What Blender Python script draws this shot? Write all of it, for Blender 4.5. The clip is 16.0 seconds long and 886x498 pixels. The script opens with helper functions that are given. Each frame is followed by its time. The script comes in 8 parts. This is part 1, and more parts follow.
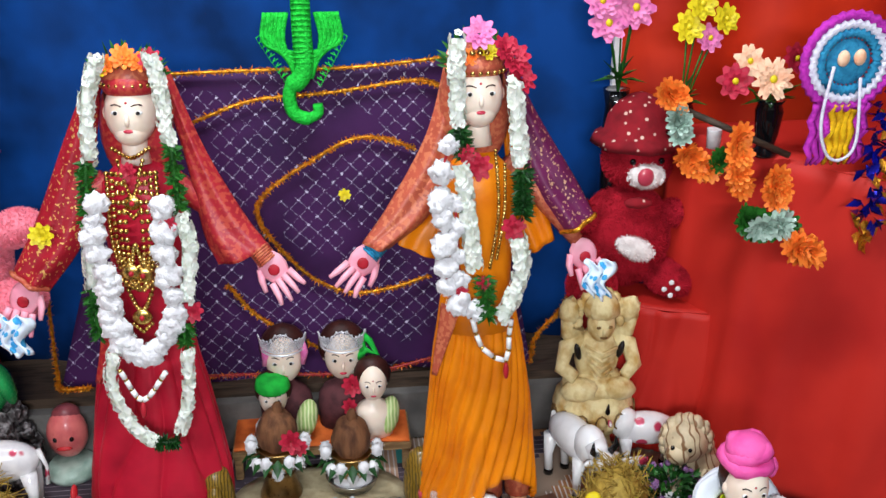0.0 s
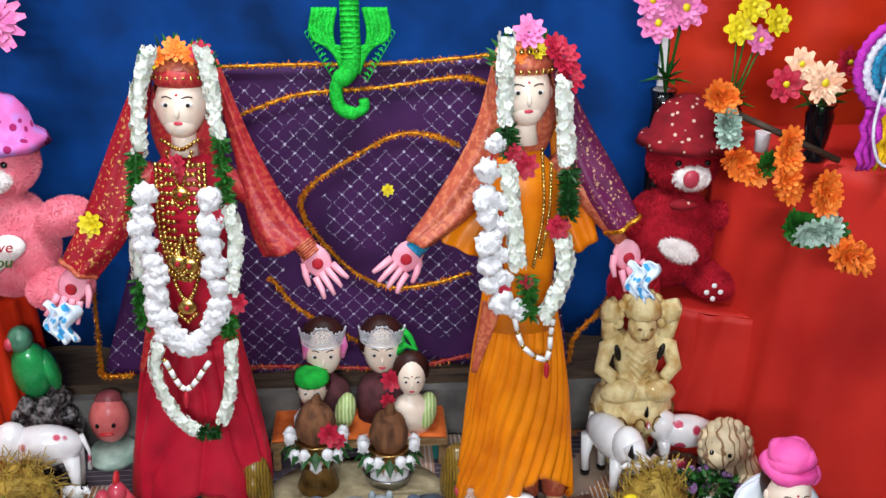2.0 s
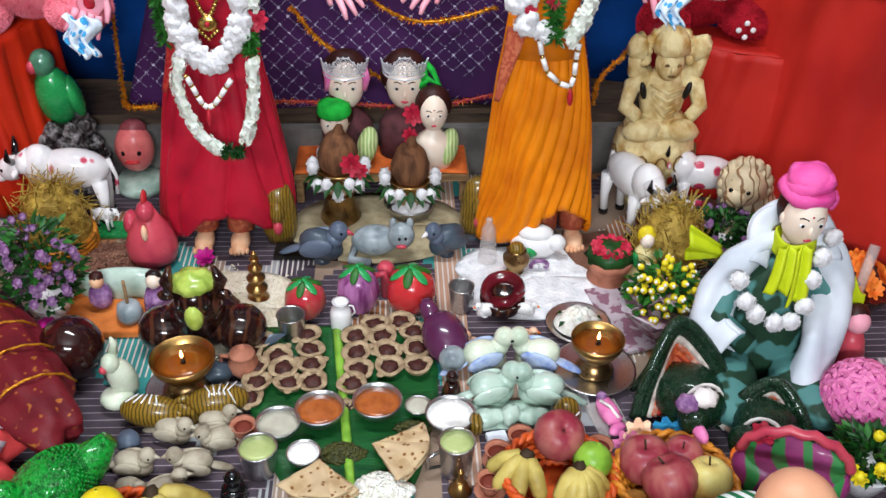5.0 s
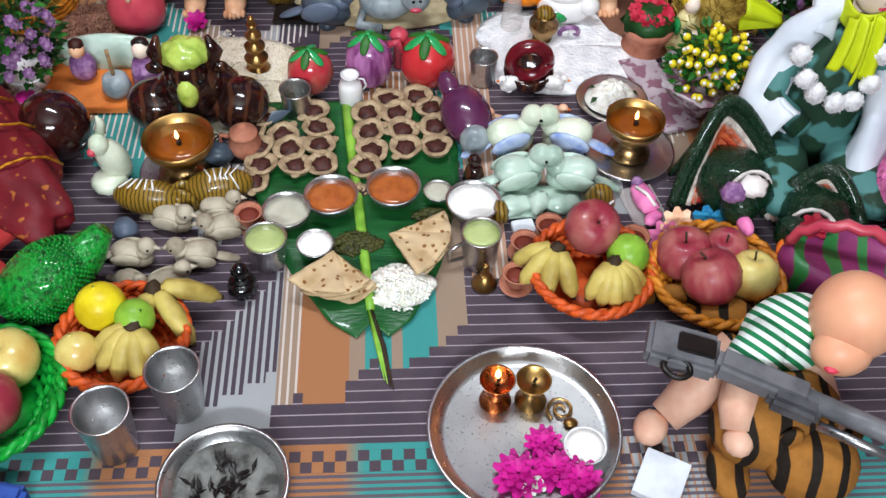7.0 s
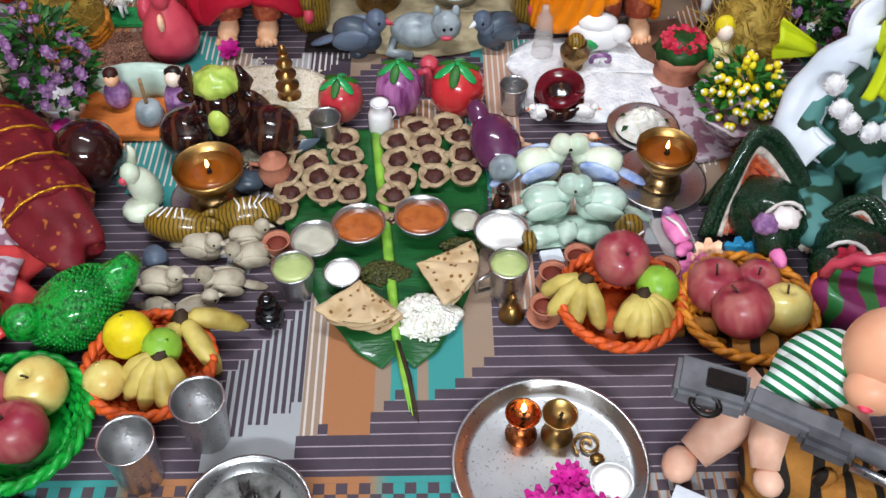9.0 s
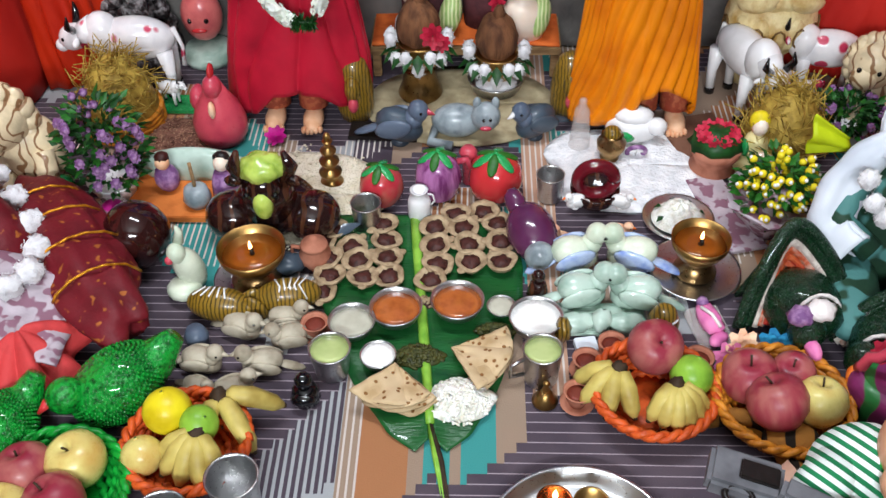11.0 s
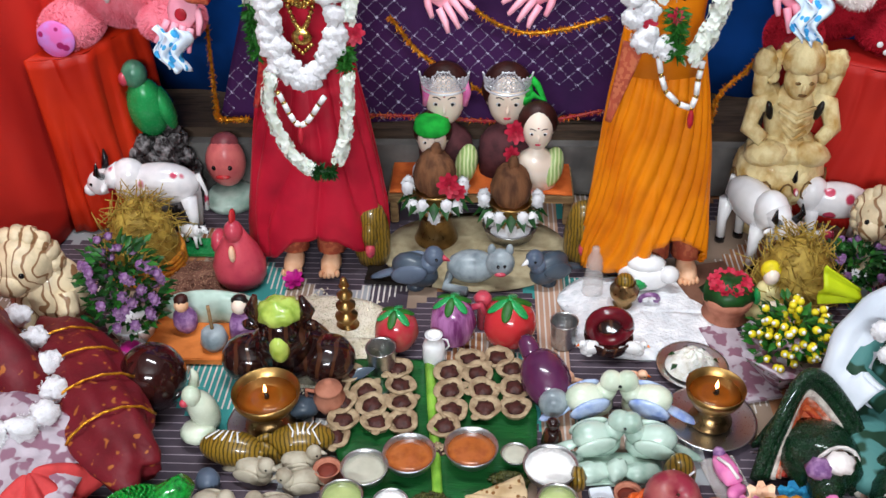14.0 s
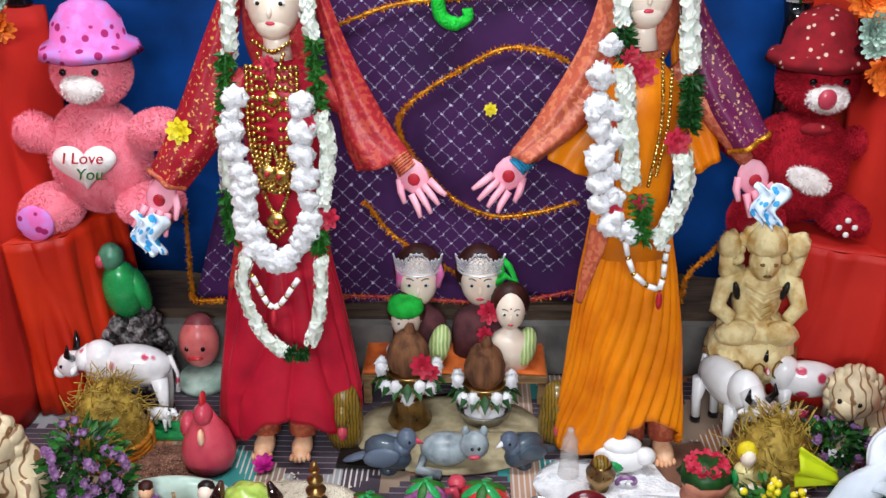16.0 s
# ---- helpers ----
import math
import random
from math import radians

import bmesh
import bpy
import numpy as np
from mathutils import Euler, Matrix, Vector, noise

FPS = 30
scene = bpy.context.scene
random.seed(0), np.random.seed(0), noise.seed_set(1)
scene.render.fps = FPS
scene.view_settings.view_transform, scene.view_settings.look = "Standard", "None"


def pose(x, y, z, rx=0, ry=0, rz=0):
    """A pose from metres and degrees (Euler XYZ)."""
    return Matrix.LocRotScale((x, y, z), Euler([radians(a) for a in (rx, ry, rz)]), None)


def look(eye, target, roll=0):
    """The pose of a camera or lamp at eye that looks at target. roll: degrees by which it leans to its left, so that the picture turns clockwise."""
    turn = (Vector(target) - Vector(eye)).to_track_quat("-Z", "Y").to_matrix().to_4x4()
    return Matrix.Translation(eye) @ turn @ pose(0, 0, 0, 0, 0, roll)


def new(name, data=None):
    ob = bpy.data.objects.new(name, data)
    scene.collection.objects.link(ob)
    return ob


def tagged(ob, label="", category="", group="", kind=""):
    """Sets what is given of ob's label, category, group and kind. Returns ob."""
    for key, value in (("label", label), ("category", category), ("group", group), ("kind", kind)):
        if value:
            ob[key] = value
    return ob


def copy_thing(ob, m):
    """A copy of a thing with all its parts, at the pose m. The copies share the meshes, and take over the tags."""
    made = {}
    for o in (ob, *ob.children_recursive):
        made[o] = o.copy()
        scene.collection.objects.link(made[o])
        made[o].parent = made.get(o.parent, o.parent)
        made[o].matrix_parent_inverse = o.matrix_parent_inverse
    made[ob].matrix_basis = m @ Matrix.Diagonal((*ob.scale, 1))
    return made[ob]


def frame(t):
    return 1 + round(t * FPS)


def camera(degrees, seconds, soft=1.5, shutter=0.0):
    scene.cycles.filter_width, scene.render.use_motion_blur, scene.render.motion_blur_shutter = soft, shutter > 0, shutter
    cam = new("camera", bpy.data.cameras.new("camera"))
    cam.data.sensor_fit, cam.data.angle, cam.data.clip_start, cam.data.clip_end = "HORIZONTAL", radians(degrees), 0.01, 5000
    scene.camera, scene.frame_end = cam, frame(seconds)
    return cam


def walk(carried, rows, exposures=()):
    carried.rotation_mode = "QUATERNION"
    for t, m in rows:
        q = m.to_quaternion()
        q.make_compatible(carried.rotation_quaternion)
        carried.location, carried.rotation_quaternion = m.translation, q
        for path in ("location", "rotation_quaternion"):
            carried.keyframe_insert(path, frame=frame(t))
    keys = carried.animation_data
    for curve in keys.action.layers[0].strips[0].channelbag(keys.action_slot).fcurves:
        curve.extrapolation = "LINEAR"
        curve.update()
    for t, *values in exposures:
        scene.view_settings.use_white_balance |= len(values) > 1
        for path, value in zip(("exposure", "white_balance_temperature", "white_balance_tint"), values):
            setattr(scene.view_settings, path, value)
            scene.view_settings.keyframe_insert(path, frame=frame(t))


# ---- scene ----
cam = camera(49.0, 16.0)

PATH = [
    (0, (0.5378, 0.1435, 1.4094), (0.7361, 1.7885, 0.7046), 0.15),
    (0.5, (0.5185, 0.1443, 1.4203), (0.7086, 1.7855, 0.7061), 0.50),
    (1, (0.5218, 0.1395, 1.4167), (0.6913, 1.7857, 0.7070), 0.54),
    (1.5, (0.5236, 0.1383, 1.4123), (0.6718, 1.7893, 0.7090), 0.59),
    (2, (0.5154, 0.1473, 1.4150), (0.6543, 1.7933, 0.7008), 0.72),
    (2.5, (0.5227, 0.1548, 1.4107), (0.6444, 1.8011, 0.6936), 0.70),
    (3, (0.5222, 0.1505, 1.4079), (0.6322, 1.7947, 0.6830), 0.71),
    (3.5, (0.5185, 0.1502, 1.4089), (0.6258, 1.7937, 0.6832), 0.69),
    (4, (0.5278, 0.1571, 1.3936), (0.6185, 1.7657, 0.5916), 1.19),
    (4.5, (0.5203, 0.1557, 1.3571), (0.6107, 1.6780, 0.4014), 1.95),
    (5, (0.5160, 0.0841, 1.2877), (0.6058, 1.5483, 0.2459), 1.39),
    (7.5, (0.4834, 0.2602, 1.2107), (0.5660, 1.3901, -0.1888), 2.12),
    (8, (0.4914, 0.2600, 1.2144), (0.5539, 1.3971, -0.1793), 1.84),
    (8.5, (0.4988, 0.2614, 1.2160), (0.5343, 1.4208, -0.1613), 0.76),
    (11, (0.5068, 0.2396, 1.2353), (0.4521, 1.5396, -0.0071), -1.19),
    (11.5, (0.4998, 0.2335, 1.2375), (0.4122, 1.5623, 0.0258), -1.51),
    (12, (0.5087, 0.2336, 1.2430), (0.4000, 1.5821, 0.0556), -2.10),
    (12.5, (0.5150, 0.2342, 1.2493), (0.3999, 1.6046, 0.0876), -2.43),
    (13, (0.5067, 0.2334, 1.2495), (0.4062, 1.6384, 0.1283), -1.75),
    (13.5, (0.5057, 0.2327, 1.2543), (0.4136, 1.6643, 0.1669), -1.54),
    (14, (0.5029, 0.2327, 1.2570), (0.4223, 1.6960, 0.2117), -1.01),
    (14.5, (0.5078, 0.2324, 1.2755), (0.4356, 1.7342, 0.2855), -0.81),
    (15, (0.5121, 0.2279, 1.2700), (0.4487, 1.7789, 0.3588), -0.81),
    (15.5, (0.5153, 0.2336, 1.2725), (0.4626, 1.8337, 0.4493), -0.51),
    (16, (0.5162, 0.2330, 1.2698), (0.4706, 1.8609, 0.5033), -0.44),
]
walk(cam, [(t, look(eye, target, roll)) for t, eye, target, roll in PATH])

# ---- world, lights ----
world = bpy.data.worlds.new("world")
world.use_nodes = True
scene.world = world
world.node_tree.nodes["Background"].inputs[0].default_value = (0.75, 0.85, 1.0, 1)
world.node_tree.nodes["Background"].inputs[1].default_value = 0.006


def area_lamp(name, eye, target, power, sx, sy, col):
    data = bpy.data.lights.new(name, "AREA")
    data.shape, data.size, data.size_y, data.energy, data.color = "RECTANGLE", sx, sy, power, col
    ob = new(name, data)
    ob.matrix_world = look(eye, target)
    return ob


# Lamp out of view overhead; its spot and long shape are assumed.
area_lamp("overhead_light", (0.30, 1.45, 2.5), (0.40, 1.95, 0.2), 44, 1.3, 0.12, (0.87, 0.935, 1.0))
# Unseen fill, added from the front to brighten the upright figures.
area_lamp("front_fill_light", (0.35, -1.30, 1.9), (0.5, 2.2, 1.2), 97, 1.3, 0.15, (0.87, 0.935, 1.0))

# ---- materials ----


def hx(s):
    c = [int(s[i:i + 2], 16) / 255 for i in (0, 2, 4)]
    return [v / 12.92 if v <= 0.04045 else ((v + 0.055) / 1.055) ** 2.4 for v in c]


def mat(name, a, b=None, rough=0.55, metal=0.0, scale=30.0, bump=0.15, fine=160.0, sheen=0.0, coat=0.0, alpha=1.0, spec=0.3, sss=0.0, stretch=(1, 1, 1)):
    """A surface with two colours mixed by broad and fine noise, and a fine relief."""
    m = bpy.data.materials.new(name)
    m.use_nodes = True
    nt = m.node_tree
    n, l = nt.nodes, nt.links
    p = n["Principled BSDF"]
    ca = hx(a)
    cb = hx(b) if b else [v * 0.72 for v in ca]
    co = n.new("ShaderNodeTexCoord")
    mp = n.new("ShaderNodeMapping")
    mp.inputs["Scale"].default_value = stretch
    l.new(co.outputs["Object"], mp.inputs[0])
    t1, t2 = n.new("ShaderNodeTexNoise"), n.new("ShaderNodeTexNoise")
    t1.inputs["Scale"].default_value, t2.inputs["Scale"].default_value = scale, fine
    t1.inputs["Detail"].default_value = 3
    l.new(mp.outputs[0], t1.inputs[0]), l.new(mp.outputs[0], t2.inputs[0])
    mix = n.new("ShaderNodeMix")
    mix.data_type = "RGBA"
    mix.inputs[6].default_value, mix.inputs[7].default_value = (*ca, 1), (*cb, 1)
    r = n.new("ShaderNodeMapRange")
    r.inputs[1].default_value, r.inputs[2].default_value = 0.42, 0.68
    l.new(t1.outputs[0], r.inputs[0]), l.new(r.outputs[0], mix.inputs[0])
    l.new(mix.outputs[2], p.inputs["Base Color"])
    rr = n.new("ShaderNodeMapRange")
    rr.inputs[3].default_value, rr.inputs[4].default_value = max(rough - 0.1, 0.03), min(rough + 0.12, 1)
    l.new(t2.outputs[0], rr.inputs[0]), l.new(rr.outputs[0], p.inputs["Roughness"])
    if bump:
        bp = n.new("ShaderNodeBump")
        bp.inputs["Strength"].default_value, bp.inputs["Distance"].default_value = bump, 0.004
        l.new(t2.outputs[0], bp.inputs["Height"]), l.new(bp.outputs[0], p.inputs["Normal"])
    p.inputs["Metallic"].default_value = metal
    p.inputs["Sheen Weight"].default_value = sheen
    p.inputs["Coat Weight"].default_value = coat
    p.inputs["Specular IOR Level"].default_value = spec
    p.inputs["Alpha"].default_value = alpha
    if sss:
        p.inputs["Subsurface Weight"].default_value = sss
        p.inputs["Subsurface Radius"].default_value = (0.01, 0.006, 0.004)
    return m


def brocade(name, a, b, scale=60.0, rough=0.45, metal=0.0, lo=0.5, hi=0.56):
    """Woven cloth with a small pattern of a second thread."""
    m = mat(name, a, rough=rough, scale=20, spec=0.3)
    n, l = m.node_tree.nodes, m.node_tree.links
    p = n["Principled BSDF"]
    base = p.inputs["Base Color"].links[0].from_socket
    v = n.new("ShaderNodeTexNoise")
    v.inputs["Scale"].default_value, v.inputs["Detail"].default_value = scale, 1
    co = n.new("ShaderNodeTexCoord")
    l.new(co.outputs["Object"], v.inputs[0])
    r = n.new("ShaderNodeMapRange")
    r.inputs[1].default_value, r.inputs[2].default_value = lo, hi
    l.new(v.outputs[0], r.inputs[0])
    mix = n.new("ShaderNodeMix")
    mix.data_type = "RGBA"
    l.new(r.outputs[0], mix.inputs[0]), l.new(base, mix.inputs[6])
    mix.inputs[7].default_value = (*hx(b), 1)
    l.new(mix.outputs[2], p.inputs["Base Color"])
    if metal:
        mm = n.new("ShaderNodeMath")
        mm.operation, mm.inputs[1].default_value = "MULTIPLY", metal
        l.new(r.outputs[0], mm.inputs[0]), l.new(mm.outputs[0], p.inputs["Metallic"])
    return m


def spotted(name, a, b, scale=18.0, size=0.35, rough=0.25, coat=0.4, tint=None):
    """Round patches of a second colour."""
    m = mat(name, a, tint or a, rough=rough, bump=0.05, coat=coat)
    n, l = m.node_tree.nodes, m.node_tree.links
    p = n["Principled BSDF"]
    base = p.inputs["Base Color"].links[0].from_socket
    v = n.new("ShaderNodeTexVoronoi")
    v.inputs["Scale"].default_value = scale
    co = n.new("ShaderNodeTexCoord")
    l.new(co.outputs["Object"], v.inputs[0])
    r = n.new("ShaderNodeMapRange")
    r.inputs[1].default_value, r.inputs[2].default_value = size, size + 0.05
    r.inputs[3].default_value, r.inputs[4].default_value = 1, 0
    l.new(v.outputs[0], r.inputs[0])
    mix = n.new("ShaderNodeMix")
    mix.data_type = "RGBA"
    l.new(r.outputs[0], mix.inputs[0]), l.new(base, mix.inputs[6])
    mix.inputs[7].default_value = (*hx(b), 1)
    l.new(mix.outputs[2], p.inputs["Base Color"])
    return m


def banded(name, a, b, scale=40.0, dist=3.0, rough=0.4, coat=0.2, lo=0.55, hi=0.65, axis="X", bump=0.1):
    """Wavy painted lines of a second colour."""
    m = mat(name, a, rough=rough, bump=bump, coat=coat)
    n, l = m.node_tree.nodes, m.node_tree.links
    p = n["Principled BSDF"]
    base = p.inputs["Base Color"].links[0].from_socket
    v = n.new("ShaderNodeTexWave")
    v.bands_direction = axis
    v.inputs["Scale"].default_value, v.inputs["Distortion"].default_value, v.inputs["Detail"].default_value, v.inputs["Detail Scale"].default_value = scale, dist, 1, 1.2
    co = n.new("ShaderNodeTexCoord")
    l.new(co.outputs["Object"], v.inputs[0])
    r = n.new("ShaderNodeMapRange")
    r.inputs[1].default_value, r.inputs[2].default_value = lo, hi
    l.new(v.outputs[1], r.inputs[0])
    mix = n.new("ShaderNodeMix")
    mix.data_type = "RGBA"
    l.new(r.outputs[0], mix.inputs[0]), l.new(base, mix.inputs[6])
    mix.inputs[7].default_value = (*hx(b), 1)
    l.new(mix.outputs[2], p.inputs["Base Color"])
    return m


def glow(name, col, power):
    m = bpy.data.materials.new(name)
    m.use_nodes = True
    p = m.node_tree.nodes["Principled BSDF"]
    p.inputs["Emission Color"].default_value, p.inputs["Emission Strength"].default_value = (*hx(col), 1), power
    return m


M_steel = mat("steel", "d0d0d0", "b4b4b4", 0.3, 1.0, 12, 0.03, 300)
M_brass = mat("brass", "b89258", "7c5e34", 0.34, 1.0, 14, 0.05, 200)
M_bronze = mat("old_bronze", "a8875a", "6e5638", 0.3, 1.0, 16, 0.06, 200)
M_copper = mat("copper", "c8703c", "9a4c24", 0.25, 1.0)
M_gold = mat("gold_beads", "dcb86a", "a87c34", 0.25, 1.0, 60, 0.05)
M_tinsel = mat("gold_tinsel", "e8a430", "9a5410", 0.3, 0.75, 90, 0.4, 400)
M_silver = mat("silver_filigree", "f0f0f4", "c8c8d0", 0.3, 0.45)
M_skin = mat("painted_cream", "f4e2d0", "efd6c2", 0.32, 0, 12, 0.02, coat=0.3, sss=0.1)
M_pinkskin = mat("painted_pink_hand", "f0a9b8", "e590a4", 0.4, 0, 14, 0.03)
M_footskin = mat("painted_foot", "eebd98", "e0a57c", 0.4)
M_reddye = mat("red_dye", "b41f30", "96121f", 0.5)
M_blackpaint = mat("black_paint", "14100f", "201a18", 0.35)
M_lip = mat("lip_paint", "d8445a", "c02f46", 0.35)
M_hair = mat("dark_hair_paint", "3a1712", "260d0a", 0.5)
M_redsilk = mat("red_silk", "be1c34", "981228", 0.38, 0, 9, 0.12, 260)
M_orangesilk = mat("orange_silk", "e8840c", "d06a06", 0.35, 0, 9, 0.12, 260)
M_rustbro = brocade("rust_brocade", "b4543e", "c26c4c", 90, 0.4)
M_redbro = brocade("red_brocade", "a82630", "b44438", 90, 0.4)
M_redveil = brocade("red_net_veil", "a51c2c", "e0a860", 130, 0.4, 0.4, 0.62, 0.66)
M_purplenetveil = brocade("plum_net_veil", "6a1f4c", "d0a080", 130, 0.4, 0.4, 0.62, 0.66)
M_white = mat("white_flower", "e4e6de", "c8cebc", 0.6, 0, 60, 0.1, sss=0.1)
M_cotton = mat("cotton", "e6e4e6", "d0cccf", 0.9, 0, 40, 0.6, 220, sheen=0.5)
M_leaf = mat("leaf_green", "2c6a24", "174a14", 0.45, 0, 40, 0.1)
M_leafdark = mat("leaf_dark", "1c4a1c", "0f3010", 0.45, 0, 40, 0.1)
M_bananaleaf = mat("banana_leaf", "1d5a2a", "134420", 0.3, 0, 6, 0.3, 40, coat=0.2, stretch=(1, 6, 1))
M_rib = mat("leaf_rib", "8fc048", "6a9c30", 0.35)
M_redflower = mat("red_flower", "c02440", "8c1024", 0.55)
M_pinkflower = mat("pink_flower", "e884b4", "d060a0", 0.55)
M_magenta = mat("magenta_flower", "c8188c", "9c0c6c", 0.55)
M_peach = mat("peach_flower", "f6cfae", "eaa680", 0.55)
M_orangefl = mat("orange_marigold", "f58a34", "e8641c", 0.55)
M_yellowfl = mat("yellow_flower", "e8d428", "c8b010", 0.5)
M_lilac = mat("lilac_flower", "744a7c", "b088b0", 0.55, scale=80)
M_bluecloth = mat("blue_curtain", "073a7c", "042552", 0.7, 0, 5, 0.1, 300, spec=0.1)
M_redcloth = mat("red_cloth", "c02a20", "aa1e1a", 0.55, 0, 4, 0.08, 400, spec=0.25)
M_orangecloth = mat("orange_red_cloth", "c42c0c", "a81c0a", 0.5, 0, 5, 0.08, 400)
# Unseen ceiling, kept pale so that the steel has something bright to reflect.
M_ceiling = mat("unseen_ceiling_pale", "eaeae6", "dededa", 0.8, 0, 3, 0.1, 60)
# Unseen walls, kept dark grey so that little light bounces back.
M_wall = mat("unseen_wall_grey", "4c4c4c", "403f3e", 0.8, 0, 3, 0.2, 60)
M_cement = mat("cement", "6a6662", "4c4846", 0.85, 0, 9, 0.4, 90)
M_wood = mat("wood", "9a7a54", "6c5034", 0.6, 0, 12, 0.2, 60, stretch=(1, 8, 8))
M_darkwood = mat("dark_wood", "4a3a2e", "2c221a", 0.6, 0, 12, 0.2, 60, stretch=(1, 8, 8))
M_terra = mat("terracotta", "b87860", "9a5c46", 0.75, 0, 30, 0.2)
M_terradark = mat("wet_terracotta", "7a3426", "5c241a", 0.5)
M_coco = mat("coconut_husk", "7a5034", "4e3020", 0.85, 0, 40, 1.0, 120, stretch=(1, 1, 0.25))
M_cream = mat("cream_carved_plaster", "e6d29c", "bc9450", 0.5, 0, 26, 0.8, 80, coat=0.15)
M_brownline = mat("brown_painted_line", "7a5a30", "5c4020", 0.5)
M_creamb = banded("cream_brown_lines", "e0cba6", "8a6444", 15, 11, 0.4, 0.3, 0.83, 0.93, bump=0.2)
M_cowwhite = spotted("glazed_white_pink_spots", "eeeaea", "c83c5c", 17, 0.26, 0.2, 0.6, "dfdcde")
M_whiteglaze = mat("white_glaze", "f0eeee", "dcdad8", 0.2, 0, 14, 0.02, coat=0.5)
M_greenglaze = mat("green_glaze", "249650", "167038", 0.25, 0, 14, 0.02, coat=0.5)
M_celadon = mat("celadon_glaze", "bcd0c2", "8ca898", 0.22, 0, 22, 0.05, coat=0.6)
M_palegreen = mat("pale_green_glaze", "dce2cc", "b0c2a8", 0.25, 0, 20, 0.05, coat=0.5)
M_bluewing = mat("pale_blue_wing", "b4c4e0", "7088c8", 0.25, coat=0.5)
M_pinkglaze = mat("pink_red_glaze", "c84a58", "a83048", 0.3, 0, 14, 0.04, coat=0.4)
M_redtomato = mat("tomato_red", "c43034", "a4282c", 0.2, 0, 10, 0.02, coat=0.8)
M_redtomato2 = mat("tomato_dark_red", "b8323c", "a06050", 0.2, 0, 22, 0.02, coat=0.7)
M_aubpurple = mat("aubergine_stripes", "b070a4", "6c2c60", 0.2, 0, 60, 0.02, coat=0.7, stretch=(1, 1, 0.12))
M_aubdark = mat("dark_aubergine", "5a2a4c", "40183a", 0.2, 0, 14, 0.03, coat=0.6)
M_greyglaze = mat("grey_glaze", "9aa4a8", "6c767c", 0.3, 0, 30, 0.08, coat=0.3)
M_pigeon = mat("pigeon_grey", "44505c", "2a323c", 0.35, 0, 16, 0.05, coat=0.3)
M_pigeonlight = mat("pigeon_light", "5e6a7c", "4a5668", 0.35, 0, 20, 0.05)
M_brownglaze = banded("dark_brown_glaze", "261210", "46281a", 12, 4, 0.12, 0.8, 0.75, 0.9)
M_limeglaze = mat("lime_glaze", "b8cc60", "8aa83c", 0.25, 0, 40, 0.2, coat=0.5)
M_ochre = banded("ochre_painted", "8c6c24", "4c3c14", 45, 3, 0.3, 0.4, 0.6, 0.8)
M_clay = mat("grey_clay", "b6ac98", "8a7e6a", 0.6, 0, 30, 0.15)
M_straw = mat("straw", "b89a44", "8a6c28", 0.6, 0, 60, 0.3)
M_seed = spotted("brown_seeds", "7c5444", "a07a60", 190, 0.3, 0.8, 0, "5c3a2e")
M_grain = spotted("white_grain", "e2dac6", "b4a88c", 230, 0.3, 0.8, 0, "d0c6aa")
M_salt = mat("white_flour", "eeeef0", "d2d4d8", 0.95, 0, 30, 1.0, 120)
M_rice = mat("cooked_rice", "f4f2ea", "dcd8c8", 0.6, 0, 90, 0.8, 240, sss=0.1)
M_batter = mat("cooked_dough", "b49c7c", "8c7458", 0.7, 0, 60, 0.4, 200)
M_choco = mat("dark_filling", "4a2620", "2c1412", 0.5, 0, 90, 0.5)
M_roti = spotted("roasted_flatbread", "ccb28c", "80562e", 70, 0.2, 0.85, 0, "b2956c")
M_curry = mat("curry", "b0602c", "8c441c", 0.15, 0, 40, 0.1, coat=0.5)
M_milk = mat("milk", "f6f4f0", "eeeae4", 0.25, 0, 12, 0.02)
M_greenliq = mat("green_drink", "b4c080", "94a462", 0.15, 0, 20, 0.03)
M_greybatter = mat("grey_batter", "c0bcaa", "a4a08e", 0.3, 0, 20, 0.1)
M_veg = mat("cooked_greens", "4a4a22", "2c3014", 0.5, 0, 120, 0.6)
M_oil = mat("lamp_oil", "8a4a14", "6c340c", 0.06, 0, 10, 0.02, coat=0.5)
M_apple = mat("red_apple", "8e2c3c", "a8605a", 0.38, 0, 34, 0.05, coat=0.12, stretch=(1, 1, 0.35))
M_applepale = mat("pale_apple", "d8c878", "c8a458", 0.28, 0, 22, 0.05, coat=0.4)
M_lemon = mat("lemon", "e4d024", "c8ac14", 0.35, 0, 24, 0.15)
M_lime = mat("green_lime", "88b43c", "64922a", 0.35, 0, 24, 0.15)
M_banana = mat("banana", "c8b462", "97803c", 0.45, 0, 20, 0.1)
M_stem = mat("brown_stem", "3c2c1c", "241a10", 0.7)
M_basketorange = mat("orange_cane", "d45a24", "a83c14", 0.45, 0, 60, 0.3)
M_basketamber = mat("amber_cane", "d08428", "a05c18", 0.45, 0, 60, 0.3)
M_basketgreen = mat("green_plastic", "149a34", "0c7024", 0.3, 0, 60, 0.2)
M_greenbead = mat("green_bead_net", "0f9430", "064c16", 0.2, 0, 120, 1.0, 220, coat=0.5)
M_maroon = brocade("maroon_gold_cloth", "6c141e", "a8602c", 60, 0.55, 0.3, 0.64, 0.7)
M_brownball = mat("glossy_dark_brown", "2e1210", "1c0a0a", 0.1, 0, 9, 0.02, coat=0.8)
M_coral = mat("coral_felt", "cc4040", "b03434", 0.7)
M_lilaccloth = brocade("white_mauve_print", "bcaeb6", "886070", 45, 0.8)
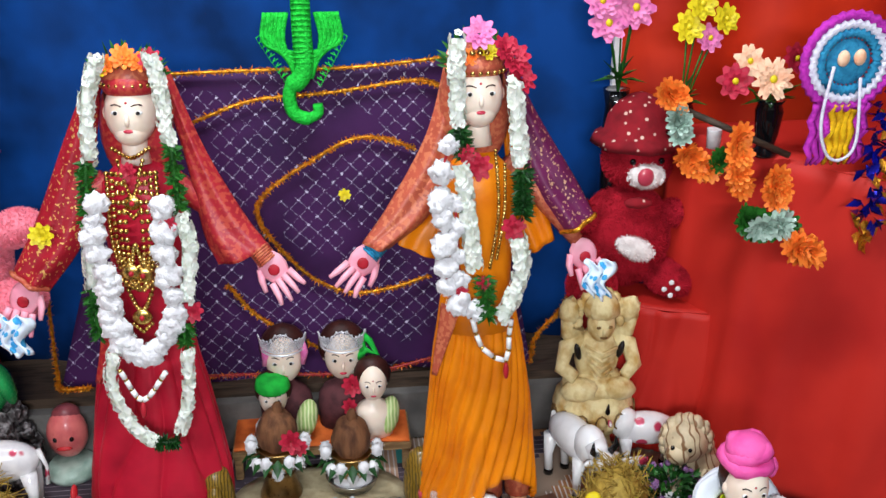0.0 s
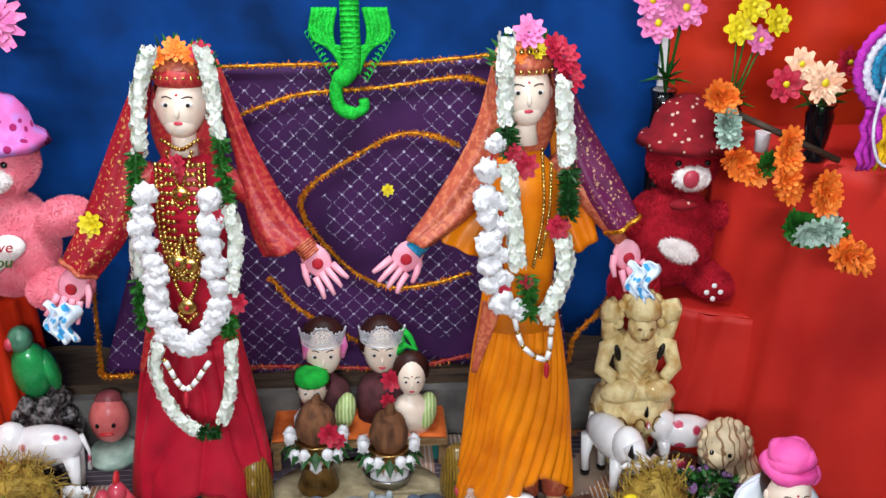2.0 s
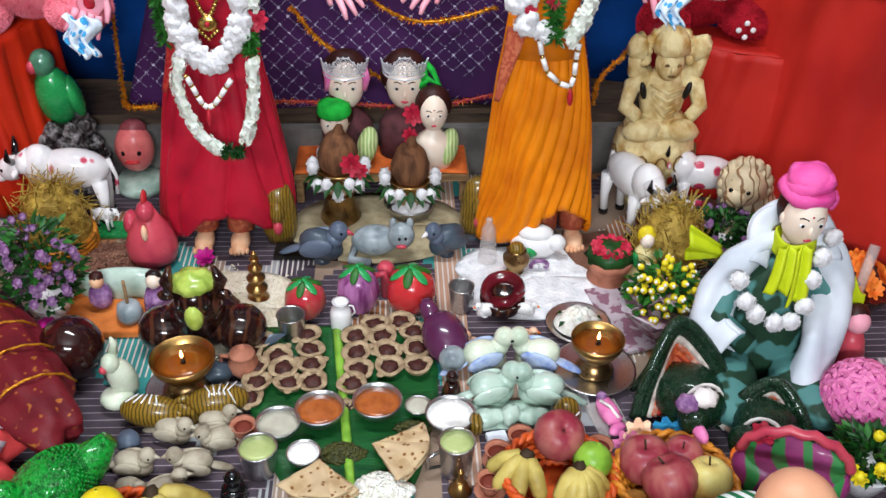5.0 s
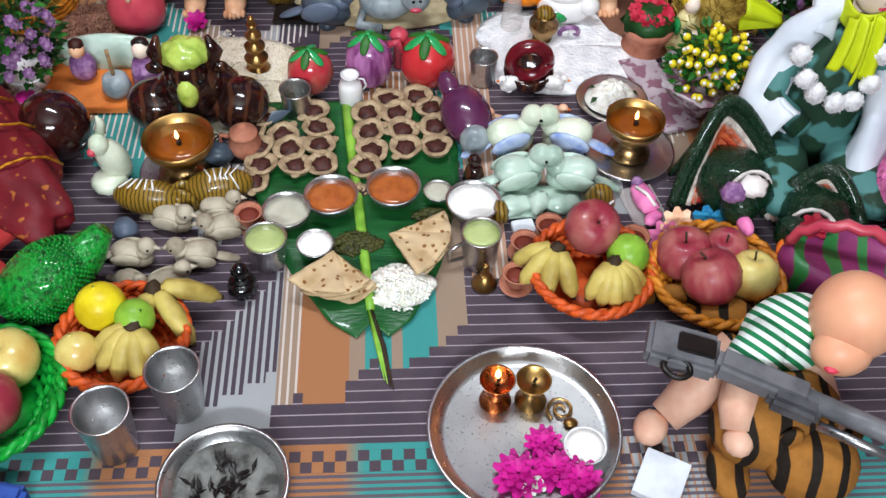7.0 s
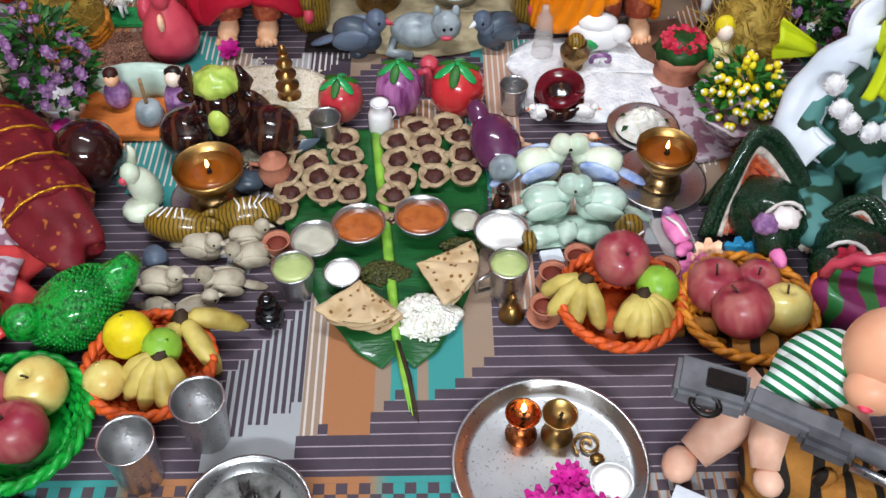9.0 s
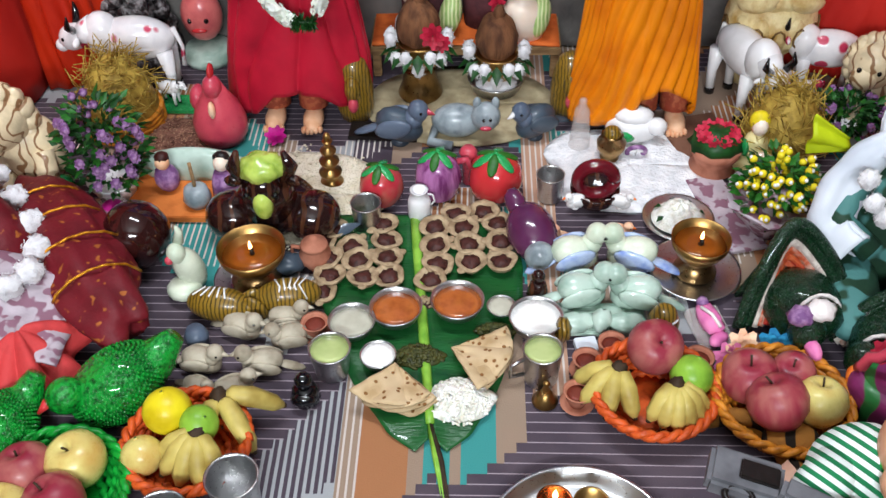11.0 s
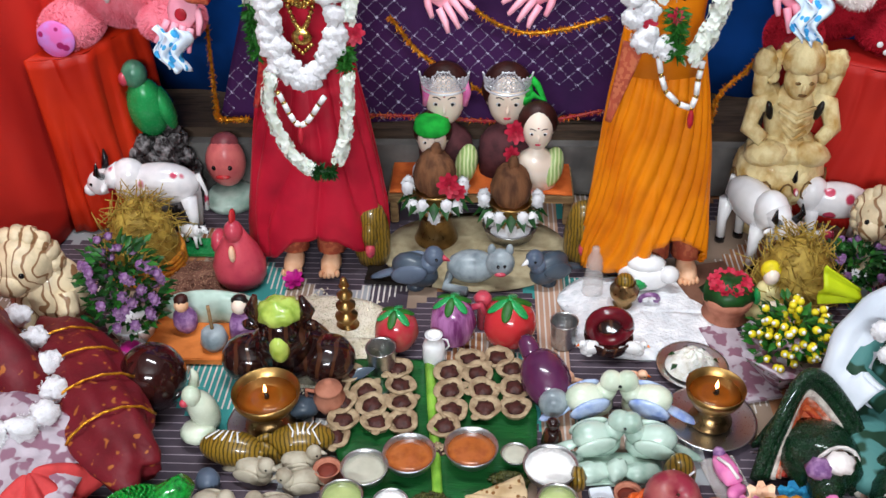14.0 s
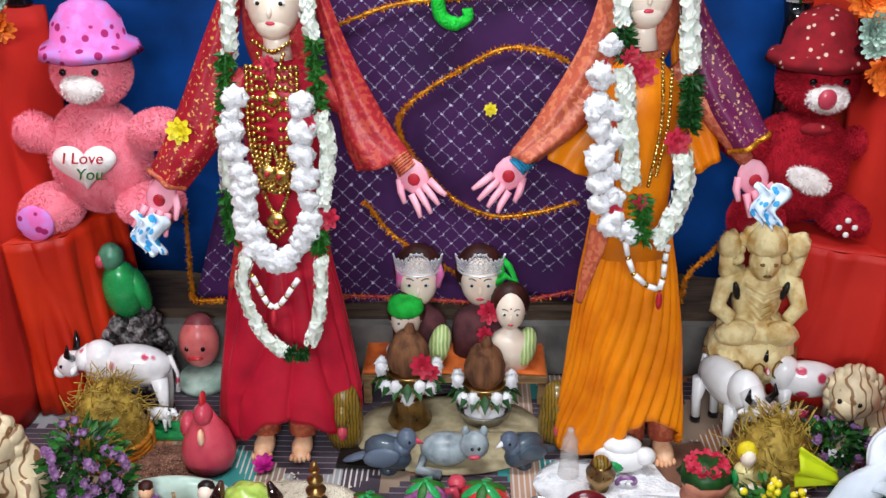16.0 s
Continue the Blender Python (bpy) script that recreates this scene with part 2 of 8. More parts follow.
M_pinkfur = mat("pink_plush", "f08898", "ea7688", 0.95, 0, 26, 0.8, 260, spec=0.1)
M_redfur = mat("red_plush", "ac1c2c", "8a1420", 0.95, 0, 26, 0.8, 260, spec=0.1)
M_redhat = spotted("red_plush_print", "8c1420", "d8b0a0", 45, 0.16, 0.9, 0, "74101a")
M_pinkhat = spotted("pink_print_fabric", "e06cb4", "a01c60", 36, 0.27, 0.8, 0, "c88ad8")
M_whitefelt = mat("white_felt", "f0e8e4", "dcd0cc", 0.9, 0, 40, 0.4)
M_blackglass = mat("black_glaze", "08080a", "101014", 0.12, 0, 10, 0.02, coat=0.6)
M_whitecloth = mat("white_satin", "d8dce4", "bcc2cc", 0.45, 0, 8, 0.1, 260)
M_limecloth = mat("lime_cloth", "c8d418", "a4b40c", 0.55, 0, 8, 0.15)
M_greenprint = brocade("green_blue_print", "1e3c2a", "4a7c78", 24, 0.6)
M_pinkturban = mat("pink_turban", "f060a8", "e04494", 0.7, 0, 16, 0.3)
M_darkgreen = mat("dark_green_beads", "0c3018", "041a0c", 0.25, 0, 160, 1.0, 320, coat=0.4)
M_rainbow = mat("beaded_rainbow", "b8502c", "c8b0a0", 0.5, 0, 45, 0.8, 240)
M_crochetgreen = mat("green_crochet", "1cc83c", "0ca028", 0.7, 0, 90, 1.0, 200)
M_yarnmagenta = mat("magenta_yarn", "c030b0", "9c2090", 0.8, 0, 60, 0.8)
M_yarnyellow = mat("yellow_yarn", "f0bc10", "d09808", 0.8, 0, 60, 0.8)
M_yarnwhite = mat("white_yarn", "e8e4f0", "d0c8dc", 0.8, 0, 60, 0.8)
M_yarnblue = mat("blue_yarn", "2c8cb4", "1c6c98", 0.8, 0, 60, 0.8)
M_bluefoil = mat("blue_foil", "1c1c9c", "0c0c60", 0.2, 0.7)
M_bluecrack = mat("blue_plastic", "3050a0", "203880", 0.35)
M_rock = mat("dark_crystal_rock", "2c2626", "8a8484", 0.3, 0, 60, 1.0, 120)
M_paper = mat("printed_paper", "d8dce4", "c4c8d0", 0.8)
M_plasticwhite = mat("white_plastic", "eceaea", "d8d8da", 0.3, coat=0.3)
M_gun = mat("grey_plastic", "6c6c70", "58585c", 0.4)
M_dollskin = mat("vinyl_skin", "e8ac88", "dc9878", 0.4, 0, 10, 0.03, sss=0.1)
M_dollpale = mat("pale_vinyl", "e0b49c", "d09c84", 0.45)
M_stripe = banded("green_white_stripes", "1c7c4c", "e4ece8", 30, 0, 0.8, 0, 0.45, 0.5, "DIAGONAL")
M_tiger = banded("tiger_plush", "a06a2c", "1c140c", 9, 3, 0.85, 0, 0.7, 0.78, "X", 0.5)
M_purpleprint = banded("purple_green_print", "8c3068", "2c7c3c", 7, 6, 0.5, 0.2, 0.6, 0.75)
M_clear = mat("clear_plastic", "d8d0cc", "c8c0bc", 0.1, 0, 10, 0.02, alpha=0.35, coat=0.8)
M_flame = glow("flame", "ffb060", 9)

# ---- mesh helpers ----


class Geo:
    """Collects simple closed shapes with their materials into one mesh."""

    def __init__(self):
        self.v, self.f, self.m, self.s, self.mats = [], [], [], [], []

    def slot(self, m):
        if m not in self.mats:
            self.mats.append(m)
        return self.mats.index(m)

    def add(self, vs, fs, m, smooth=True):
        o, k = len(self.v), self.slot(m)
        self.v += [tuple(p) for p in vs]
        self.f += [tuple(o + i for i in f) for f in fs]
        self.m += [k] * len(fs)
        self.s += [smooth] * len(fs)
        return self

    def ell(self, c, r, m, rot=(0, 0, 0), n=14, rough=0.0, seed=0):
        r = (r, r, r) if isinstance(r, (int, float)) else r
        e = Euler([radians(a) for a in rot]).to_matrix()
        k = max(6, n // 2 + 1)
        vs, fs = [Vector((0, 0, 1))], []
        for i in range(1, k):
            a = math.pi * i / k
            for j in range(n):
                b = 2 * math.pi * j / n
                vs.append(Vector((math.sin(a) * math.cos(b), math.sin(a) * math.sin(b), math.cos(a))))
        vs.append(Vector((0, 0, -1)))
        if rough:
            vs = [p * (1 + rough * noise.noise(p * 2.3 + Vector((seed * 7.1, seed * 3.3, seed)))) for p in vs]
        for j in range(n):
            fs.append((0, 1 + j, 1 + (j + 1) % n))
            for i in range(k - 2):
                a, b = 1 + i * n, 1 + (i + 1) * n
                fs.append((a + j, b + j, b + (j + 1) % n, a + (j + 1) % n))
            a = 1 + (k - 2) * n
            fs.append((a + j, len(vs) - 1, a + (j + 1) % n))
        return self.add([Vector(c) + e @ Vector((p.x * r[0], p.y * r[1], p.z * r[2])) for p in vs], fs, m)

    def lathe(self, prof, m, c=(0, 0, 0), n=24, rot=(0, 0, 0), warp=None, squash=1.0, smooth=True):
        e = Euler([radians(a) for a in rot]).to_matrix()
        vs, fs = [], []
        for i, (r, z) in enumerate(prof):
            for j in range(n):
                a = 2 * math.pi * j / n
                q = r * (warp(a, i / (len(prof) - 1)) if warp else 1)
                vs.append(Vector(c) + e @ Vector((q * math.cos(a), q * math.sin(a) * squash, z)))
        for i in range(len(prof) - 1):
            for j in range(n):
                fs.append((i * n + j, i * n + (j + 1) % n, (i + 1) * n + (j + 1) % n, (i + 1) * n + j))
        fs.append(tuple(reversed(range(n))))
        fs.append(tuple((len(prof) - 1) * n + j for j in range(n)))
        return self.add(vs, fs, m, smooth)

    def tube(self, pts, rad, m, n=8):
        pts = [Vector(p) for p in pts]
        rad = [rad] * len(pts) if isinstance(rad, (int, float)) else rad
        vs, fs = [], []
        side = None
        for i, p in enumerate(pts):
            d = (pts[min(i + 1, len(pts) - 1)] - pts[max(i - 1, 0)]).normalized()
            if side is None:
                side = d.orthogonal().normalized()
            side = (side - d * side.dot(d)).normalized()
            up = d.cross(side)
            for j in range(n):
                a = 2 * math.pi * j / n
                vs.append(p + (side * math.cos(a) + up * math.sin(a)) * rad[i])
        for i in range(len(pts) - 1):
            for j in range(n):
                fs.append((i * n + j, i * n + (j + 1) % n, (i + 1) * n + (j + 1) % n, (i + 1) * n + j))
        fs.append(tuple(reversed(range(n))))
        fs.append(tuple((len(pts) - 1) * n + j for j in range(n)))
        return self.add(vs, fs, m)

    def box(self, c, s, m, rot=(0, 0, 0), bevel=0.12):
        e = Euler([radians(a) for a in rot]).to_matrix()
        bm = bmesh.new()
        bmesh.ops.create_cube(bm, size=1, matrix=Matrix.Diagonal((*s, 1)))
        bmesh.ops.bevel(bm, geom=bm.edges[:], offset=min(s) * bevel, segments=2, affect="EDGES")
        vs = [Vector(c) + e @ v.co for v in bm.verts]
        fs = [tuple(v.index for v in f.verts) for f in bm.faces]
        bm.free()
        return self.add(vs, fs, m, False)

    def sheet(self, fn, nu, nv, m, thick=0.003):
        """A cloth of real thickness from fn(u, v)."""
        ps = [[Vector(fn(i / nu, j / nv)) for j in range(nv + 1)] for i in range(nu + 1)]
        vs, fs = [], []
        for s in (0.5, -0.5):
            for i in range(nu + 1):
                for j in range(nv + 1):
                    du = ps[min(i + 1, nu)][j] - ps[max(i - 1, 0)][j]
                    dv = ps[i][min(j + 1, nv)] - ps[i][max(j - 1, 0)]
                    w = du.cross(dv)
                    vs.append(ps[i][j] + (w.normalized() if w.length > 1e-9 else Vector((0, -1, 0))) * thick * s)
        k, w = (nu + 1) * (nv + 1), nv + 1
        for i in range(nu):
            for j in range(nv):
                a = i * w + j
                fs.append((a, a + w, a + w + 1, a + 1))
                fs.append((k + a, k + a + 1, k + a + w + 1, k + a + w))
        rim = [i * w for i in range(nu)] + [nu * w + j for j in range(nv)] + [i * w + nv for i in range(nu, 0, -1)] + [j for j in range(nv, 0, -1)]
        for a, b in zip(rim, rim[1:] + rim[:1]):
            fs.append((a, k + a, k + b, b))
        return self.add(vs, fs, m)

    def bloom(self, c, r, m, d=(0, -1, 0.4), petals=8, rows=2, cup=0.5, rng=random, heart=None):
        """A flower: rows of curved petals round an axis d."""
        q = Vector(d).to_track_quat("Z", "Y").to_matrix()
        for row in range(rows):
            rr, lift = r * (1 - row * 0.32), cup * (0.35 + row * 0.5)
            for i in range(petals):
                a = 2 * math.pi * (i + row * 0.5) / petals + rng.uniform(-0.15, 0.15)
                u, w = Vector((math.cos(a), math.sin(a), 0)), Vector((-math.sin(a), math.cos(a), 0))
                wd = rr * 4.6 / petals
                z = Vector((0, 0, 1))
                L = [u * rr * 0.1, u * rr * 0.6 + w * wd * 0.55 + z * rr * lift * 0.5, u * rr + w * wd * 0.2 + z * rr * lift * 0.75, u * rr - w * wd * 0.2 + z * rr * lift * 0.85,
                     u * rr * 0.6 - w * wd * 0.55 + z * rr * lift * 0.5, u * rr * 0.6 + z * rr * lift * 0.3]
                self.add([Vector(c) + q @ (p + z * rng.uniform(-0.04, 0.04) * r) for p in L], [(0, 1, 5), (1, 2, 5), (5, 2, 3), (5, 3, 4), (0, 5, 4)], m)
        if heart:
            self.ell(Vector(c) + q @ Vector((0, 0, r * cup * 0.3)), r * 0.22, heart, n=8)
        return self

    def leaf(self, c, d, ln, wd, m, up=(0, 0, 1), curl=0.2):
        d, up = Vector(d).normalized(), Vector(up)
        w = d.cross(up)
        w = w.normalized() if w.length > 1e-4 else Vector((1, 0, 0))
        nrm = w.cross(d)
        c = Vector(c)
        ps = [c, c + d * ln * 0.45 + w * wd * 0.5 + nrm * curl * wd, c + d * ln * 0.45 - w * wd * 0.5 + nrm * curl * wd, c + d * ln * 0.5 - nrm * curl * wd * 0.3, c + d * ln - nrm * curl * wd]
        return self.add(ps, [(0, 1, 3), (0, 3, 2), (3, 1, 4), (3, 4, 2)], m)

    def fur(self, c, r, m, count, ln, rng, rot=(0, 0, 0)):
        """Short tapering tufts that stand out of an ellipsoid."""
        e = Euler([radians(a) for a in rot]).to_matrix()
        for _ in range(count):
            p = Vector((rng.gauss(0, 1), rng.gauss(0, 1), rng.gauss(0, 1))).normalized()
            q = Vector((p.x * r[0], p.y * r[1], p.z * r[2]))
            nn = Vector((p.x / r[0], p.y / r[1], p.z / r[2])).normalized()
            d = (nn + Vector((rng.uniform(-0.6, 0.6), rng.uniform(-0.6, 0.6), rng.uniform(-0.8, 0.3)))).normalized()
            w = d.orthogonal().normalized() * ln * 0.16
            a = Vector(c) + e @ q
            self.add([a - e @ w, a + e @ w, a + e @ (d * ln)], [(0, 1, 2)], m)
        return self

    def mesh(self, name):
        me = bpy.data.meshes.new(name)
        me.from_pydata(self.v, [], self.f)
        for m in self.mats:
            me.materials.append(m)
        me.polygons.foreach_set("material_index", self.m)
        me.polygons.foreach_set("use_smooth", self.s)
        me.update()
        return me


def lay(x, y):
    """From the drawing grid to the floor of the room: its metres, and the size that a thing takes there."""
    t = 1.2362 / (1.2362 + 0.18712 * (y - 2))
    return 0.5045 + t * (0.9 * x - 0.4545), 0.2397 + t * (1.6603 + 0.88033 * (y - 2)), 0.9 * t


def rise(y):
    return 1 + 0.1 * min(1, max(0, (y - 1.2) / 0.8))


def carry(src, dst, size, tall=1.0, lean=0.0, tilt=0.0):
    """Moves a group of things from src to dst, resized, leaning back and to one side."""
    m = Matrix.Translation(dst) @ Matrix.Rotation(radians(-lean), 4, "X") @ Matrix.Rotation(radians(tilt), 4, "Y") @ Matrix.Diagonal((size, size, size * tall, 1)) @ Matrix.Translation(-Vector(src))
    return lambda at, near: m @ Matrix.Translation(at)


def local(x, y, tall=None, to=None, grow=1.0):
    """A group of things that stand together round one spot of the floor."""
    px, py, s = lay(*(to or (x, y)))
    s *= grow
    return carry((x, y, 0), (px, py, 0), s, tall or rise(y))


def on_floor(at, near):
    px, py, s = lay(at[0], at[1])
    return Matrix.Translation((px, py, at[2] * s)) @ Matrix.Diagonal((s, s, s * rise(at[1]), 1))


def as_drawn(at, near):
    return Matrix.Translation(at)


red_side = carry((0.1141, 1.9629, 0), (0.1510, 1.890, 0), 0.871, 1.058, 4, 1.22)
orange_side = carry((0.8759, 1.9131, 0), (0.8416, 1.853, 0), 0.8735, 1.064, 4, -1.18)


def on_figure(at, near):
    return (red_side if near < 0.5 else orange_side)(at, near)


SPOT = as_drawn


def thing(name, label, category, at=(0, 0, 0), geo=None, group="", kind="", turn=0, near=None):
    if near is None:
        near = sum(v[0] for v in geo.v) / len(geo.v) if geo and tuple(at) == (0, 0, 0) else at[0]
    ob = new(name, geo.mesh(name) if geo else None)
    ob.matrix_world = SPOT(at, near) @ pose(0, 0, 0, 0, 0, turn)
    return tagged(ob, label, category, group, kind)


def part(name, geo, parent, label=""):
    ob = new(name, geo.mesh(name))
    ob.parent = parent
    return tagged(ob, label)


def spline(pts, n):
    """n + 1 points along a smooth curve through pts."""
    pts = [Vector(p) for p in pts]
    ps = [pts[0] * 2 - pts[1]] + pts + [pts[-1] * 2 - pts[-2]]
    out = []
    for k in range(n + 1):
        s = k / n * (len(pts) - 1)
        i = min(int(s), len(pts) - 2)
        u = s - i
        a, b, c, d = ps[i:i + 4]
        out.append(0.5 * ((2 * b) + (c - a) * u + (2 * a - 5 * b + 4 * c - d) * u * u + (3 * b - a - 3 * c + d) * u ** 3))
    return out


def xz(pts, y, dy=0.0):
    return [(x, y + dy * i, z) for i, (x, z) in enumerate(pts)]

# ---- setting ----
rng = random.Random(5)


def mat_material():
    """Woven mat: dark bands with pale weft lines, stepped coloured fields and a chequered border."""
    m = mat("woven_mat", "463c46", "544850", 0.85, 0, 9, 0.25, 420)
    n, l = m.node_tree.nodes, m.node_tree.links
    p = n["Principled BSDF"]
    dark = p.inputs["Base Color"].links[0].from_socket
    co = n.new("ShaderNodeTexCoord")
    sp = n.new("ShaderNodeSeparateXYZ")
    l.new(co.outputs["Object"], sp.inputs[0])
    X, Y = sp.outputs[0], sp.outputs[1]

    def mth(op, a, b=0.0, c=0.0):
        k = n.new("ShaderNodeMath")
        k.operation = op
        for i, v in enumerate((a, b, c)):
            if isinstance(v, (int, float)):
                k.inputs[i].default_value = v
            else:
                l.new(v, k.inputs[i])
        return k.outputs[0]

    def mixc(f, a, b):
        k = n.new("ShaderNodeMix")
        k.data_type = "RGBA"
        l.new(f, k.inputs[0])
        for i, v in ((6, a), (7, b)):
            if isinstance(v, str):
                k.inputs[i].default_value = (*hx(v), 1)
            else:
                l.new(v, k.inputs[i])
        return k.outputs[2]

    def steps(v, lo, hi, stops, smooth=False):
        """A stepped curve over v: stops of (place, colour or height)."""
        k = n.new("ShaderNodeValToRGB")
        k.color_ramp.interpolation = "EASE" if smooth else "CONSTANT"
        e = k.color_ramp.elements
        for q, (pos, val) in enumerate(stops):
            at = (pos - lo) / (hi - lo)
            el = e[q] if q < 2 else e.new(at)
            el.position = at
            el.color = (*hx(val), 1) if isinstance(val, str) else (val, val, val, 1)
        l.new(mth("DIVIDE", mth("SUBTRACT", v, lo), hi - lo), k.inputs[0])
        return k.outputs[0]

    row = 0.0188
    yq = mth("MULTIPLY", mth("FLOOR", mth("DIVIDE", Y, row)), row)
    weft = mth("LESS_THAN", mth("FRACT", mth("DIVIDE", Y, row)), 0.1)
    warp = mth("LESS_THAN", mth("FRACT", mth("DIVIDE", X, 0.0115)), 0.55)
    thin = mth("LESS_THAN", mth("FRACT", mth("DIVIDE", X, 0.0115)), 0.3)
    cells = mth("LESS_THAN", mth("FRACT", mth("DIVIDE", mth("ADD", mth("FLOOR", mth("DIVIDE", X, 0.0158)), mth("FLOOR", mth("DIVIDE", Y, 0.0167))), 2)), 0.4)
    white, orange, teal, tan = "9c9ea0", "a06c48", "3a8c88", "947e6c"
    # the stepped field that the leaf lies on
    hue = steps(X, 0.1, 0.7, ((0.1, white), (0.305, tan), (0.335, orange), (0.41, tan), (0.435, teal), (0.475, tan), (0.49, teal), (0.545, tan)))
    low = steps(X, 0.1, 0.7, ((0.1, 1.9), (0.17, 0.925), (0.265, 0.945), (0.30, 0.985), (0.33, 1.0), (0.345, 0.985), (0.405, 1.015), (0.425, 1.035), (0.44, 1.055), (0.455, 1.035), (0.50, 1.055), (0.53, 1.075), (0.555, 1.095), (0.575, 1.115), (0.592, 1.9)))
    high = mth("MAXIMUM", mth("ADD", 1.06, mth("MULTIPLY", mth("SUBTRACT", X, 0.18), 1.25)), mth("MULTIPLY", mth("GREATER_THAN", X, 0.305), 1.32))
    infield = mth("MULTIPLY", mth("GREATER_THAN", yq, mth("SUBTRACT", low, 0.01)), mth("LESS_THAN", yq, high))
    lined = mth("MULTIPLY", mth("LESS_THAN", X, 0.305), mth("GREATER_THAN", yq, mth("ADD", 0.985, mth("MULTIPLY", mth("SUBTRACT", X, 0.24), 0.6))))
    field = mixc(mth("MULTIPLY", lined, warp), hue, "463c46")
    field = mixc(mth("MULTIPLY", mth("MULTIPLY", mth("GREATER_THAN", X, 0.305), mth("LESS_THAN", X, 0.34)), thin), field, "c4b8b0")
    base = mixc(weft, dark, "a0929a")
    body = mixc(infield, base, field)
    # fields further back, half hidden by the things
    xq = mth("MULTIPLY", mth("FLOOR", mth("DIVIDE", X, 0.02)), 0.02)
    wave = mth("MULTIPLY", mth("ABSOLUTE", mth("SUBTRACT", mth("FRACT", mth("DIVIDE", mth("ADD", xq, 0.13), 0.62)), 0.5)), 0.55)
    back = mth("FRACT", mth("DIVIDE", mth("SUBTRACT", mth("SUBTRACT", yq, wave), 1.27), 0.36))
    inback = mth("MULTIPLY", mth("LESS_THAN", back, 0.45), mth("GREATER_THAN", mth("SUBTRACT", yq, wave), 1.27))
    hue2 = steps(mth("FRACT", mth("DIVIDE", mth("ADD", xq, 0.23), 0.62)), 0, 1, ((0, orange), (0.16, tan), (0.24, teal), (0.5, tan), (0.58, white), (0.76, "463c46"), (0.9, tan)))
    body = mixc(inback, body, mixc(mth("MULTIPLY", thin, mth("GREATER_THAN", back, 0.2)), hue2, "d0c8c0"))
    pin = mth("MULTIPLY", mth("MULTIPLY", mth("GREATER_THAN", X, 0.605), mth("LESS_THAN", X, 0.665)), mth("GREATER_THAN", Y, 1.20))
    body = mixc(pin, body, mixc(thin, "b89078", "d0c6be"))
    # chequered border
    xr = mth("ADD", mth("MULTIPLY", mth("FRACT", mth("DIVIDE", mth("ADD", X, 0.09), 0.62)), 0.62), -0.09)
    edge = steps(xr, -0.1, 0.6, ((-0.1, teal), (0.05, teal), (0.085, orange), (0.165, orange), (0.185, white), (0.275, white), (0.30, orange), (0.40, orange), (0.44, teal), (0.53, teal)), True)
    border = mixc(mth("MULTIPLY", mth("MULTIPLY", mth("GREATER_THAN", xr, 0.17), mth("LESS_THAN", xr, 0.31)), thin), edge, "a87858")
    border = mixc(mth("MULTIPLY", cells, mth("MULTIPLY", mth("GREATER_THAN", Y, 0.868), mth("LESS_THAN", Y, 0.902))), border, "4c4048")
    fineline = mth("MULTIPLY", mth("LESS_THAN", Y, 0.868), mth("LESS_THAN", mth("FRACT", mth("DIVIDE", Y, 0.010)), 0.5))
    border = mixc(fineline, border, "5c545c")
    body = mixc(mth("MULTIPLY", mth("LESS_THAN", Y, 0.912), mth("GREATER_THAN", Y, 0.70)), body, border)
    l.new(body, p.inputs["Base Color"])
    return m


def slab(name, c, s, m, kind="structure"):
    return thing(name, "", "", (0, 0, 0), Geo().box(c, s, m, bevel=0.01), kind=kind)


tagged(slab("floor", (0.5, 0.7, -0.06), (4.4, 4.6, 0.1), M_cement), "grey cement floor under the woven mat", "floor")
tagged(slab("wall_back", (0.5, 2.62, 1.3), (4.4, 0.1, 2.7), M_wall), "plain painted wall behind the curtain", "wall")
# Unseen walls and ceiling, added to close the room and set its bounce light.
tagged(slab("assumed_wall_left", (-1.75, 0.7, 1.3), (0.1, 4.2, 2.7), M_wall), "assumed plain side wall out of view", "wall")
tagged(slab("assumed_wall_right", (2.75, 0.7, 1.3), (0.1, 4.2, 2.7), M_wall), "assumed plain side wall out of view", "wall")
tagged(slab("assumed_wall_front", (0.5, -1.5, 1.3), (4.4, 0.1, 2.7), M_wall), "assumed plain wall out of view opposite the altar", "wall")
tagged(slab("ceiling", (0.5, 0.7, 2.7), (4.6, 4.6, 0.1), M_ceiling), "assumed plain pale ceiling out of view", "ceiling")
tagged(slab("ledge", (0.5, 2.395, 0.066), (2.4, 0.34, 0.132), M_cement), "low grey cement ledge under the blue curtain", "ledge")
tagged(slab("ledge_board", (0.5, 2.405, 0.145), (2.2, 0.30, 0.026), M_darkwood), "dark wooden board lying on the ledge", "board")

thing("woven_mat", "dark grey woven mat with pale lines, orange and teal fields", "mat", (0, 0, 0),
      Geo().sheet(lambda u, v: (-0.8 + 2.7 * u, 0.55 + 1.7 * v, -0.006 + 0.0015 * noise.noise(Vector((u * 9, v * 7, 0)))), 60, 50, mat_material(), 0.005))


def curtain_fn(x0, x1, y, z0, z1, fold, k):
    def fn(u, v):
        x = x0 + (x1 - x0) * u
        f = math.sin(x * k) + 0.6 * math.sin(x * k * 1.7 + 1) + 0.5 * noise.noise(Vector((x * 3, v * 2, 4)))
        return (x, y + fold * f * (0.6 + 0.4 * v), z0 + (z1 - z0) * (1 - v) + 0.006 * math.sin(x * 9) * v)
    return fn


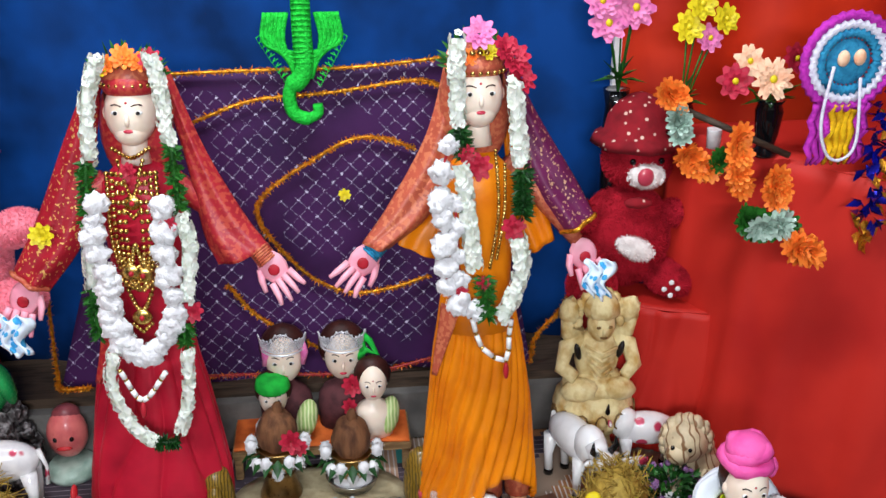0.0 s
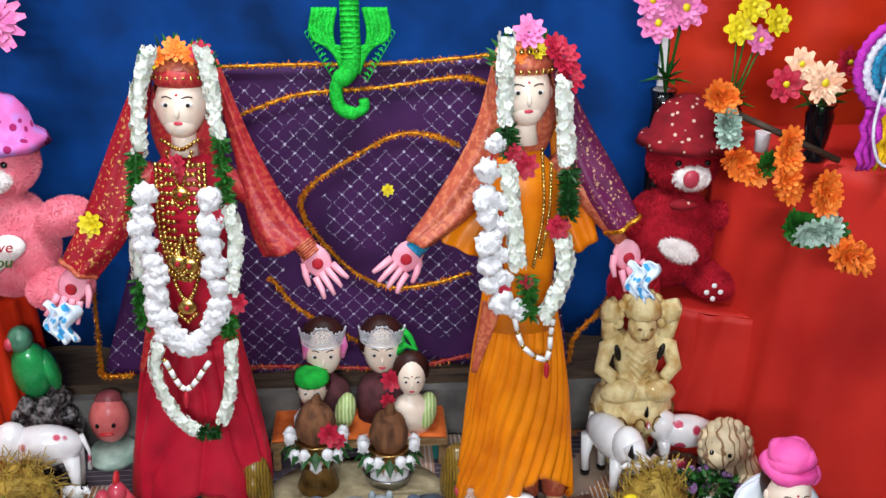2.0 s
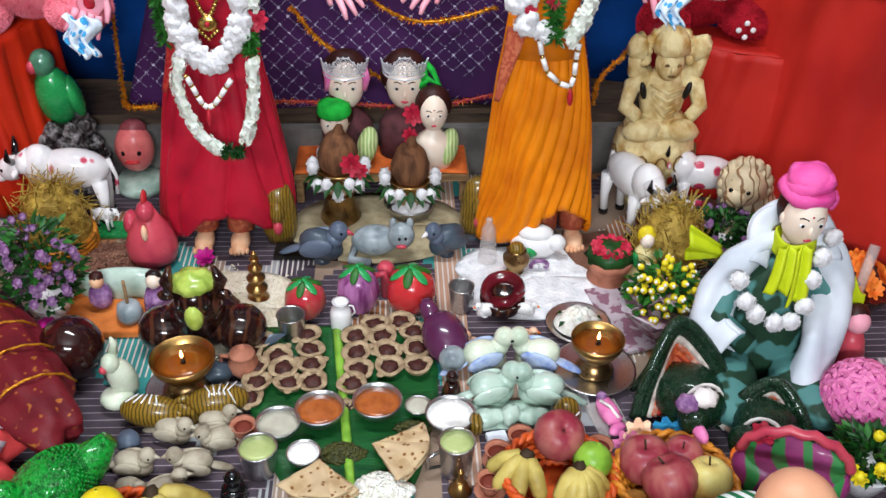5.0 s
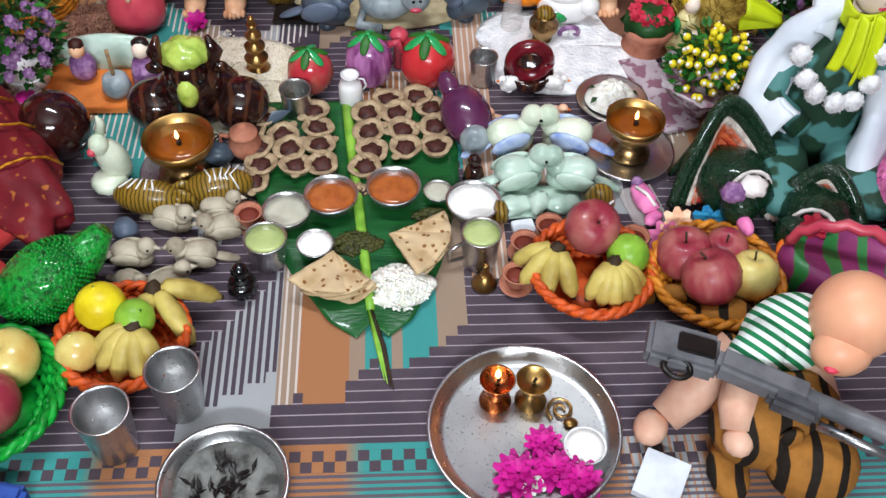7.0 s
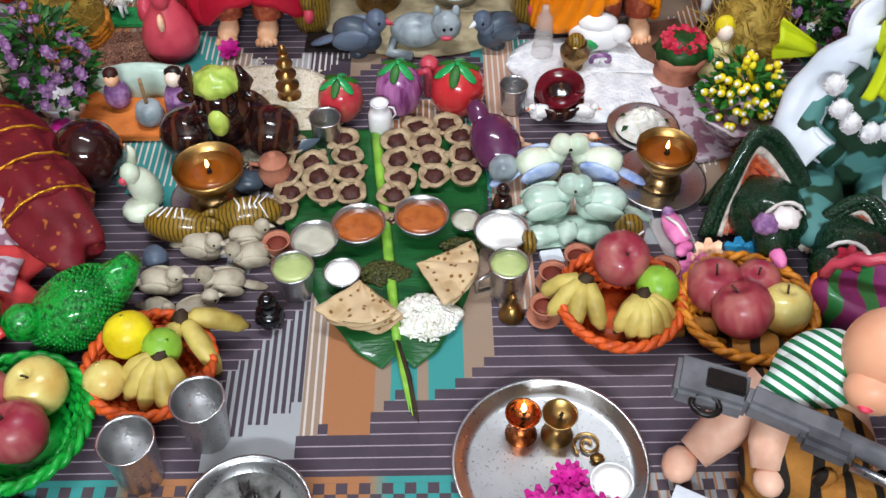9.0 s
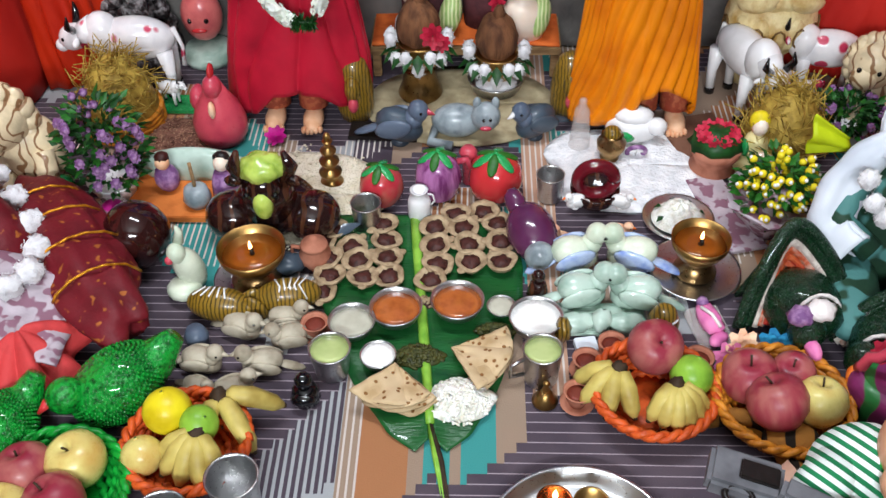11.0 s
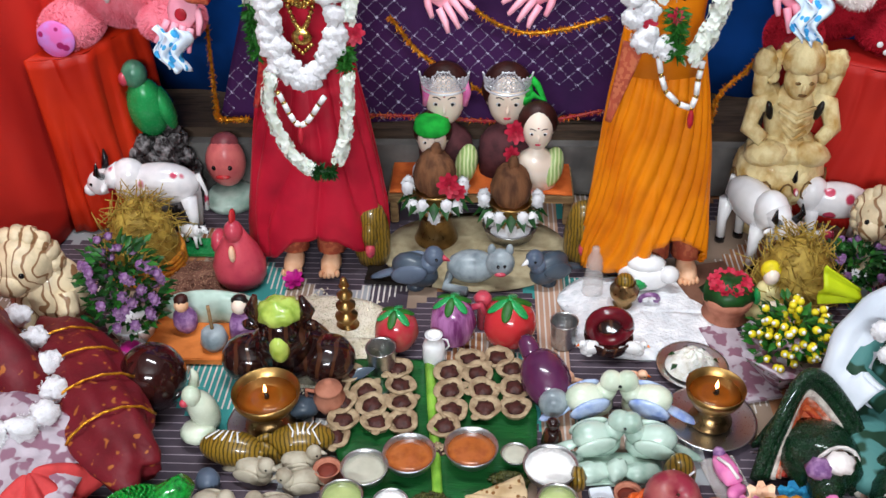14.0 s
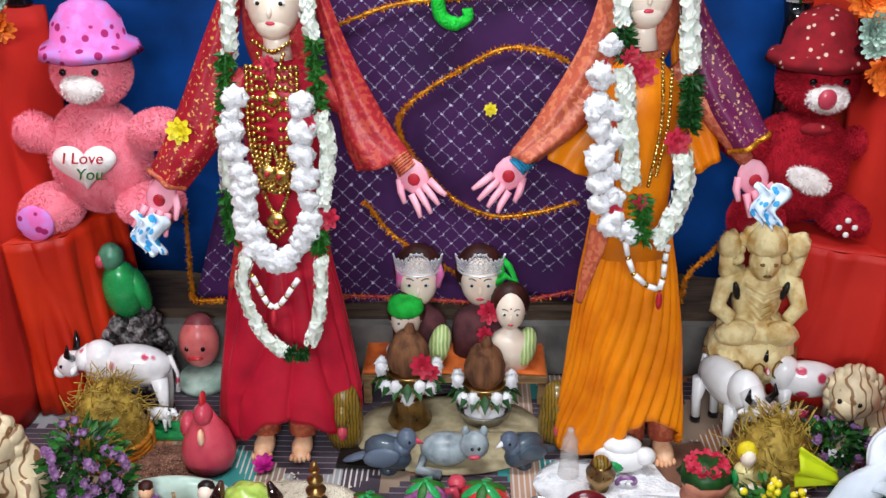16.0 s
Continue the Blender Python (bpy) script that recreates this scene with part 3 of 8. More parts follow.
thing("blue_curtain", "deep blue cloth curtain hung behind the altar", "curtain", geo=Geo().sheet(curtain_fn(-0.60, 1.60, 2.45, 0.162, 1.9, 0.011, 15), 160, 16, M_bluecloth, 0.004))


def stand(name, label, plan, top, back, m, seed):
    """A table draped with cloth: folds down its sides from plan, and a flat top."""
    g = Geo()
    ln = spline([(*lay(x, y)[:2], 0) for x, y in plan], 80)
    back = lay(*back)

    def side(u, v):
        p = ln[round(u * 80)]
        w = noise.noise(Vector((u * 7, v * 1.2, seed))) * 0.016 + 0.010 * math.sin(u * 40 + 2 * v) * v
        return (p.x + w * 0.8 + (0.02 * v * (-1 if plan[0][0] > 0.5 else 1)), p.y - abs(w), top * (1 - v) + 0.002)

    g.sheet(side, 80, 20, m, 0.004)
    ob = thing(name, label, "table", geo=g)

    def lid(u, v):
        p = ln[round(u * 80)]
        return (p.x + (back[0] - p.x) * v, p.y + (back[1] - p.y) * v, top + 0.001)

    part("top_cloth", Geo().sheet(lid, 80, 6, m, 0.004), ob)
    return ob


stand("draped_stand", "tall stand covered with a smooth red cloth", [(1.50, 2.62), (1.54, 2.40), (1.57, 2.2), (1.66, 1.98), (1.86, 1.72), (2.3, 1.45)], 0.79, (2.5, 2.65), M_redcloth, 3)
stand("draped_stand", "tall stand covered with a red cloth", [(-0.56, 2.64), (-0.59, 2.5), (-0.62, 2.36), (-0.63, 2.1), (-0.65, 1.8), (-0.68, 1.3), (-0.8, 0.9)], 0.87, (-1.5, 2.6), M_redcloth, 8)
stand("draped_box", "low box covered with orange-red cloth under the pink bear", [(-0.44, 2.64), (-0.455, 2.52), (-0.47, 2.40), (-0.5, 2.28), (-0.60, 2.24)], 0.42, (-0.58, 2.62), M_orangecloth, 5)
stand("draped_box", "low box covered with red cloth under the red bear", [(1.30, 2.66), (1.30, 2.56), (1.34, 2.46), (1.43, 2.36), (1.56, 2.30)], 0.382, (1.52, 2.62), M_redcloth, 6)
thing("red_backdrop", "bright red cloth hung behind the vases", "curtain", geo=Geo().sheet(curtain_fn(1.243, 2.4, 2.41, 0.42, 1.9, 0.01, 17), 60, 10, M_orangecloth, 0.004))
thing("door_post", "narrow white painted post between the curtains", "post", geo=Geo().box((1.236, 2.425, 1.3), (0.022, 0.02, 1.2), M_whiteglaze))

# ---- the two festival figures ----
SPOT = on_figure


def face(g, c, w, h, skin, smile=M_lip, look_dir=-1, plain=False):
    """A painted face on a plain head: c the middle, w and h half sizes."""
    x, y, z = c
    g.ell(c, (w, w * 1.0, h), skin, n=24)
    f = y - w
    g.ell((x, f + w * 0.02, z - h * 0.14), (w * 0.11, w * 0.16, h * 0.2), skin, n=10)
    for s in (-1, 1):
        g.ell((x + s * w * 0.42, f + w * 0.13, z + h * 0.08), (w * 0.17, w * 0.08, h * 0.07), M_whiteglaze, n=10)
        g.ell((x + s * w * 0.42, f + w * 0.065, z + h * 0.08), (w * 0.085, w * 0.05, h * 0.062), M_blackpaint, n=8)
        g.tube([(x + s * w * (0.18 + 0.13 * i), f + w * (0.07 + 0.05 * i), z + h * (0.27 + 0.06 * math.sin(i * 0.9))) for i in range(4)], w * 0.03, M_hair, 5)
        g.ell((x + s * w * 0.98, y + w * 0.1, z - h * 0.05), (w * 0.12, w * 0.2, h * 0.2), skin, n=8)
    g.ell((x, f + w * 0.15, z - h * 0.48), (w * 0.2, w * 0.1, h * 0.065), smile, n=10)
    g.ell((x, f + w * 0.10, z + h * 0.36), (w * 0.07, w * 0.04, h * 0.06), M_reddye, n=8)


def hand(g, wrist, tip, side, m, width=0.033):
    """An open hand with its palm to the front and a red dot in it."""
    a, b = Vector(wrist), Vector(tip)
    d = (b - a)
    u = d.normalized()
    w = u.cross(Vector((0, -1, 0))).normalized()
    L = d.length
    ang = math.degrees(math.atan2(u.x, -u.z))
    g.ell(a + d * 0.3, (width, 0.011, L * 0.34), m, (0, -ang, 0), 12)
    for i in range(4):
        k = (i - 1.5) / 1.5
        base = a + d * 0.52 + w * k * width * 0.75
        g.tube([base, base + u * L * 0.25 + w * k * 0.006, base + u * L * (0.46 - abs(k - 0.2) * 0.08) + w * k * 0.012 + Vector((0, -0.006, 0))], [0.0085, 0.0075, 0.0045], m, 7)
    th = a + d * 0.2 + w * side * width * 0.8
    g.tube([th, th + u * L * 0.18 + w * side * 0.014, th + u * L * 0.36 + w * side * 0.02 + Vector((0, -0.008, 0))], [0.0095, 0.0085, 0.005], m, 7)
    g.ell(a + d * 0.34 + Vector((0, -0.0105, 0)), (0.0135, 0.002, 0.0135), M_reddye, n=10)


def figure(name, label, x, y, zf, hands):
    g = Geo()
    g.ell((x, y + 0.03, zf + 0.02), (0.062, 0.055, 0.085), M_hair, n=20)
    face(g, (x, y, zf - 0.010), 0.056, 0.068, M_skin)
    g.ell((x, y - 0.010, zf - 0.046), (0.040, 0.041, 0.034), M_skin, n=20)
    cap = M_redbro if x < 0.5 else M_rustbro
    g.ell((x, y + 0.004, zf + 0.046), (0.059, 0.058, 0.034), cap, n=22)
    g.ell((x, y + 0.05, zf - 0.05), (0.082, 0.045, 0.13), cap, n=22)
    g.lathe([(0.034, zf - 0.12), (0.028, zf - 0.09), (0.03, zf - 0.05)], M_skin, (x, y + 0.012, 0), 16)
    g.lathe([(0.085, 0.5), (0.075, 0.6), (0.085, 0.72), (0.095, 0.8), (0.085, 0.86), (0.04, 0.905)], M_redsilk if x < 0.5 else M_orangesilk, (x, y + 0.03, 0), 20, squash=0.6)
    for s, sh, wr, tip in hands:
        g.tube([sh, Vector(sh).lerp(Vector(wr), 0.55) + Vector((0, 0.01, 0.01)), wr], [0.03, 0.024, 0.017], M_redbro if x < 0.5 else M_rustbro, 10)
        hand(g, wr, tip, s, M_pinkskin)
    for s in (-1, 1):
        fx = (x - 0.021 + s * 0.046) if x < 0.5 else (x + 0.062 + s * 0.038)
        fy = y + (-0.007 if x < 0.5 else 0.05)
        g.tube([(fx, fy + 0.02, 0.20), (fx, fy + 0.015, 0.12), (fx, fy + 0.012, 0.045)], [0.034, 0.037, 0.036], M_rustbro, 14)
        g.ell((fx, fy - 0.015, 0.02), (0.026, 0.05, 0.02), M_footskin, (8, 0, 0), 12)
        for i in range(5):
            g.ell((fx + (i - 2) * 0.010, fy - 0.06 + abs(i - 1.5) * 0.004, 0.011), (0.006, 0.011, 0.009), M_footskin, n=8)
    return thing(name, label, "figure", geo=g)


figure("festival_figure", "cream-faced standing festival figure dressed in red", 0.108, 2.01, 1.022,
       [(1, (0.17, 2.05, 0.86), (0.375, 2.0, 0.70), (0.452, 1.97, 0.605)), (-1, (0.04, 2.05, 0.86), (-0.145, 2.0, 0.65), (-0.185, 1.96, 0.535))])
figure("festival_figure", "cream-faced standing festival figure dressed in orange", 0.874, 1.94, 1.046,
       [(-1, (0.82, 1.98, 0.88), (0.635, 1.96, 0.71), (0.545, 1.93, 0.625)), (1, (0.94, 1.98, 0.88), (1.105, 1.95, 0.70), (1.15, 1.92, 0.60))])


def skirt(name, label, x, y, prof, m, pleats, depth, skew, seed, front, lift, twist):
    g = Geo()

    zs, rs = [q[1] for q in prof], [q[0] for q in prof]

    def cloth(u, v):
        a = 2 * math.pi * u
        ca, sa = math.cos(a), math.sin(a)
        f = max(0, -sa)
        hem = lift(ca) * (0.25 + 0.75 * f) + 0.02
        z = hem + (zs[-1] - hem) * v
        low = (zs[-1] - z) / (zs[-1] - zs[0])
        n1 = noise.noise(Vector((ca * 2, sa * 2, z * 5 + seed)))
        ph = (a + twist(ca, low)) * pleats * 0.5 + 1.3 * n1
        groove = 2 * abs(math.sin(ph)) ** 0.55 - 1
        fold = math.sin(3.1 * (a + 0.9 * low * (1 if ca > 0 else -1)) + 4 * z + seed)
        w = 1 + depth * groove * (0.35 + 0.65 * f) * (0.45 + 0.55 * low) + 0.055 * fold * low + 0.07 * n1 * low
        r = float(np.interp(z, zs, rs)) * w
        return (r * ca, r * sa * skew, z)

    g.sheet(cloth, 220, 40, m, 0.002)
    ob = thing(name, label, "sari", (x, y, 0), g)
    # broad border panel over one hip
    s = -1 if front else 1

    def panel(u, v):
        a = math.radians(205 + 38 * v * (1.0 - 0.75 * u))
        i = 1 - u
        z = prof[-1][1] - 0.20 + 0.17 * i
        r = np.interp(z, [q[1] for q in prof], [q[0] for q in prof]) * 1.09 + 0.004
        return (r * math.cos(a), r * math.sin(a) * (skew + 0.04) - 0.004, z)

    part("border_panel", Geo().sheet(panel, 14, 8, M_redbro if m is M_redsilk else M_rustbro, 0.003), ob, "brocade border panel with woven flowers")
    return ob


skirt("sari", "red silk sari skirt with loose folds", 0.098, 2.05, [(0.165, 0.06), (0.166, 0.10), (0.166, 0.16), (0.158, 0.23), (0.146, 0.30), (0.13, 0.38), (0.113, 0.45), (0.10, 0.52), (0.088, 0.60)], M_redsilk, 17, 0.13, 0.52, 2, True,
      lambda ca: float(np.interp(ca, [-1, -0.75, -0.5, -0.25, 0.3, 0.55, 1], [0.02, 0.01, 0.025, 0.075, 0.08, 0.05, 0.04])), lambda ca, low: -0.55 * low * ca)
skirt("sari", "orange silk sari skirt with many narrow pleats", 0.872, 1.985, [(0.140, 0.05), (0.142, 0.09), (0.138, 0.15), (0.133, 0.22), (0.127, 0.30), (0.118, 0.38), (0.108, 0.45), (0.094, 0.52), (0.082, 0.60)], M_orangesilk, 27, 0.12, 0.50, 7, True,
      lambda ca: float(np.interp(ca, [-1, -0.6, -0.2, 0.1, 0.4, 0.8, 1], [0.03, 0.02, 0.035, 0.09, 0.12, 0.10, 0.05])), lambda ca, low: 0.75 * low * low + 0.25 * low)


def drape(name, label, outer, inner, y, m, puff=0.03, hem=None, cat="veil"):
    a, b = spline([(x, 0, z) for x, z in outer], 24), spline([(x, 0, z) for x, z in inner], 24)

    def fn(u, v):
        i = min(24, round(u * 24))
        p = a[i].lerp(b[i], v)
        return (p.x, y - puff * math.sin(v * math.pi) * (0.4 + u * 0.6) + 0.005 * math.sin(v * 11 + u * 4) * (0.3 + u) + 0.05 * (1 - u), p.z)

    ob = thing(name, label, cat, geo=Geo().sheet(fn, 24, 30, m, 0.002))
    if hem:
        e = [Vector(fn(1, v / 20)) for v in range(21)]
        part("gold_hem", Geo().tube([p + Vector((0, -0.003, 0.004)) for p in e], 0.006, hem, 6), ob, "glittering gold edging")
    return ob


drape("sleeve_drape", "rust-red brocade drape over an arm", [(0.185, 1.10), (0.255, 0.93), (0.335, 0.79), (0.395, 0.715)], [(0.165, 1.09), (0.215, 0.90), (0.245, 0.74), (0.275, 0.675)], 2.0, M_redbro)
drape("sleeve_drape", "rust and gold brocade drape over an arm", [(0.818, 1.12), (0.765, 0.95), (0.67, 0.80), (0.605, 0.725)], [(0.84, 1.10), (0.83, 0.90), (0.765, 0.775), (0.665, 0.705)], 1.95, M_rustbro)
drape("yellow_drape", "orange-yellow silk end hanging below an arm", [(0.79, 0.86), (0.75, 0.80), (0.70, 0.74), (0.69, 0.70)], [(0.84, 0.84), (0.82, 0.76), (0.80, 0.70), (0.785, 0.655)], 2.0, M_orangesilk, 0.01)
drape("red_net_veil", "red net veil with gold dots over an arm", [(0.035, 1.12), (-0.045, 0.95), (-0.12, 0.78), (-0.18, 0.67)], [(0.05, 1.10), (0.015, 0.90), (-0.02, 0.74), (-0.105, 0.625)], 2.0, M_redveil, hem=M_rustbro)
drape("plum_net_veil", "plum net veil with gold edging over an arm", [(0.945, 1.12), (1.015, 0.98), (1.10, 0.84), (1.145, 0.755)], [(0.93, 1.10), (0.965, 0.95), (0.99, 0.84), (1.065, 0.715)], 1.95, M_purplenetveil, hem=M_tinsel)
drape("orange_drape", "orange silk end with gold thread beside an arm", [(0.945, 1.06), (0.985, 0.92), (1.03, 0.80), (1.055, 0.70)], [(0.93, 1.04), (0.945, 0.90), (0.955, 0.76), (0.985, 0.665)], 1.97, M_orangesilk, 0.015)


def net_material():
    """Dark violet net with a lattice of silver stitches."""
    m = mat("violet_net", "43204e", "341a40", 0.6, 0, 8, 0.2, 300, alpha=0.94, spec=0.15)
    n, l = m.node_tree.nodes, m.node_tree.links
    p = n["Principled BSDF"]
    base = p.inputs["Base Color"].links[0].from_socket
    co = n.new("ShaderNodeTexCoord")
    mp = n.new("ShaderNodeMapping")
    mp.inputs["Rotation"].default_value = (0, radians(45), 0)
    mp.inputs["Scale"].default_value = (34, 34, 34)
    l.new(co.outputs["Object"], mp.inputs[0])
    sp = n.new("ShaderNodeSeparateXYZ")
    l.new(mp.outputs[0], sp.inputs[0])

    def mth(op, a, b=0.0):
        k = n.new("ShaderNodeMath")
        k.operation = op
        for i, v in enumerate((a, b)):
            if isinstance(v, (int, float)):
                k.inputs[i].default_value = v
            else:
                l.new(v, k.inputs[i])
        return k.outputs[0]

    lines = mth("MAXIMUM", mth("LESS_THAN", mth("FRACT", sp.outputs[0]), 0.1), mth("LESS_THAN", mth("FRACT", sp.outputs[2]), 0.1))
    cross = mth("MULTIPLY", mth("LESS_THAN", mth("FRACT", mth("ADD", sp.outputs[0], 0.06)), 0.22), mth("LESS_THAN", mth("FRACT", mth("ADD", sp.outputs[2], 0.06)), 0.22))
    t = n.new("ShaderNodeTexNoise")
    t.inputs["Scale"].default_value = 190
    l.new(co.outputs["Object"], t.inputs[0])
    grainy = mth("GREATER_THAN", t.outputs[0], 0.5)
    big = n.new("ShaderNodeTexNoise")
    big.inputs["Scale"].default_value = 7
    l.new(co.outputs["Object"], big.inputs[0])
    f = mth("MULTIPLY", mth("ADD", mth("MULTIPLY", lines, 0.3), mth("MULTIPLY", cross, 0.9)), mth("MULTIPLY", grainy, mth("GREATER_THAN", big.outputs[0], 0.44)))
    mix = n.new("ShaderNodeMix")
    mix.data_type = "RGBA"
    l.new(f, mix.inputs[0]), l.new(base, mix.inputs[6])
    mix.inputs[7].default_value = (*hx("c8c0d8"), 1)
    l.new(mix.outputs[2], p.inputs["Base Color"])
    return m


SPOT = as_drawn
VEIL_Y = 2.285


def net(u, v):
    zt = 0.937 - 0.017 * math.sin(u * math.pi) + 0.02 * u
    xt, xb = 0.157 + 0.687 * u, -0.139 + 1.168 * u
    w = v ** 0.8
    z = zt + (0.148 + 0.02 * math.cos(u * 9) - zt) * v
    return (xt + (xb - xt) * w, VEIL_Y + 0.012 + 0.007 * math.sin(u * 26 + v * 3) * v, z)


veil = thing("net_veil", "dark violet net veil with silver stitches and gold edging", "veil", geo=Geo().sheet(net, 80, 40, net_material(), 0.002))


def tinsel(pts, r=0.004, m=M_tinsel, fr=0.0095):
    g = Geo()
    ln = spline([(x, VEIL_Y - 0.004, z) for x, z in pts], len(pts) * 16)
    g.tube(ln, r, m, 6)
    for p in ln:
        for _ in range(9):
            d = Vector((rng.uniform(-1, 1), rng.uniform(-0.8, 0.1), rng.uniform(-0.7, 1))).normalized()
            g.leaf(p, d, fr * rng.uniform(0.6, 1.5), 0.0028, M_orangesilk if rng.random() < 0.4 else m, (0, 1, 0.2))
    part("gold_edging", g, veil, "frayed gold tinsel edging")


tinsel([(0.197, 0.933), (0.375, 0.937), (0.597, 0.939), (0.81, 0.957)])
tinsel([(0.238, 0.825), (0.372, 0.87), (0.548, 0.884), (0.724, 0.906), (0.787, 0.893)])
tinsel([(0.727, 0.749), (0.662, 0.773), (0.585, 0.774), (0.482, 0.72), (0.389, 0.656), (0.363, 0.6), (0.398, 0.528), (0.476, 0.438), (0.57, 0.391), (0.666, 0.397), (0.762, 0.425)])
tinsel([(0.28, 0.426), (0.35, 0.334), (0.472, 0.253), (0.59, 0.168)])
tinsel([(0.21, 0.181), (0.344, 0.178), (0.485, 0.168), (0.626, 0.168), (0.768, 0.197)], 0.0035, M_redbro)
tinsel([(-0.133, 0.418), (-0.141, 0.219), (-0.137, 0.168), (-0.07, 0.168)])
tinsel([(1.127, 0.381), (1.084, 0.304), (1.031, 0.24), (1.021, 0.168)], 0.0035)
SPOT = on_figure


def garland(name, label, runs, r=0.017, cat="garland"):
    """Runs of (points, y, material, density): many small petals or leaves strung on a line."""
    ob = thing(name, label, cat, near=runs[0][0][0][0])
    for pts, y, m, k in runs:
        g = Geo()
        P = xz(pts, y)
        ln = spline(P, max(8, int(k * sum((Vector(P[i + 1]) - Vector(P[i])).length for i in range(len(P) - 1)))))
        g.tube(ln, r * (0.75 if m is M_white else 0.4), m, 8)
        for i, p in enumerate(ln):
            d = (ln[min(i + 1, len(ln) - 1)] - ln[max(i - 1, 0)]).normalized()
            for _ in range(5 if m is M_white else 11):
                w = Vector((rng.uniform(-1, 1), rng.uniform(-1, 0.4), rng.uniform(-1, 1)))
                w = (w - d * w.dot(d) * 0.7).normalized()
                if m is M_white:
                    g.bloom(p + w * r * rng.uniform(0.75, 1.0), r * rng.uniform(0.45, 0.68), m, w, 5, 1, 0.4, rng)
                else:
                    g.leaf(p, w + d * rng.uniform(-0.2, 0.5), r * 1.6, r * 0.5, m, (rng.uniform(-1, 1), -0.5, rng.uniform(-1, 1)))
        part("blossoms" if m is M_white else ("leaves" if m in (M_leaf, M_leafdark) else "petals"), g, ob)
    return ob


def cotton_garland(name, label, pts, y, count, r):
    ob = thing(name, label, "garland", near=pts[0][0])
    ln = spline(xz(pts, y), count)
    part("thread", Geo().tube(ln, 0.003, M_reddye, 5), ob)
    for i, p in enumerate(ln):
        g = Geo()
        q = r * rng.uniform(0.8, 1.15)
        g.ell((0, 0, 0), (q * rng.uniform(0.9, 1.2), q * 0.8, q * rng.uniform(0.8, 1.0)), M_cotton, (0, rng.uniform(-40, 40), 0), 22, 0.5, i)
        g.ell((q * rng.uniform(-0.5, 0.5), -q * 0.2, q * rng.uniform(-0.6, 0.6)), q * 0.62, M_cotton, n=16, rough=0.5, seed=i + 50)
        g.fur((0, 0, 0), (q, q * 0.8, q * 0.9), M_cotton, 150, r * 0.16, rng)
        b = part("cotton_ball", g, ob)
        b.location = p
    return ob


yl, yr = 1.93, 1.86
garland("jasmine_garland", "white jasmine garland with green leaf lengths hung from the head", [
    ([(0.062, 1.13), (0.036, 1.046), (0.03, 0.93)], yl, M_white, 95), ([(0.022, 0.925), (0.012, 0.805)], yl - 0.005, M_leaf, 120),
    ([(0.012, 0.795), (0.008, 0.66)], yl, M_white, 95), ([(0.005, 0.65), (0.012, 0.545)], yl, M_leaf, 120)])
garland("jasmine_garland", "white jasmine garland with green leaf lengths hung from the head", [
    ([(0.172, 1.136), (0.186, 1.069), (0.195, 0.965)], yl, M_white, 95), ([(0.200, 0.955), (0.207, 0.825)], yl - 0.005, M_leaf, 120),
    ([(0.212, 0.81), (0.226, 0.74), (0.21, 0.626)], yl - 0.01, M_white, 105), ([(0.205, 0.575), (0.203, 0.53)], yl - 0.02, M_leaf, 130)])
garland("jasmine_garland", "white jasmine garland hanging low over a red sari", [
    ([(0.053, 0.531), (0.043, 0.465), (0.07, 0.384), (0.106, 0.338), (0.125, 0.325)], yl - 0.07, M_white, 95),
    ([(0.13, 0.322), (0.175, 0.325)], yl - 0.075, M_leafdark, 160), ([(0.184, 0.345), (0.206, 0.421), (0.212, 0.53)], yl - 0.065, M_white, 95)], 0.015)
cotton_garland("cotton_garland", "garland of fluffy white cotton balls over a red sari", [(0.039, 0.845), (0.026, 0.765), (0.048, 0.675), (0.046, 0.603), (0.072, 0.536), (0.116, 0.508), (0.162, 0.548), (0.186, 0.614), (0.172, 0.719), (0.175, 0.834)], yl - 0.025, 21, 0.025)
garland("jasmine_garland", "white jasmine garland beside the painted face", [([(0.822, 1.155), (0.818, 1.07), (0.822, 0.99)], yr + 0.005, M_white, 95)], 0.018)
garland("jasmine_garland", "long white jasmine garland with green leaf lengths", [
    ([(0.942, 1.065), (0.949, 0.96), (0.955, 0.905)], yr, M_white, 100), ([(0.957, 0.89), (0.957, 0.795)], yr - 0.01, M_leafdark, 150),
    ([(0.945, 0.745), (0.955, 0.69), (0.935, 0.62), (0.905, 0.572)], yr - 0.015, M_white, 110)], 0.019)
garland("jasmine_garland", "thick white jasmine garland ending in a bunch of green leaves", [
    ([(0.822, 0.975), (0.832, 0.93)], yr, M_leafdark, 150), ([(0.824, 0.905), (0.836, 0.80), (0.848, 0.69)], yr - 0.01, M_white, 105), ([(0.868, 0.665), (0.872, 0.58)], yr - 0.02, M_leaf, 150)], 0.019)
cotton_garland("cotton_garland", "garland of white cotton tufts over an orange sari", [(0.797, 0.949), (0.779, 0.888), (0.778, 0.826), (0.783, 0.776), (0.783, 0.713), (0.783, 0.662), (0.805, 0.612), (0.846, 0.592)], yr - 0.015, 8, 0.025)
cotton_garland("cotton_garland", "second strand of white cotton tufts beside the first", [(0.806, 0.83), (0.812, 0.776), (0.812, 0.713), (0.815, 0.662)], yr - 0.012, 3, 0.021)

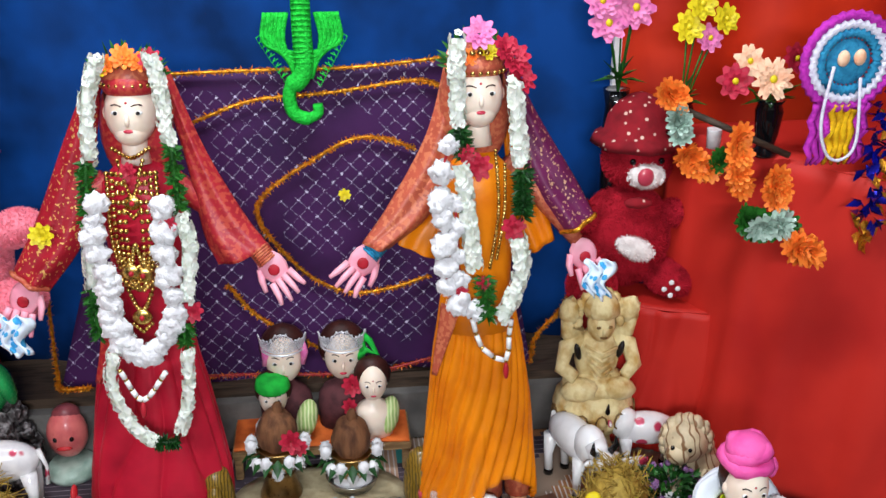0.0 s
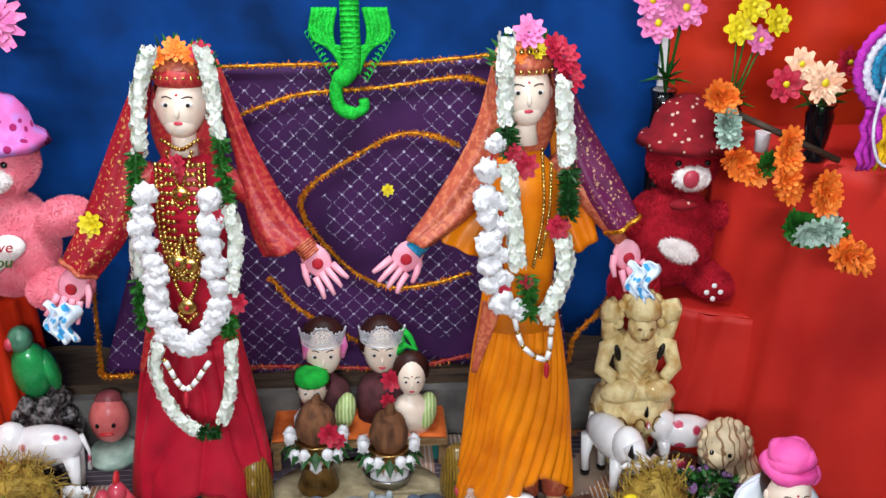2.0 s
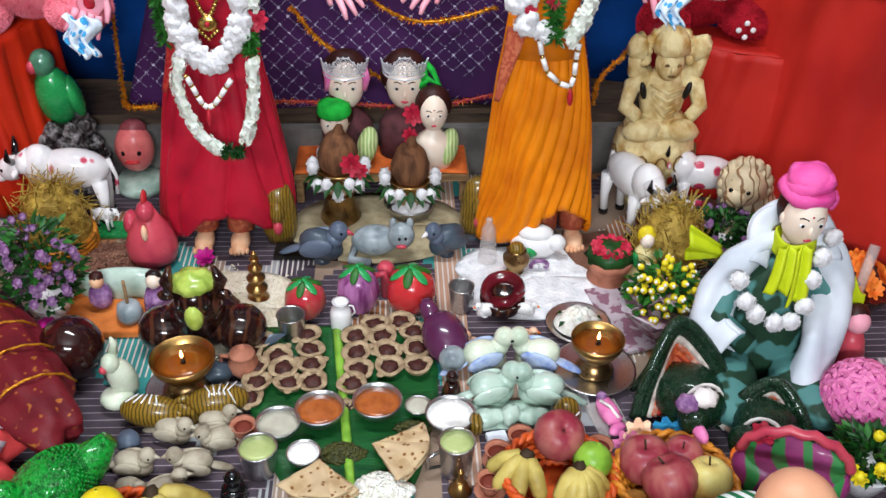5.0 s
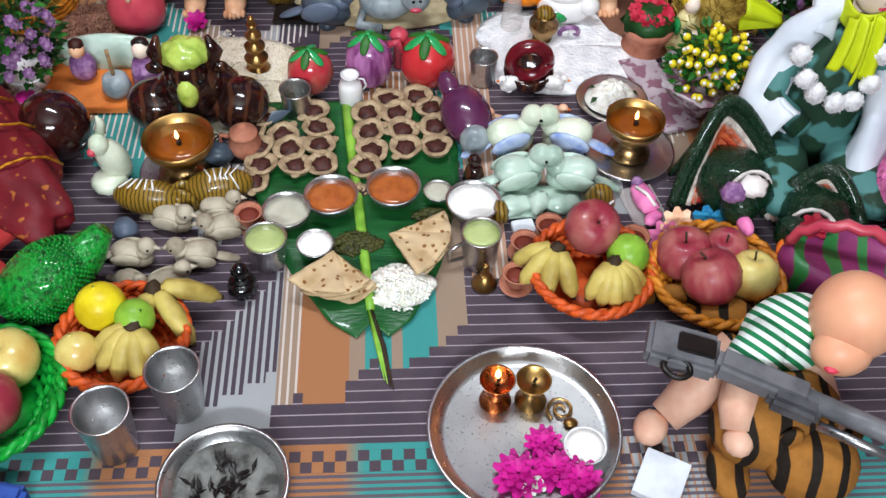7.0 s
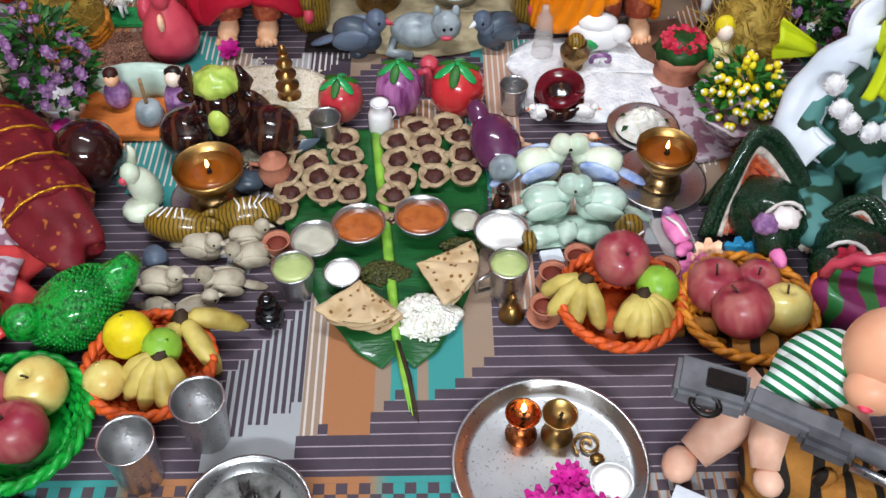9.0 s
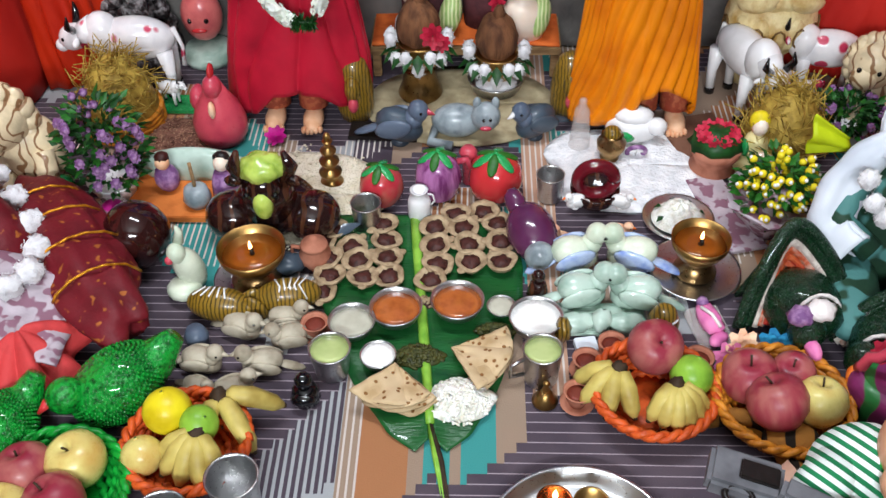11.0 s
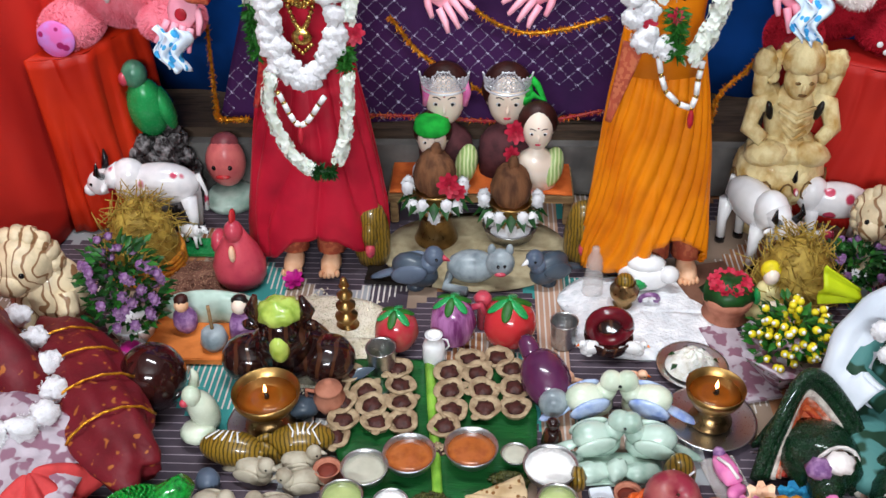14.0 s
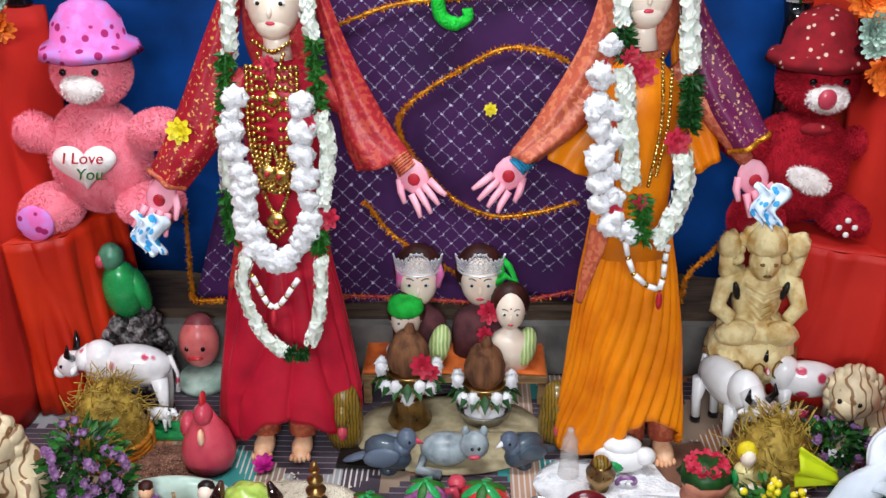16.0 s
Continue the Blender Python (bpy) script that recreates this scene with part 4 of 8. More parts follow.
for pts, y, lab in (([(0.063, 0.491), (0.106, 0.421), (0.164, 0.489)], 1.865, "pearl-white tube necklace hanging over a red sari"), ([(0.84, 0.576), (0.861, 0.504), (0.916, 0.469), (0.924, 0.529), (0.93, 0.568)], 1.845, "pearl-white tube necklace over an orange sari")):
    nk = thing("tube_necklace", lab, "necklace", near=pts[0][0])
    ln = spline(xz(pts, y), 8)
    for i in range(8):
        part("white_tube", Geo().tube([ln[i].lerp(ln[i + 1], 0.1), ln[i].lerp(ln[i + 1], 0.85)], 0.0062, M_whiteglaze, 10), nk)
        part("gold_bead", Geo().ell(ln[i], 0.0055, M_gold, n=8), nk)
    part("tassel", Geo().ell(ln[4] + Vector((0, -0.004, -0.022)), (0.007, 0.007, 0.02), M_reddye, n=8), nk)


def bead_necklace(label, pts, y, r=0.005, pend=0.0):
    ln = spline(xz(pts, y), int(sum((Vector((*pts[i + 1], 0)) - Vector((*pts[i], 0))).length for i in range(len(pts) - 1)) / (r * 1.75)))
    g = Geo()
    for p in ln:
        g.ell(p, r, M_gold, n=6)
    ob = thing("gold_necklace", label, "necklace", geo=g)
    if pend:
        lo = min(ln, key=lambda p: p.z)
        h = Geo().ell(lo + Vector((0, -0.004, -pend * 0.6)), (pend, 0.006, pend * 0.8), M_gold, n=14)
        for i in range(7):
            h.ell(lo + Vector((pend * 0.3 * (i - 3), -0.004, -pend * 1.3 - 0.006 * (3 - abs(i - 3)))), 0.005, M_gold, n=6)
        h.ell(lo + Vector((0, -0.010, -pend * 0.6)), 0.006, M_reddye, n=8)
        part("pendant", h, ob, "broad gold pendant with a red stone")


for k in range(4):
    bead_necklace("long string of gold beads over red cloth", [(0.060 + 0.011 * k, 0.90), (0.062 + 0.011 * k, 0.74 - 0.01 * k), (0.109, 0.60 + 0.05 * k), (0.158 - 0.011 * k, 0.74 - 0.01 * k), (0.163 - 0.011 * k, 0.90)], 1.932 - 0.004 * k, 0.006, 0.022 if k != 1 else 0)
bead_necklace("short gold necklace with a wide pendant", [(0.085, 0.925), (0.109, 0.85), (0.137, 0.925)], 1.935, 0.005, 0.02)
bead_necklace("gold choker round the neck", [(0.07, 0.945), (0.108, 0.925), (0.148, 0.945)], 1.962, 0.005)
bead_necklace("string of gold beads over orange cloth", [(0.90, 0.93), (0.905, 0.80), (0.885, 0.68)], 1.862, 0.0045)
bead_necklace("string of gold beads over orange cloth", [(0.92, 0.90), (0.918, 0.80), (0.90, 0.70)], 1.862, 0.0045)


def headdress(label, x, y, z, cols):
    ob = thing("flower_headdress", label, "headdress", near=x)
    g = Geo().lathe([(0.058, 0), (0.062, 0.02), (0.05, 0.05), (0.02, 0.065)], M_rustbro, (x, y + 0.02, z), 22)
    for i in range(13):
        a = math.radians(180 + 180 * i / 12)
        g.ell((x + 0.063 * math.cos(a), y + 0.02 + 0.063 * math.sin(a), z + 0.008), 0.006, M_gold, n=8)
        g.ell((x + 0.06 * math.cos(a), y + 0.02 + 0.06 * math.sin(a), z + 0.028 + 0.02 * math.sin(math.pi * i / 12)), 0.007, M_gold, n=8)
    part("crown_band", g, ob, "gold-trimmed cap band")
    for k, (dx, dz, m, r) in enumerate(cols):
        f = Geo().bloom((0, 0, 0), r, m, (dx * 6, -1, 0.5), 9, 3, 0.6, rng)
        b = part("flower", f, ob)
        b.location = (x + dx, y - 0.035, z + dz)
    lf = Geo()
    for i in range(34):
        a = rng.uniform(0, math.pi)
        c = (x + 0.066 * math.cos(a), y - 0.02 + rng.uniform(0, 0.03), z + 0.02 + 0.05 * math.sin(a))
        lf.leaf(c, (math.cos(a), rng.uniform(-0.5, 0.2), math.sin(a) + 0.2), rng.uniform(0.018, 0.035), 0.008, M_leaf, (rng.uniform(-1, 1), -1, 0))
    part("leaves", lf, ob)


headdress("cap of orange and red flowers with gold beads", 0.108, 2.005, 1.062, [(0, 0.066, M_orangefl, 0.028), (-0.035, 0.05, M_orangefl, 0.022), (0.03, 0.055, M_orangefl, 0.022), (0.055, 0.06, M_redflower, 0.026), (-0.052, 0.04, M_yellowfl, 0.02)])
headdress("cap of pink, yellow and red flowers with leaves", 0.874, 1.935, 1.074, [(0, 0.085, M_pinkflower, 0.036), (0.02, 0.05, M_yellowfl, 0.02), (0.075, 0.035, M_redflower, 0.038), (0.09, -0.005, M_redflower, 0.036), (0.055, 0.055, M_redflower, 0.03), (-0.02, 0.04, M_orangefl, 0.02)])
for x, y, z, m, r in ((0.862, 1.855, 0.90, M_redflower, 0.03), (0.835, 1.845, 0.93, M_redflower, 0.02), (0.935, 1.845, 0.77, M_redflower, 0.028), (0.815, 1.84, 0.64, M_redflower, 0.018), (0.865, 1.835, 0.655, M_redflower, 0.017), (0.955, 1.845, 0.70, M_redflower, 0.02), (0.22, 1.92, 0.60, M_redflower, 0.026), (0.185, 1.90, 0.80, M_redflower, 0.02), (0.105, 1.925, 0.905, M_redflower, 0.02), (-0.095, 1.955, 0.765, M_yellowfl, 0.028), (0.575, 2.345, 0.728, M_yellowfl, 0.017)):
    thing("tucked_flower", {M_redflower: "small red cloth rose tucked into the garlands", M_yellowfl: "small golden tinsel rosette pinned to the cloth"}[m], "flower", (x, y, z), Geo().bloom((0, 0, 0), r, m, (0, -1, 0.2), 8, 3, 0.7, rng).bloom((0, -r * 0.3, 0), r * 0.6, m, (0, -1, 0.2), 6, 2, 0.8, rng))
for wr, d, m, lab in (((0.375, 2.0, 0.70), (0.077, -0.03, -0.095), M_rustbro, "stack of rust-red thread bangles"), ((0.635, 1.96, 0.71), (-0.09, -0.03, -0.085), M_yarnblue, "stack of blue glass bangles")):
    ob = thing("bangles", lab, "bangles", near=wr[0])
    u = Vector(d).normalized()
    for i in range(6):
        c = Vector(wr) + u * (0.006 * i - 0.01)
        s = u.orthogonal().normalized()
        t = u.cross(s)
        part("bangle", Geo().tube([c + (s * math.cos(a * 0.3927) + t * math.sin(a * 0.3927)) * 0.0225 for a in range(17)], 0.0032, m, 6), ob)
for x, y, z in ((-0.172, 1.94, 0.555), (1.145, 1.905, 0.625)):
    thing("folded_cloth", "white and blue printed handkerchief held in a hand", "cloth", (x, y, z), Geo().sheet(lambda u, v: (0.075 * (u - 0.5) * (1 - 0.4 * v) + 0.012 * math.sin(v * 8), 0.012 * math.sin(u * 14) - 0.012, 0.04 - 0.085 * v + 0.006 * math.sin(u * 11)), 16, 12, spotted("blue_white_print", "dce8f4", "3c9cd0", 38, 0.3, 0.7, 0), 0.003))

# ---- stool group at the back ----
SPOT = local(0.485, 2.46)
st = thing("low_stool", "low wooden stool with an orange cloth on top", "stool", (0.485, 2.46, 0))
part("seat", Geo().box((0, 0, 0.075), (0.50, 0.19, 0.022), M_wood), st)
for sx in (-1, 1):
    for sy in (-1, 1):
        part("leg", Geo().box((sx * 0.235, sy * 0.08, 0.032), (0.022, 0.022, 0.064), M_wood), st)
thing("seat_cloth", "orange cloth spread over the stool", "cloth", (0.485, 2.46, 0), Geo().sheet(lambda u, v: (0.49 * (u - 0.5), 0.185 * (v - 0.5), 0.090 + 0.002 * math.sin(u * 17) * math.cos(v * 9)), 24, 10, mat("orange_cotton", "d86a2c", "c05420", 0.8), 0.004))
SPOT = on_floor
thing("beige_cloth", "beige cloth laid under the pots", "cloth", (0.475, 2.14, 0), Geo().sheet(lambda u, v: (0.235 * math.cos(u * 6.283) * v, 0.17 * math.sin(u * 6.283) * v, 0.002 + 0.0015 * math.sin(u * 20)), 40, 6, mat("beige_cotton", "b4a584", "988868", 0.9), 0.003))

SPOT = local(0.485, 2.46)


def bust(name, label, x, y, z, r, cap, robe, caph=0.5):
    g = Geo()
    face(g, (x, y, z), r * 0.86, r * 1.12, M_skin)
    g.ell((x, y + r * 0.40, z + r * 0.28), (r * 1.14, r * 0.92, r * 1.12), M_hair, n=18)
    g.lathe([(r * 1.2, 0.094), (r * 1.25, z - 2.4 * r), (r * 1.2, z - 1.9 * r), (r * 0.9, z - 1.5 * r), (r * 0.45, z - 1.2 * r), (r * 0.45, z - 0.6 * r)], robe, (x, y + r * 0.2, 0), 18, squash=0.7)
    if cap:
        g.lathe([(r * 0.98, z + r * 0.42), (r * 1.08, z + r * 0.6), (r * 0.95, z + r * 1.1), (r * 0.4, z + r * 1.35)], cap, (x, y + r * 0.05, 0), 18)
    return thing(name, label, "figurine", geo=g)


# Dark body colour stands in for the shade between the crowned busts.
M_bustshade = mat("bust_body_shade", "5a3034", "3c2024", 0.85)
M_capgreen = mat("green_cloth_cap", "1cb43c", "128c2c", 0.8)
bust("crowned_bust", "painted bust with a silver crown and pink ear pads", 0.388, 2.47, 0.300, 0.060, None, M_bustshade)
bust("crowned_bust", "painted bust with a silver crown and red flower", 0.552, 2.47, 0.300, 0.060, None, M_bustshade)
bust("small_bust", "small painted bust wearing a green cap", 0.355, 2.42, 0.217, 0.046, M_capgreen, M_cotton)
bust("small_bust", "small painted bust with dark tied hair", 0.632, 2.405, 0.250, 0.046, None, M_skin)
for x in (0.388, 0.552):
    cr = thing("silver_crown", "silver filigree crown resting on a painted bust", "crown", (x, 2.462, 0.338))

    def rim(q, h, lean=0.008):
        t = math.radians(180 + 180 * q)
        rr = 0.059 + lean * h / 0.05
        return Vector((rr * math.cos(t), rr * math.sin(t), h))

    def crest(q):
        return 0.030 + 0.030 * math.exp(-((q - 0.5) / 0.13) ** 2) + 0.006 * abs(math.sin(q * math.pi * 6))

    part("band", Geo().tube([rim(i / 30, 0) for i in range(31)], 0.003, M_silver, 6).tube([rim(i / 30, 0.009) for i in range(31)], 0.0016, M_silver, 5), cr)
    part("crest", Geo().tube([rim(i / 60, crest(i / 60)) for i in range(61)], 0.0017, M_silver, 5), cr)
    for i in range(15):
        q = (i + 0.5) / 15
        g = Geo()
        top = crest(q)
        for k in range(3):
            zc = 0.009 + (top - 0.009) * (k + 0.5) / 3
            hh = (top - 0.009) / 6
            g.tube([rim(q + 0.030 * math.cos(j * 0.7854 + k), zc + hh * math.sin(j * 0.7854 + k)) for j in range(9)], 0.0014, M_silver, 4)
            g.ell(rim(q, zc), 0.0026, M_silver, n=5)
        g.ell(rim(q, top + 0.003), 0.003, M_silver, n=6)
        part("filigree", g, cr)
for x, m in ((0.335, M_pinkflower), (0.441, M_pinkflower), (0.603, M_capgreen)):
    thing("ear_pad", "soft pad of coloured yarn beside a bust", "pad", (x, 2.45, 0.325), Geo().tube([(0, 0, 0.03), (0.006, -0.004, 0), (0, 0, -0.035)], [0.009, 0.011, 0.006], m, 8))
thing("green_ribbon", "green ribbon bow on a bust", "ribbon", (0.618, 2.45, 0.315), Geo().tube([(-0.03, 0, -0.02), (0.0, -0.01, 0.01), (0.03, 0, -0.01), (0.01, 0, 0.03), (-0.01, 0, 0.05)], 0.009, M_capgreen, 8))
for x, y, z, r in ((0.575, 2.40, 0.245, 0.03), (0.565, 2.39, 0.19, 0.022), (0.41, 2.15, 0.19, 0.03), (0.43, 2.155, 0.17, 0.022)):
    SPOT = local(0.485, 2.46) if y > 2.3 else on_floor
    thing("red_rose", "dark red cloth rose among the busts and pots", "flower", (x, y, z), Geo().bloom((0, 0, 0), r, M_redflower, (0, -1, 0.3), 8, 3, 0.8, rng))
SPOT = local(0.485, 2.46)
for x, lab in ((0.445, "pale green striped gourd leaning on the busts"), (0.675, "pale green striped gourd on the orange cloth")):
    g = Geo().ell((0, 0, 0), (0.03, 0.03, 0.052), banded("gourd_stripes", "9cb86c", "d0d8a0", 30, 2, 0.4, 0.3, 0.5, 0.7), (-20, 15, 0), 16)
    thing("gourd", lab, "gourd", (x, 2.41, 0.15 if x < 0.5 else 0.145), g)

SPOT = on_floor


def coconut_pot(label, x, y, tall):
    ob = thing("coconut_pot", label, "pot", (x, y, 0))
    if tall:
        part("foot", Geo().lathe([(0.055, 0), (0.056, 0.008), (0.046, 0.03), (0.038, 0.065), (0.042, 0.072), (0.03, 0.075)], M_bronze, n=28), ob)
        z = 0.072
    else:
        part("dish", Geo().lathe([(0.04, 0), (0.06, 0.006), (0.07, 0.03), (0.072, 0.034), (0.06, 0.028), (0.04, 0.012)], M_steel, n=28), ob)
        part("cotton_bed", Geo().ell((0, -0.02, 0.028), (0.05, 0.035, 0.016), M_cotton, n=16, rough=0.25), ob)
        z = 0.03
    part("bowl", Geo().lathe([(0.025, z), (0.05, z + 0.018), (0.058, z + 0.045), (0.05, z + 0.062), (0.058, z + 0.072), (0.052, z + 0.07)], M_brass, n=28), ob)
    part("coconut", Geo().ell((0, 0, z + 0.105), (0.052, 0.050, 0.062), M_coco, n=24, rough=0.12, seed=x).ell((0.004, 0, z + 0.165), (0.016, 0.016, 0.022), M_coco, n=10, rough=0.3), ob, "hairy brown coconut")
    lf = Geo()
    for i in range(9):
        a = math.radians(190 + 20 * i)
        lf.leaf((0.05 * math.cos(a), 0.05 * math.sin(a), z + 0.06), (math.cos(a), math.sin(a), -0.4), 0.055, 0.028, M_leafdark)
    part("leaf_collar", lf, ob)
    for i in range(9):
        a = math.radians(170 + 200 * i / 8)
        g = Geo().ell((0, 0, 0), (0.015, 0.014, 0.018), M_cotton, n=12, rough=0.3, seed=i).fur((0, 0, 0), (0.015, 0.014, 0.018), M_cotton, 40, 0.006, rng)
        b = part("cotton_ball", g, ob)
        b.location = (0.07 * math.cos(a), 0.066 * math.sin(a), z + 0.075 - 0.045 * math.sin(math.pi * i / 8) + 0.02 * (i % 2))
    return ob


coconut_pot("coconut on a brass bowl over a bronze foot, ringed with cotton", 0.373, 2.215, True)
coconut_pot("coconut on a brass bowl in a steel dish, ringed with cotton", 0.563, 2.245, False)

# ---- plush bears ----
SPOT = as_drawn


def bear(label, x, y, z, s, fur, hat, hatlab, seed, pink):
    r = random.Random(seed)
    ob = thing("teddy_bear", label, "teddy bear", (x, y, z))

    def lump(name, c, rad, m=fur, rot=(0, 0, 0), tufts=900, lab=""):
        g = Geo().ell([v * s for v in c], [v * s for v in rad], m, rot, 24, 0.05, seed)
        if tufts:
            g.fur([v * s for v in c], [v * s for v in rad], m, tufts * 3, 0.0085 * s / 0.55, r, rot)
        return part(name, g, ob, lab)

    lump("body", (0, 0, 0.30), (0.23, 0.18, 0.27), tufts=2600)
    lump("head", (0.03, -0.02, 0.71), (0.17, 0.16, 0.16), tufts=1600)
    lump("arm", (-0.27, -0.06, 0.44), (0.13, 0.09, 0.085), rot=(0, 22, 0))
    lump("arm", (0.29, -0.06, 0.45), (0.13, 0.09, 0.085), rot=(0, -18, 0))
    lump("leg", (-0.20, -0.16, 0.10), (0.12, 0.17, 0.11), rot=(0, 0, -20), tufts=1100)
    lump("leg", (0.24, -0.10, 0.10), (0.15, 0.14, 0.10), rot=(0, 0, 30), tufts=1100)
    lump("paw_pad", (-0.225, -0.31, 0.09), (0.085, 0.025, 0.085), hat, tufts=0, lab="printed cloth sole of a foot")
    lump("muzzle", (0.03, -0.16, 0.67), (0.085, 0.07, 0.062), M_whitefelt, tufts=250)
    lump("eye", (-0.04, -0.17, 0.74), (0.016, 0.012, 0.016), M_blackglass, tufts=0)
    lump("eye", (0.10, -0.17, 0.74), (0.016, 0.012, 0.016), M_blackglass, tufts=0)
    if not pink:
        lump("nose", (0.01, -0.225, 0.68), (0.04, 0.02, 0.045), M_pinkglaze, tufts=0, lab="round red nose")
        lump("bow", (0.0, -0.18, 0.535), (0.07, 0.03, 0.028), hat, tufts=0, lab="small printed bow")
        lump("belly_patch", (0.0, -0.19, 0.30), (0.10, 0.03, 0.055), M_whitefelt, (0, 25, 0), tufts=200, lab="white felt patch")
        for i in range(4):
            a = i * 1.57
            lump("button", (0.18 + 0.035 * math.cos(a), -0.25, 0.10 + 0.035 * math.sin(a)), (0.014, 0.008, 0.014), M_whiteglaze, tufts=0)
    g = Geo().lathe([(0.20 * s, 0.80 * s), (0.225 * s, 0.785 * s), (0.21 * s, 0.83 * s), (0.165 * s, 0.85 * s), (0.15 * s, 0.93 * s), (0.10 * s, 1.0 * s), (0.03 * s, 1.03 * s)], hat, (0.03 * s, 0, 0), 28, warp=lambda a, t: 1 + 0.04 * math.sin(a * 7) * (1 - t))
    part("hat", g, ob, hatlab)
    if pink:
        h = Geo()
        prof = []
        for i in range(40):
            a = 2 * math.pi * i / 40
            prof.append((0.0072 * 16 * math.sin(a) ** 3, 0.0072 * (13 * math.cos(a) - 5 * math.cos(2 * a) - 2 * math.cos(3 * a) - math.cos(4 * a))))
        vs = [(px * s * 1.15, -0.225 * s, 0.33 * s + pz * s * 0.9) for px, pz in prof] + [(px * s * 1.25, -0.19 * s, 0.33 * s + pz * s * 0.98) for px, pz in prof] + [(0, -0.245 * s, 0.33 * s)]
        fs = [(i, (i + 1) % 40, 80) for i in range(40)] + [(40 + i, 40 + (i + 1) % 40, (i + 1) % 40, i) for i in range(40)]
        h.add(vs, fs, M_whitefelt)
        hp = part("heart", h, ob, "white felt heart with printed words")
        for word, dx, dz, m in (("I Love", -0.085, 0.35, M_reddye), ("You", -0.035, 0.275, M_leaf)):
            cu = bpy.data.curves.new("words", "FONT")
            cu.body, cu.size, cu.extrude, cu.shear = word, 0.075 * s, 0.0006, 0.25
            cu.materials.append(m)
            w = new("printed_words", cu)
            w.parent = hp
            w.matrix_local = pose(dx * s, -0.2465 * s, dz * s, 90, 0, 0)
    return ob


bear("pink plush teddy bear with a heart and printed hat", -0.280, 2.21, 0.42, 0.465, M_pinkfur, M_pinkhat, "pink printed hat with a brim", 11, True)
bear("dark red plush teddy bear with a printed hat", 1.232, 2.25, 0.382, 0.475, M_redfur, M_redhat, "dark red printed hat", 12, False)

# ---- carved and glazed figures at the back ----
SPOT = on_floor
g = Geo()
g.lathe([(0.075, 0), (0.08, 0.02), (0.062, 0.05), (0.058, 0.075), (0.085, 0.095), (0.115, 0.125), (0.122, 0.165), (0.112, 0.20), (0.07, 0.225)], M_cream, n=36, warp=lambda a, t: 1 + 0.045 * abs(math.sin(a * 5)), squash=0.8)
for k in range(7):
    a = math.radians(190 + 26.7 * k)
    ax, ay = math.cos(a), math.sin(a)
    g.ell((0.098 * ax, 0.08 * ay, 0.15), (0.036, 0.026, 0.045), M_cream, (12, 0, math.degrees(a) + 90), 14)
    g.tube([(0.128 * ax + 0.018 * math.cos(q * 0.75) * -ay, 0.107 * ay + 0.018 * math.cos(q * 0.75) * ax, 0.15 + 0.022 * math.sin(q * 0.75)) for q in range(8)], 0.0028, M_brownline, 5)
g.ell((0, -0.015, 0.225), (0.105, 0.075, 0.04), M_cream, n=24, rough=0.12)
for s in (-1, 1):
    g.ell((s * 0.062, -0.06, 0.228), (0.058, 0.04, 0.03), M_cream, (0, s * 12, s * 24), 16, 0.1, s)
    g.tube([(s * 0.05, 0.0, 0.345), (s * 0.098, -0.01, 0.325), (s * 0.112, -0.03, 0.28), (s * 0.075, -0.06, 0.262)], [0.024, 0.026, 0.024, 0.018], M_cream, 12)
    g.tube([(s * 0.05, 0.01, 0.35), (s * 0.095, 0.0, 0.365), (s * 0.098, -0.01, 0.405)], [0.024, 0.022, 0.02], M_cream, 12)
    g.ell((s * 0.092, -0.012, 0.425), (0.032, 0.026, 0.034), M_cream, n=14, rough=0.35, seed=s)
    # Black lumps paint the shade in the gaps between arms and body.
    g.ell((s * 0.066, -0.03, 0.322), (0.010, 0.012, 0.024), M_blackpaint, (0, s * 18, 0), 10)
g.ell((0, -0.005, 0.30), (0.066, 0.05, 0.085), M_cream, n=24, rough=0.1)
for k in range(5):
    g.tube([(-0.05 + 0.006 * k, -0.046, 0.345 - 0.018 * k), (0.0, -0.062, 0.325 - 0.02 * k), (0.05 - 0.004 * k, -0.046, 0.335 - 0.019 * k)], 0.005, M_cream, 6)
g.ell((0, -0.03, 0.395), (0.042, 0.042, 0.046), M_cream, n=20)
g.ell((0, -0.07, 0.388), (0.007, 0.008, 0.012), M_cream, n=8)
for s in (-1, 1):
    g.ell((s * 0.017, -0.068, 0.40), (0.008, 0.004, 0.004), M_brownline, n=8)
g.ell((0, -0.067, 0.372), (0.012, 0.005, 0.004), M_brownline, n=8)
g.lathe([(0.048, 0.418), (0.055, 0.43), (0.05, 0.455), (0.03, 0.475), (0.012, 0.482)], M_cream, (0, -0.02, 0), 22, warp=lambda a, t: 1 + 0.08 * math.sin(a * 8))
for k in range(11):
    a = math.radians(-10 + 20 * k)
    g.ell((0.068 * math.cos(a), -0.004, 0.405 + 0.062 * math.sin(a)), (0.018, 0.018, 0.018), M_cream, n=10, rough=0.3, seed=k)
SPOT = local(1.315, 2.31, tall=1.24, to=(1.243, 2.33), grow=0.90)
thing("lotus_statue", "cream plaster seated statue on a lotus with brown carved lines", "statue", (1.315, 2.31, 0), g)
SPOT = on_floor

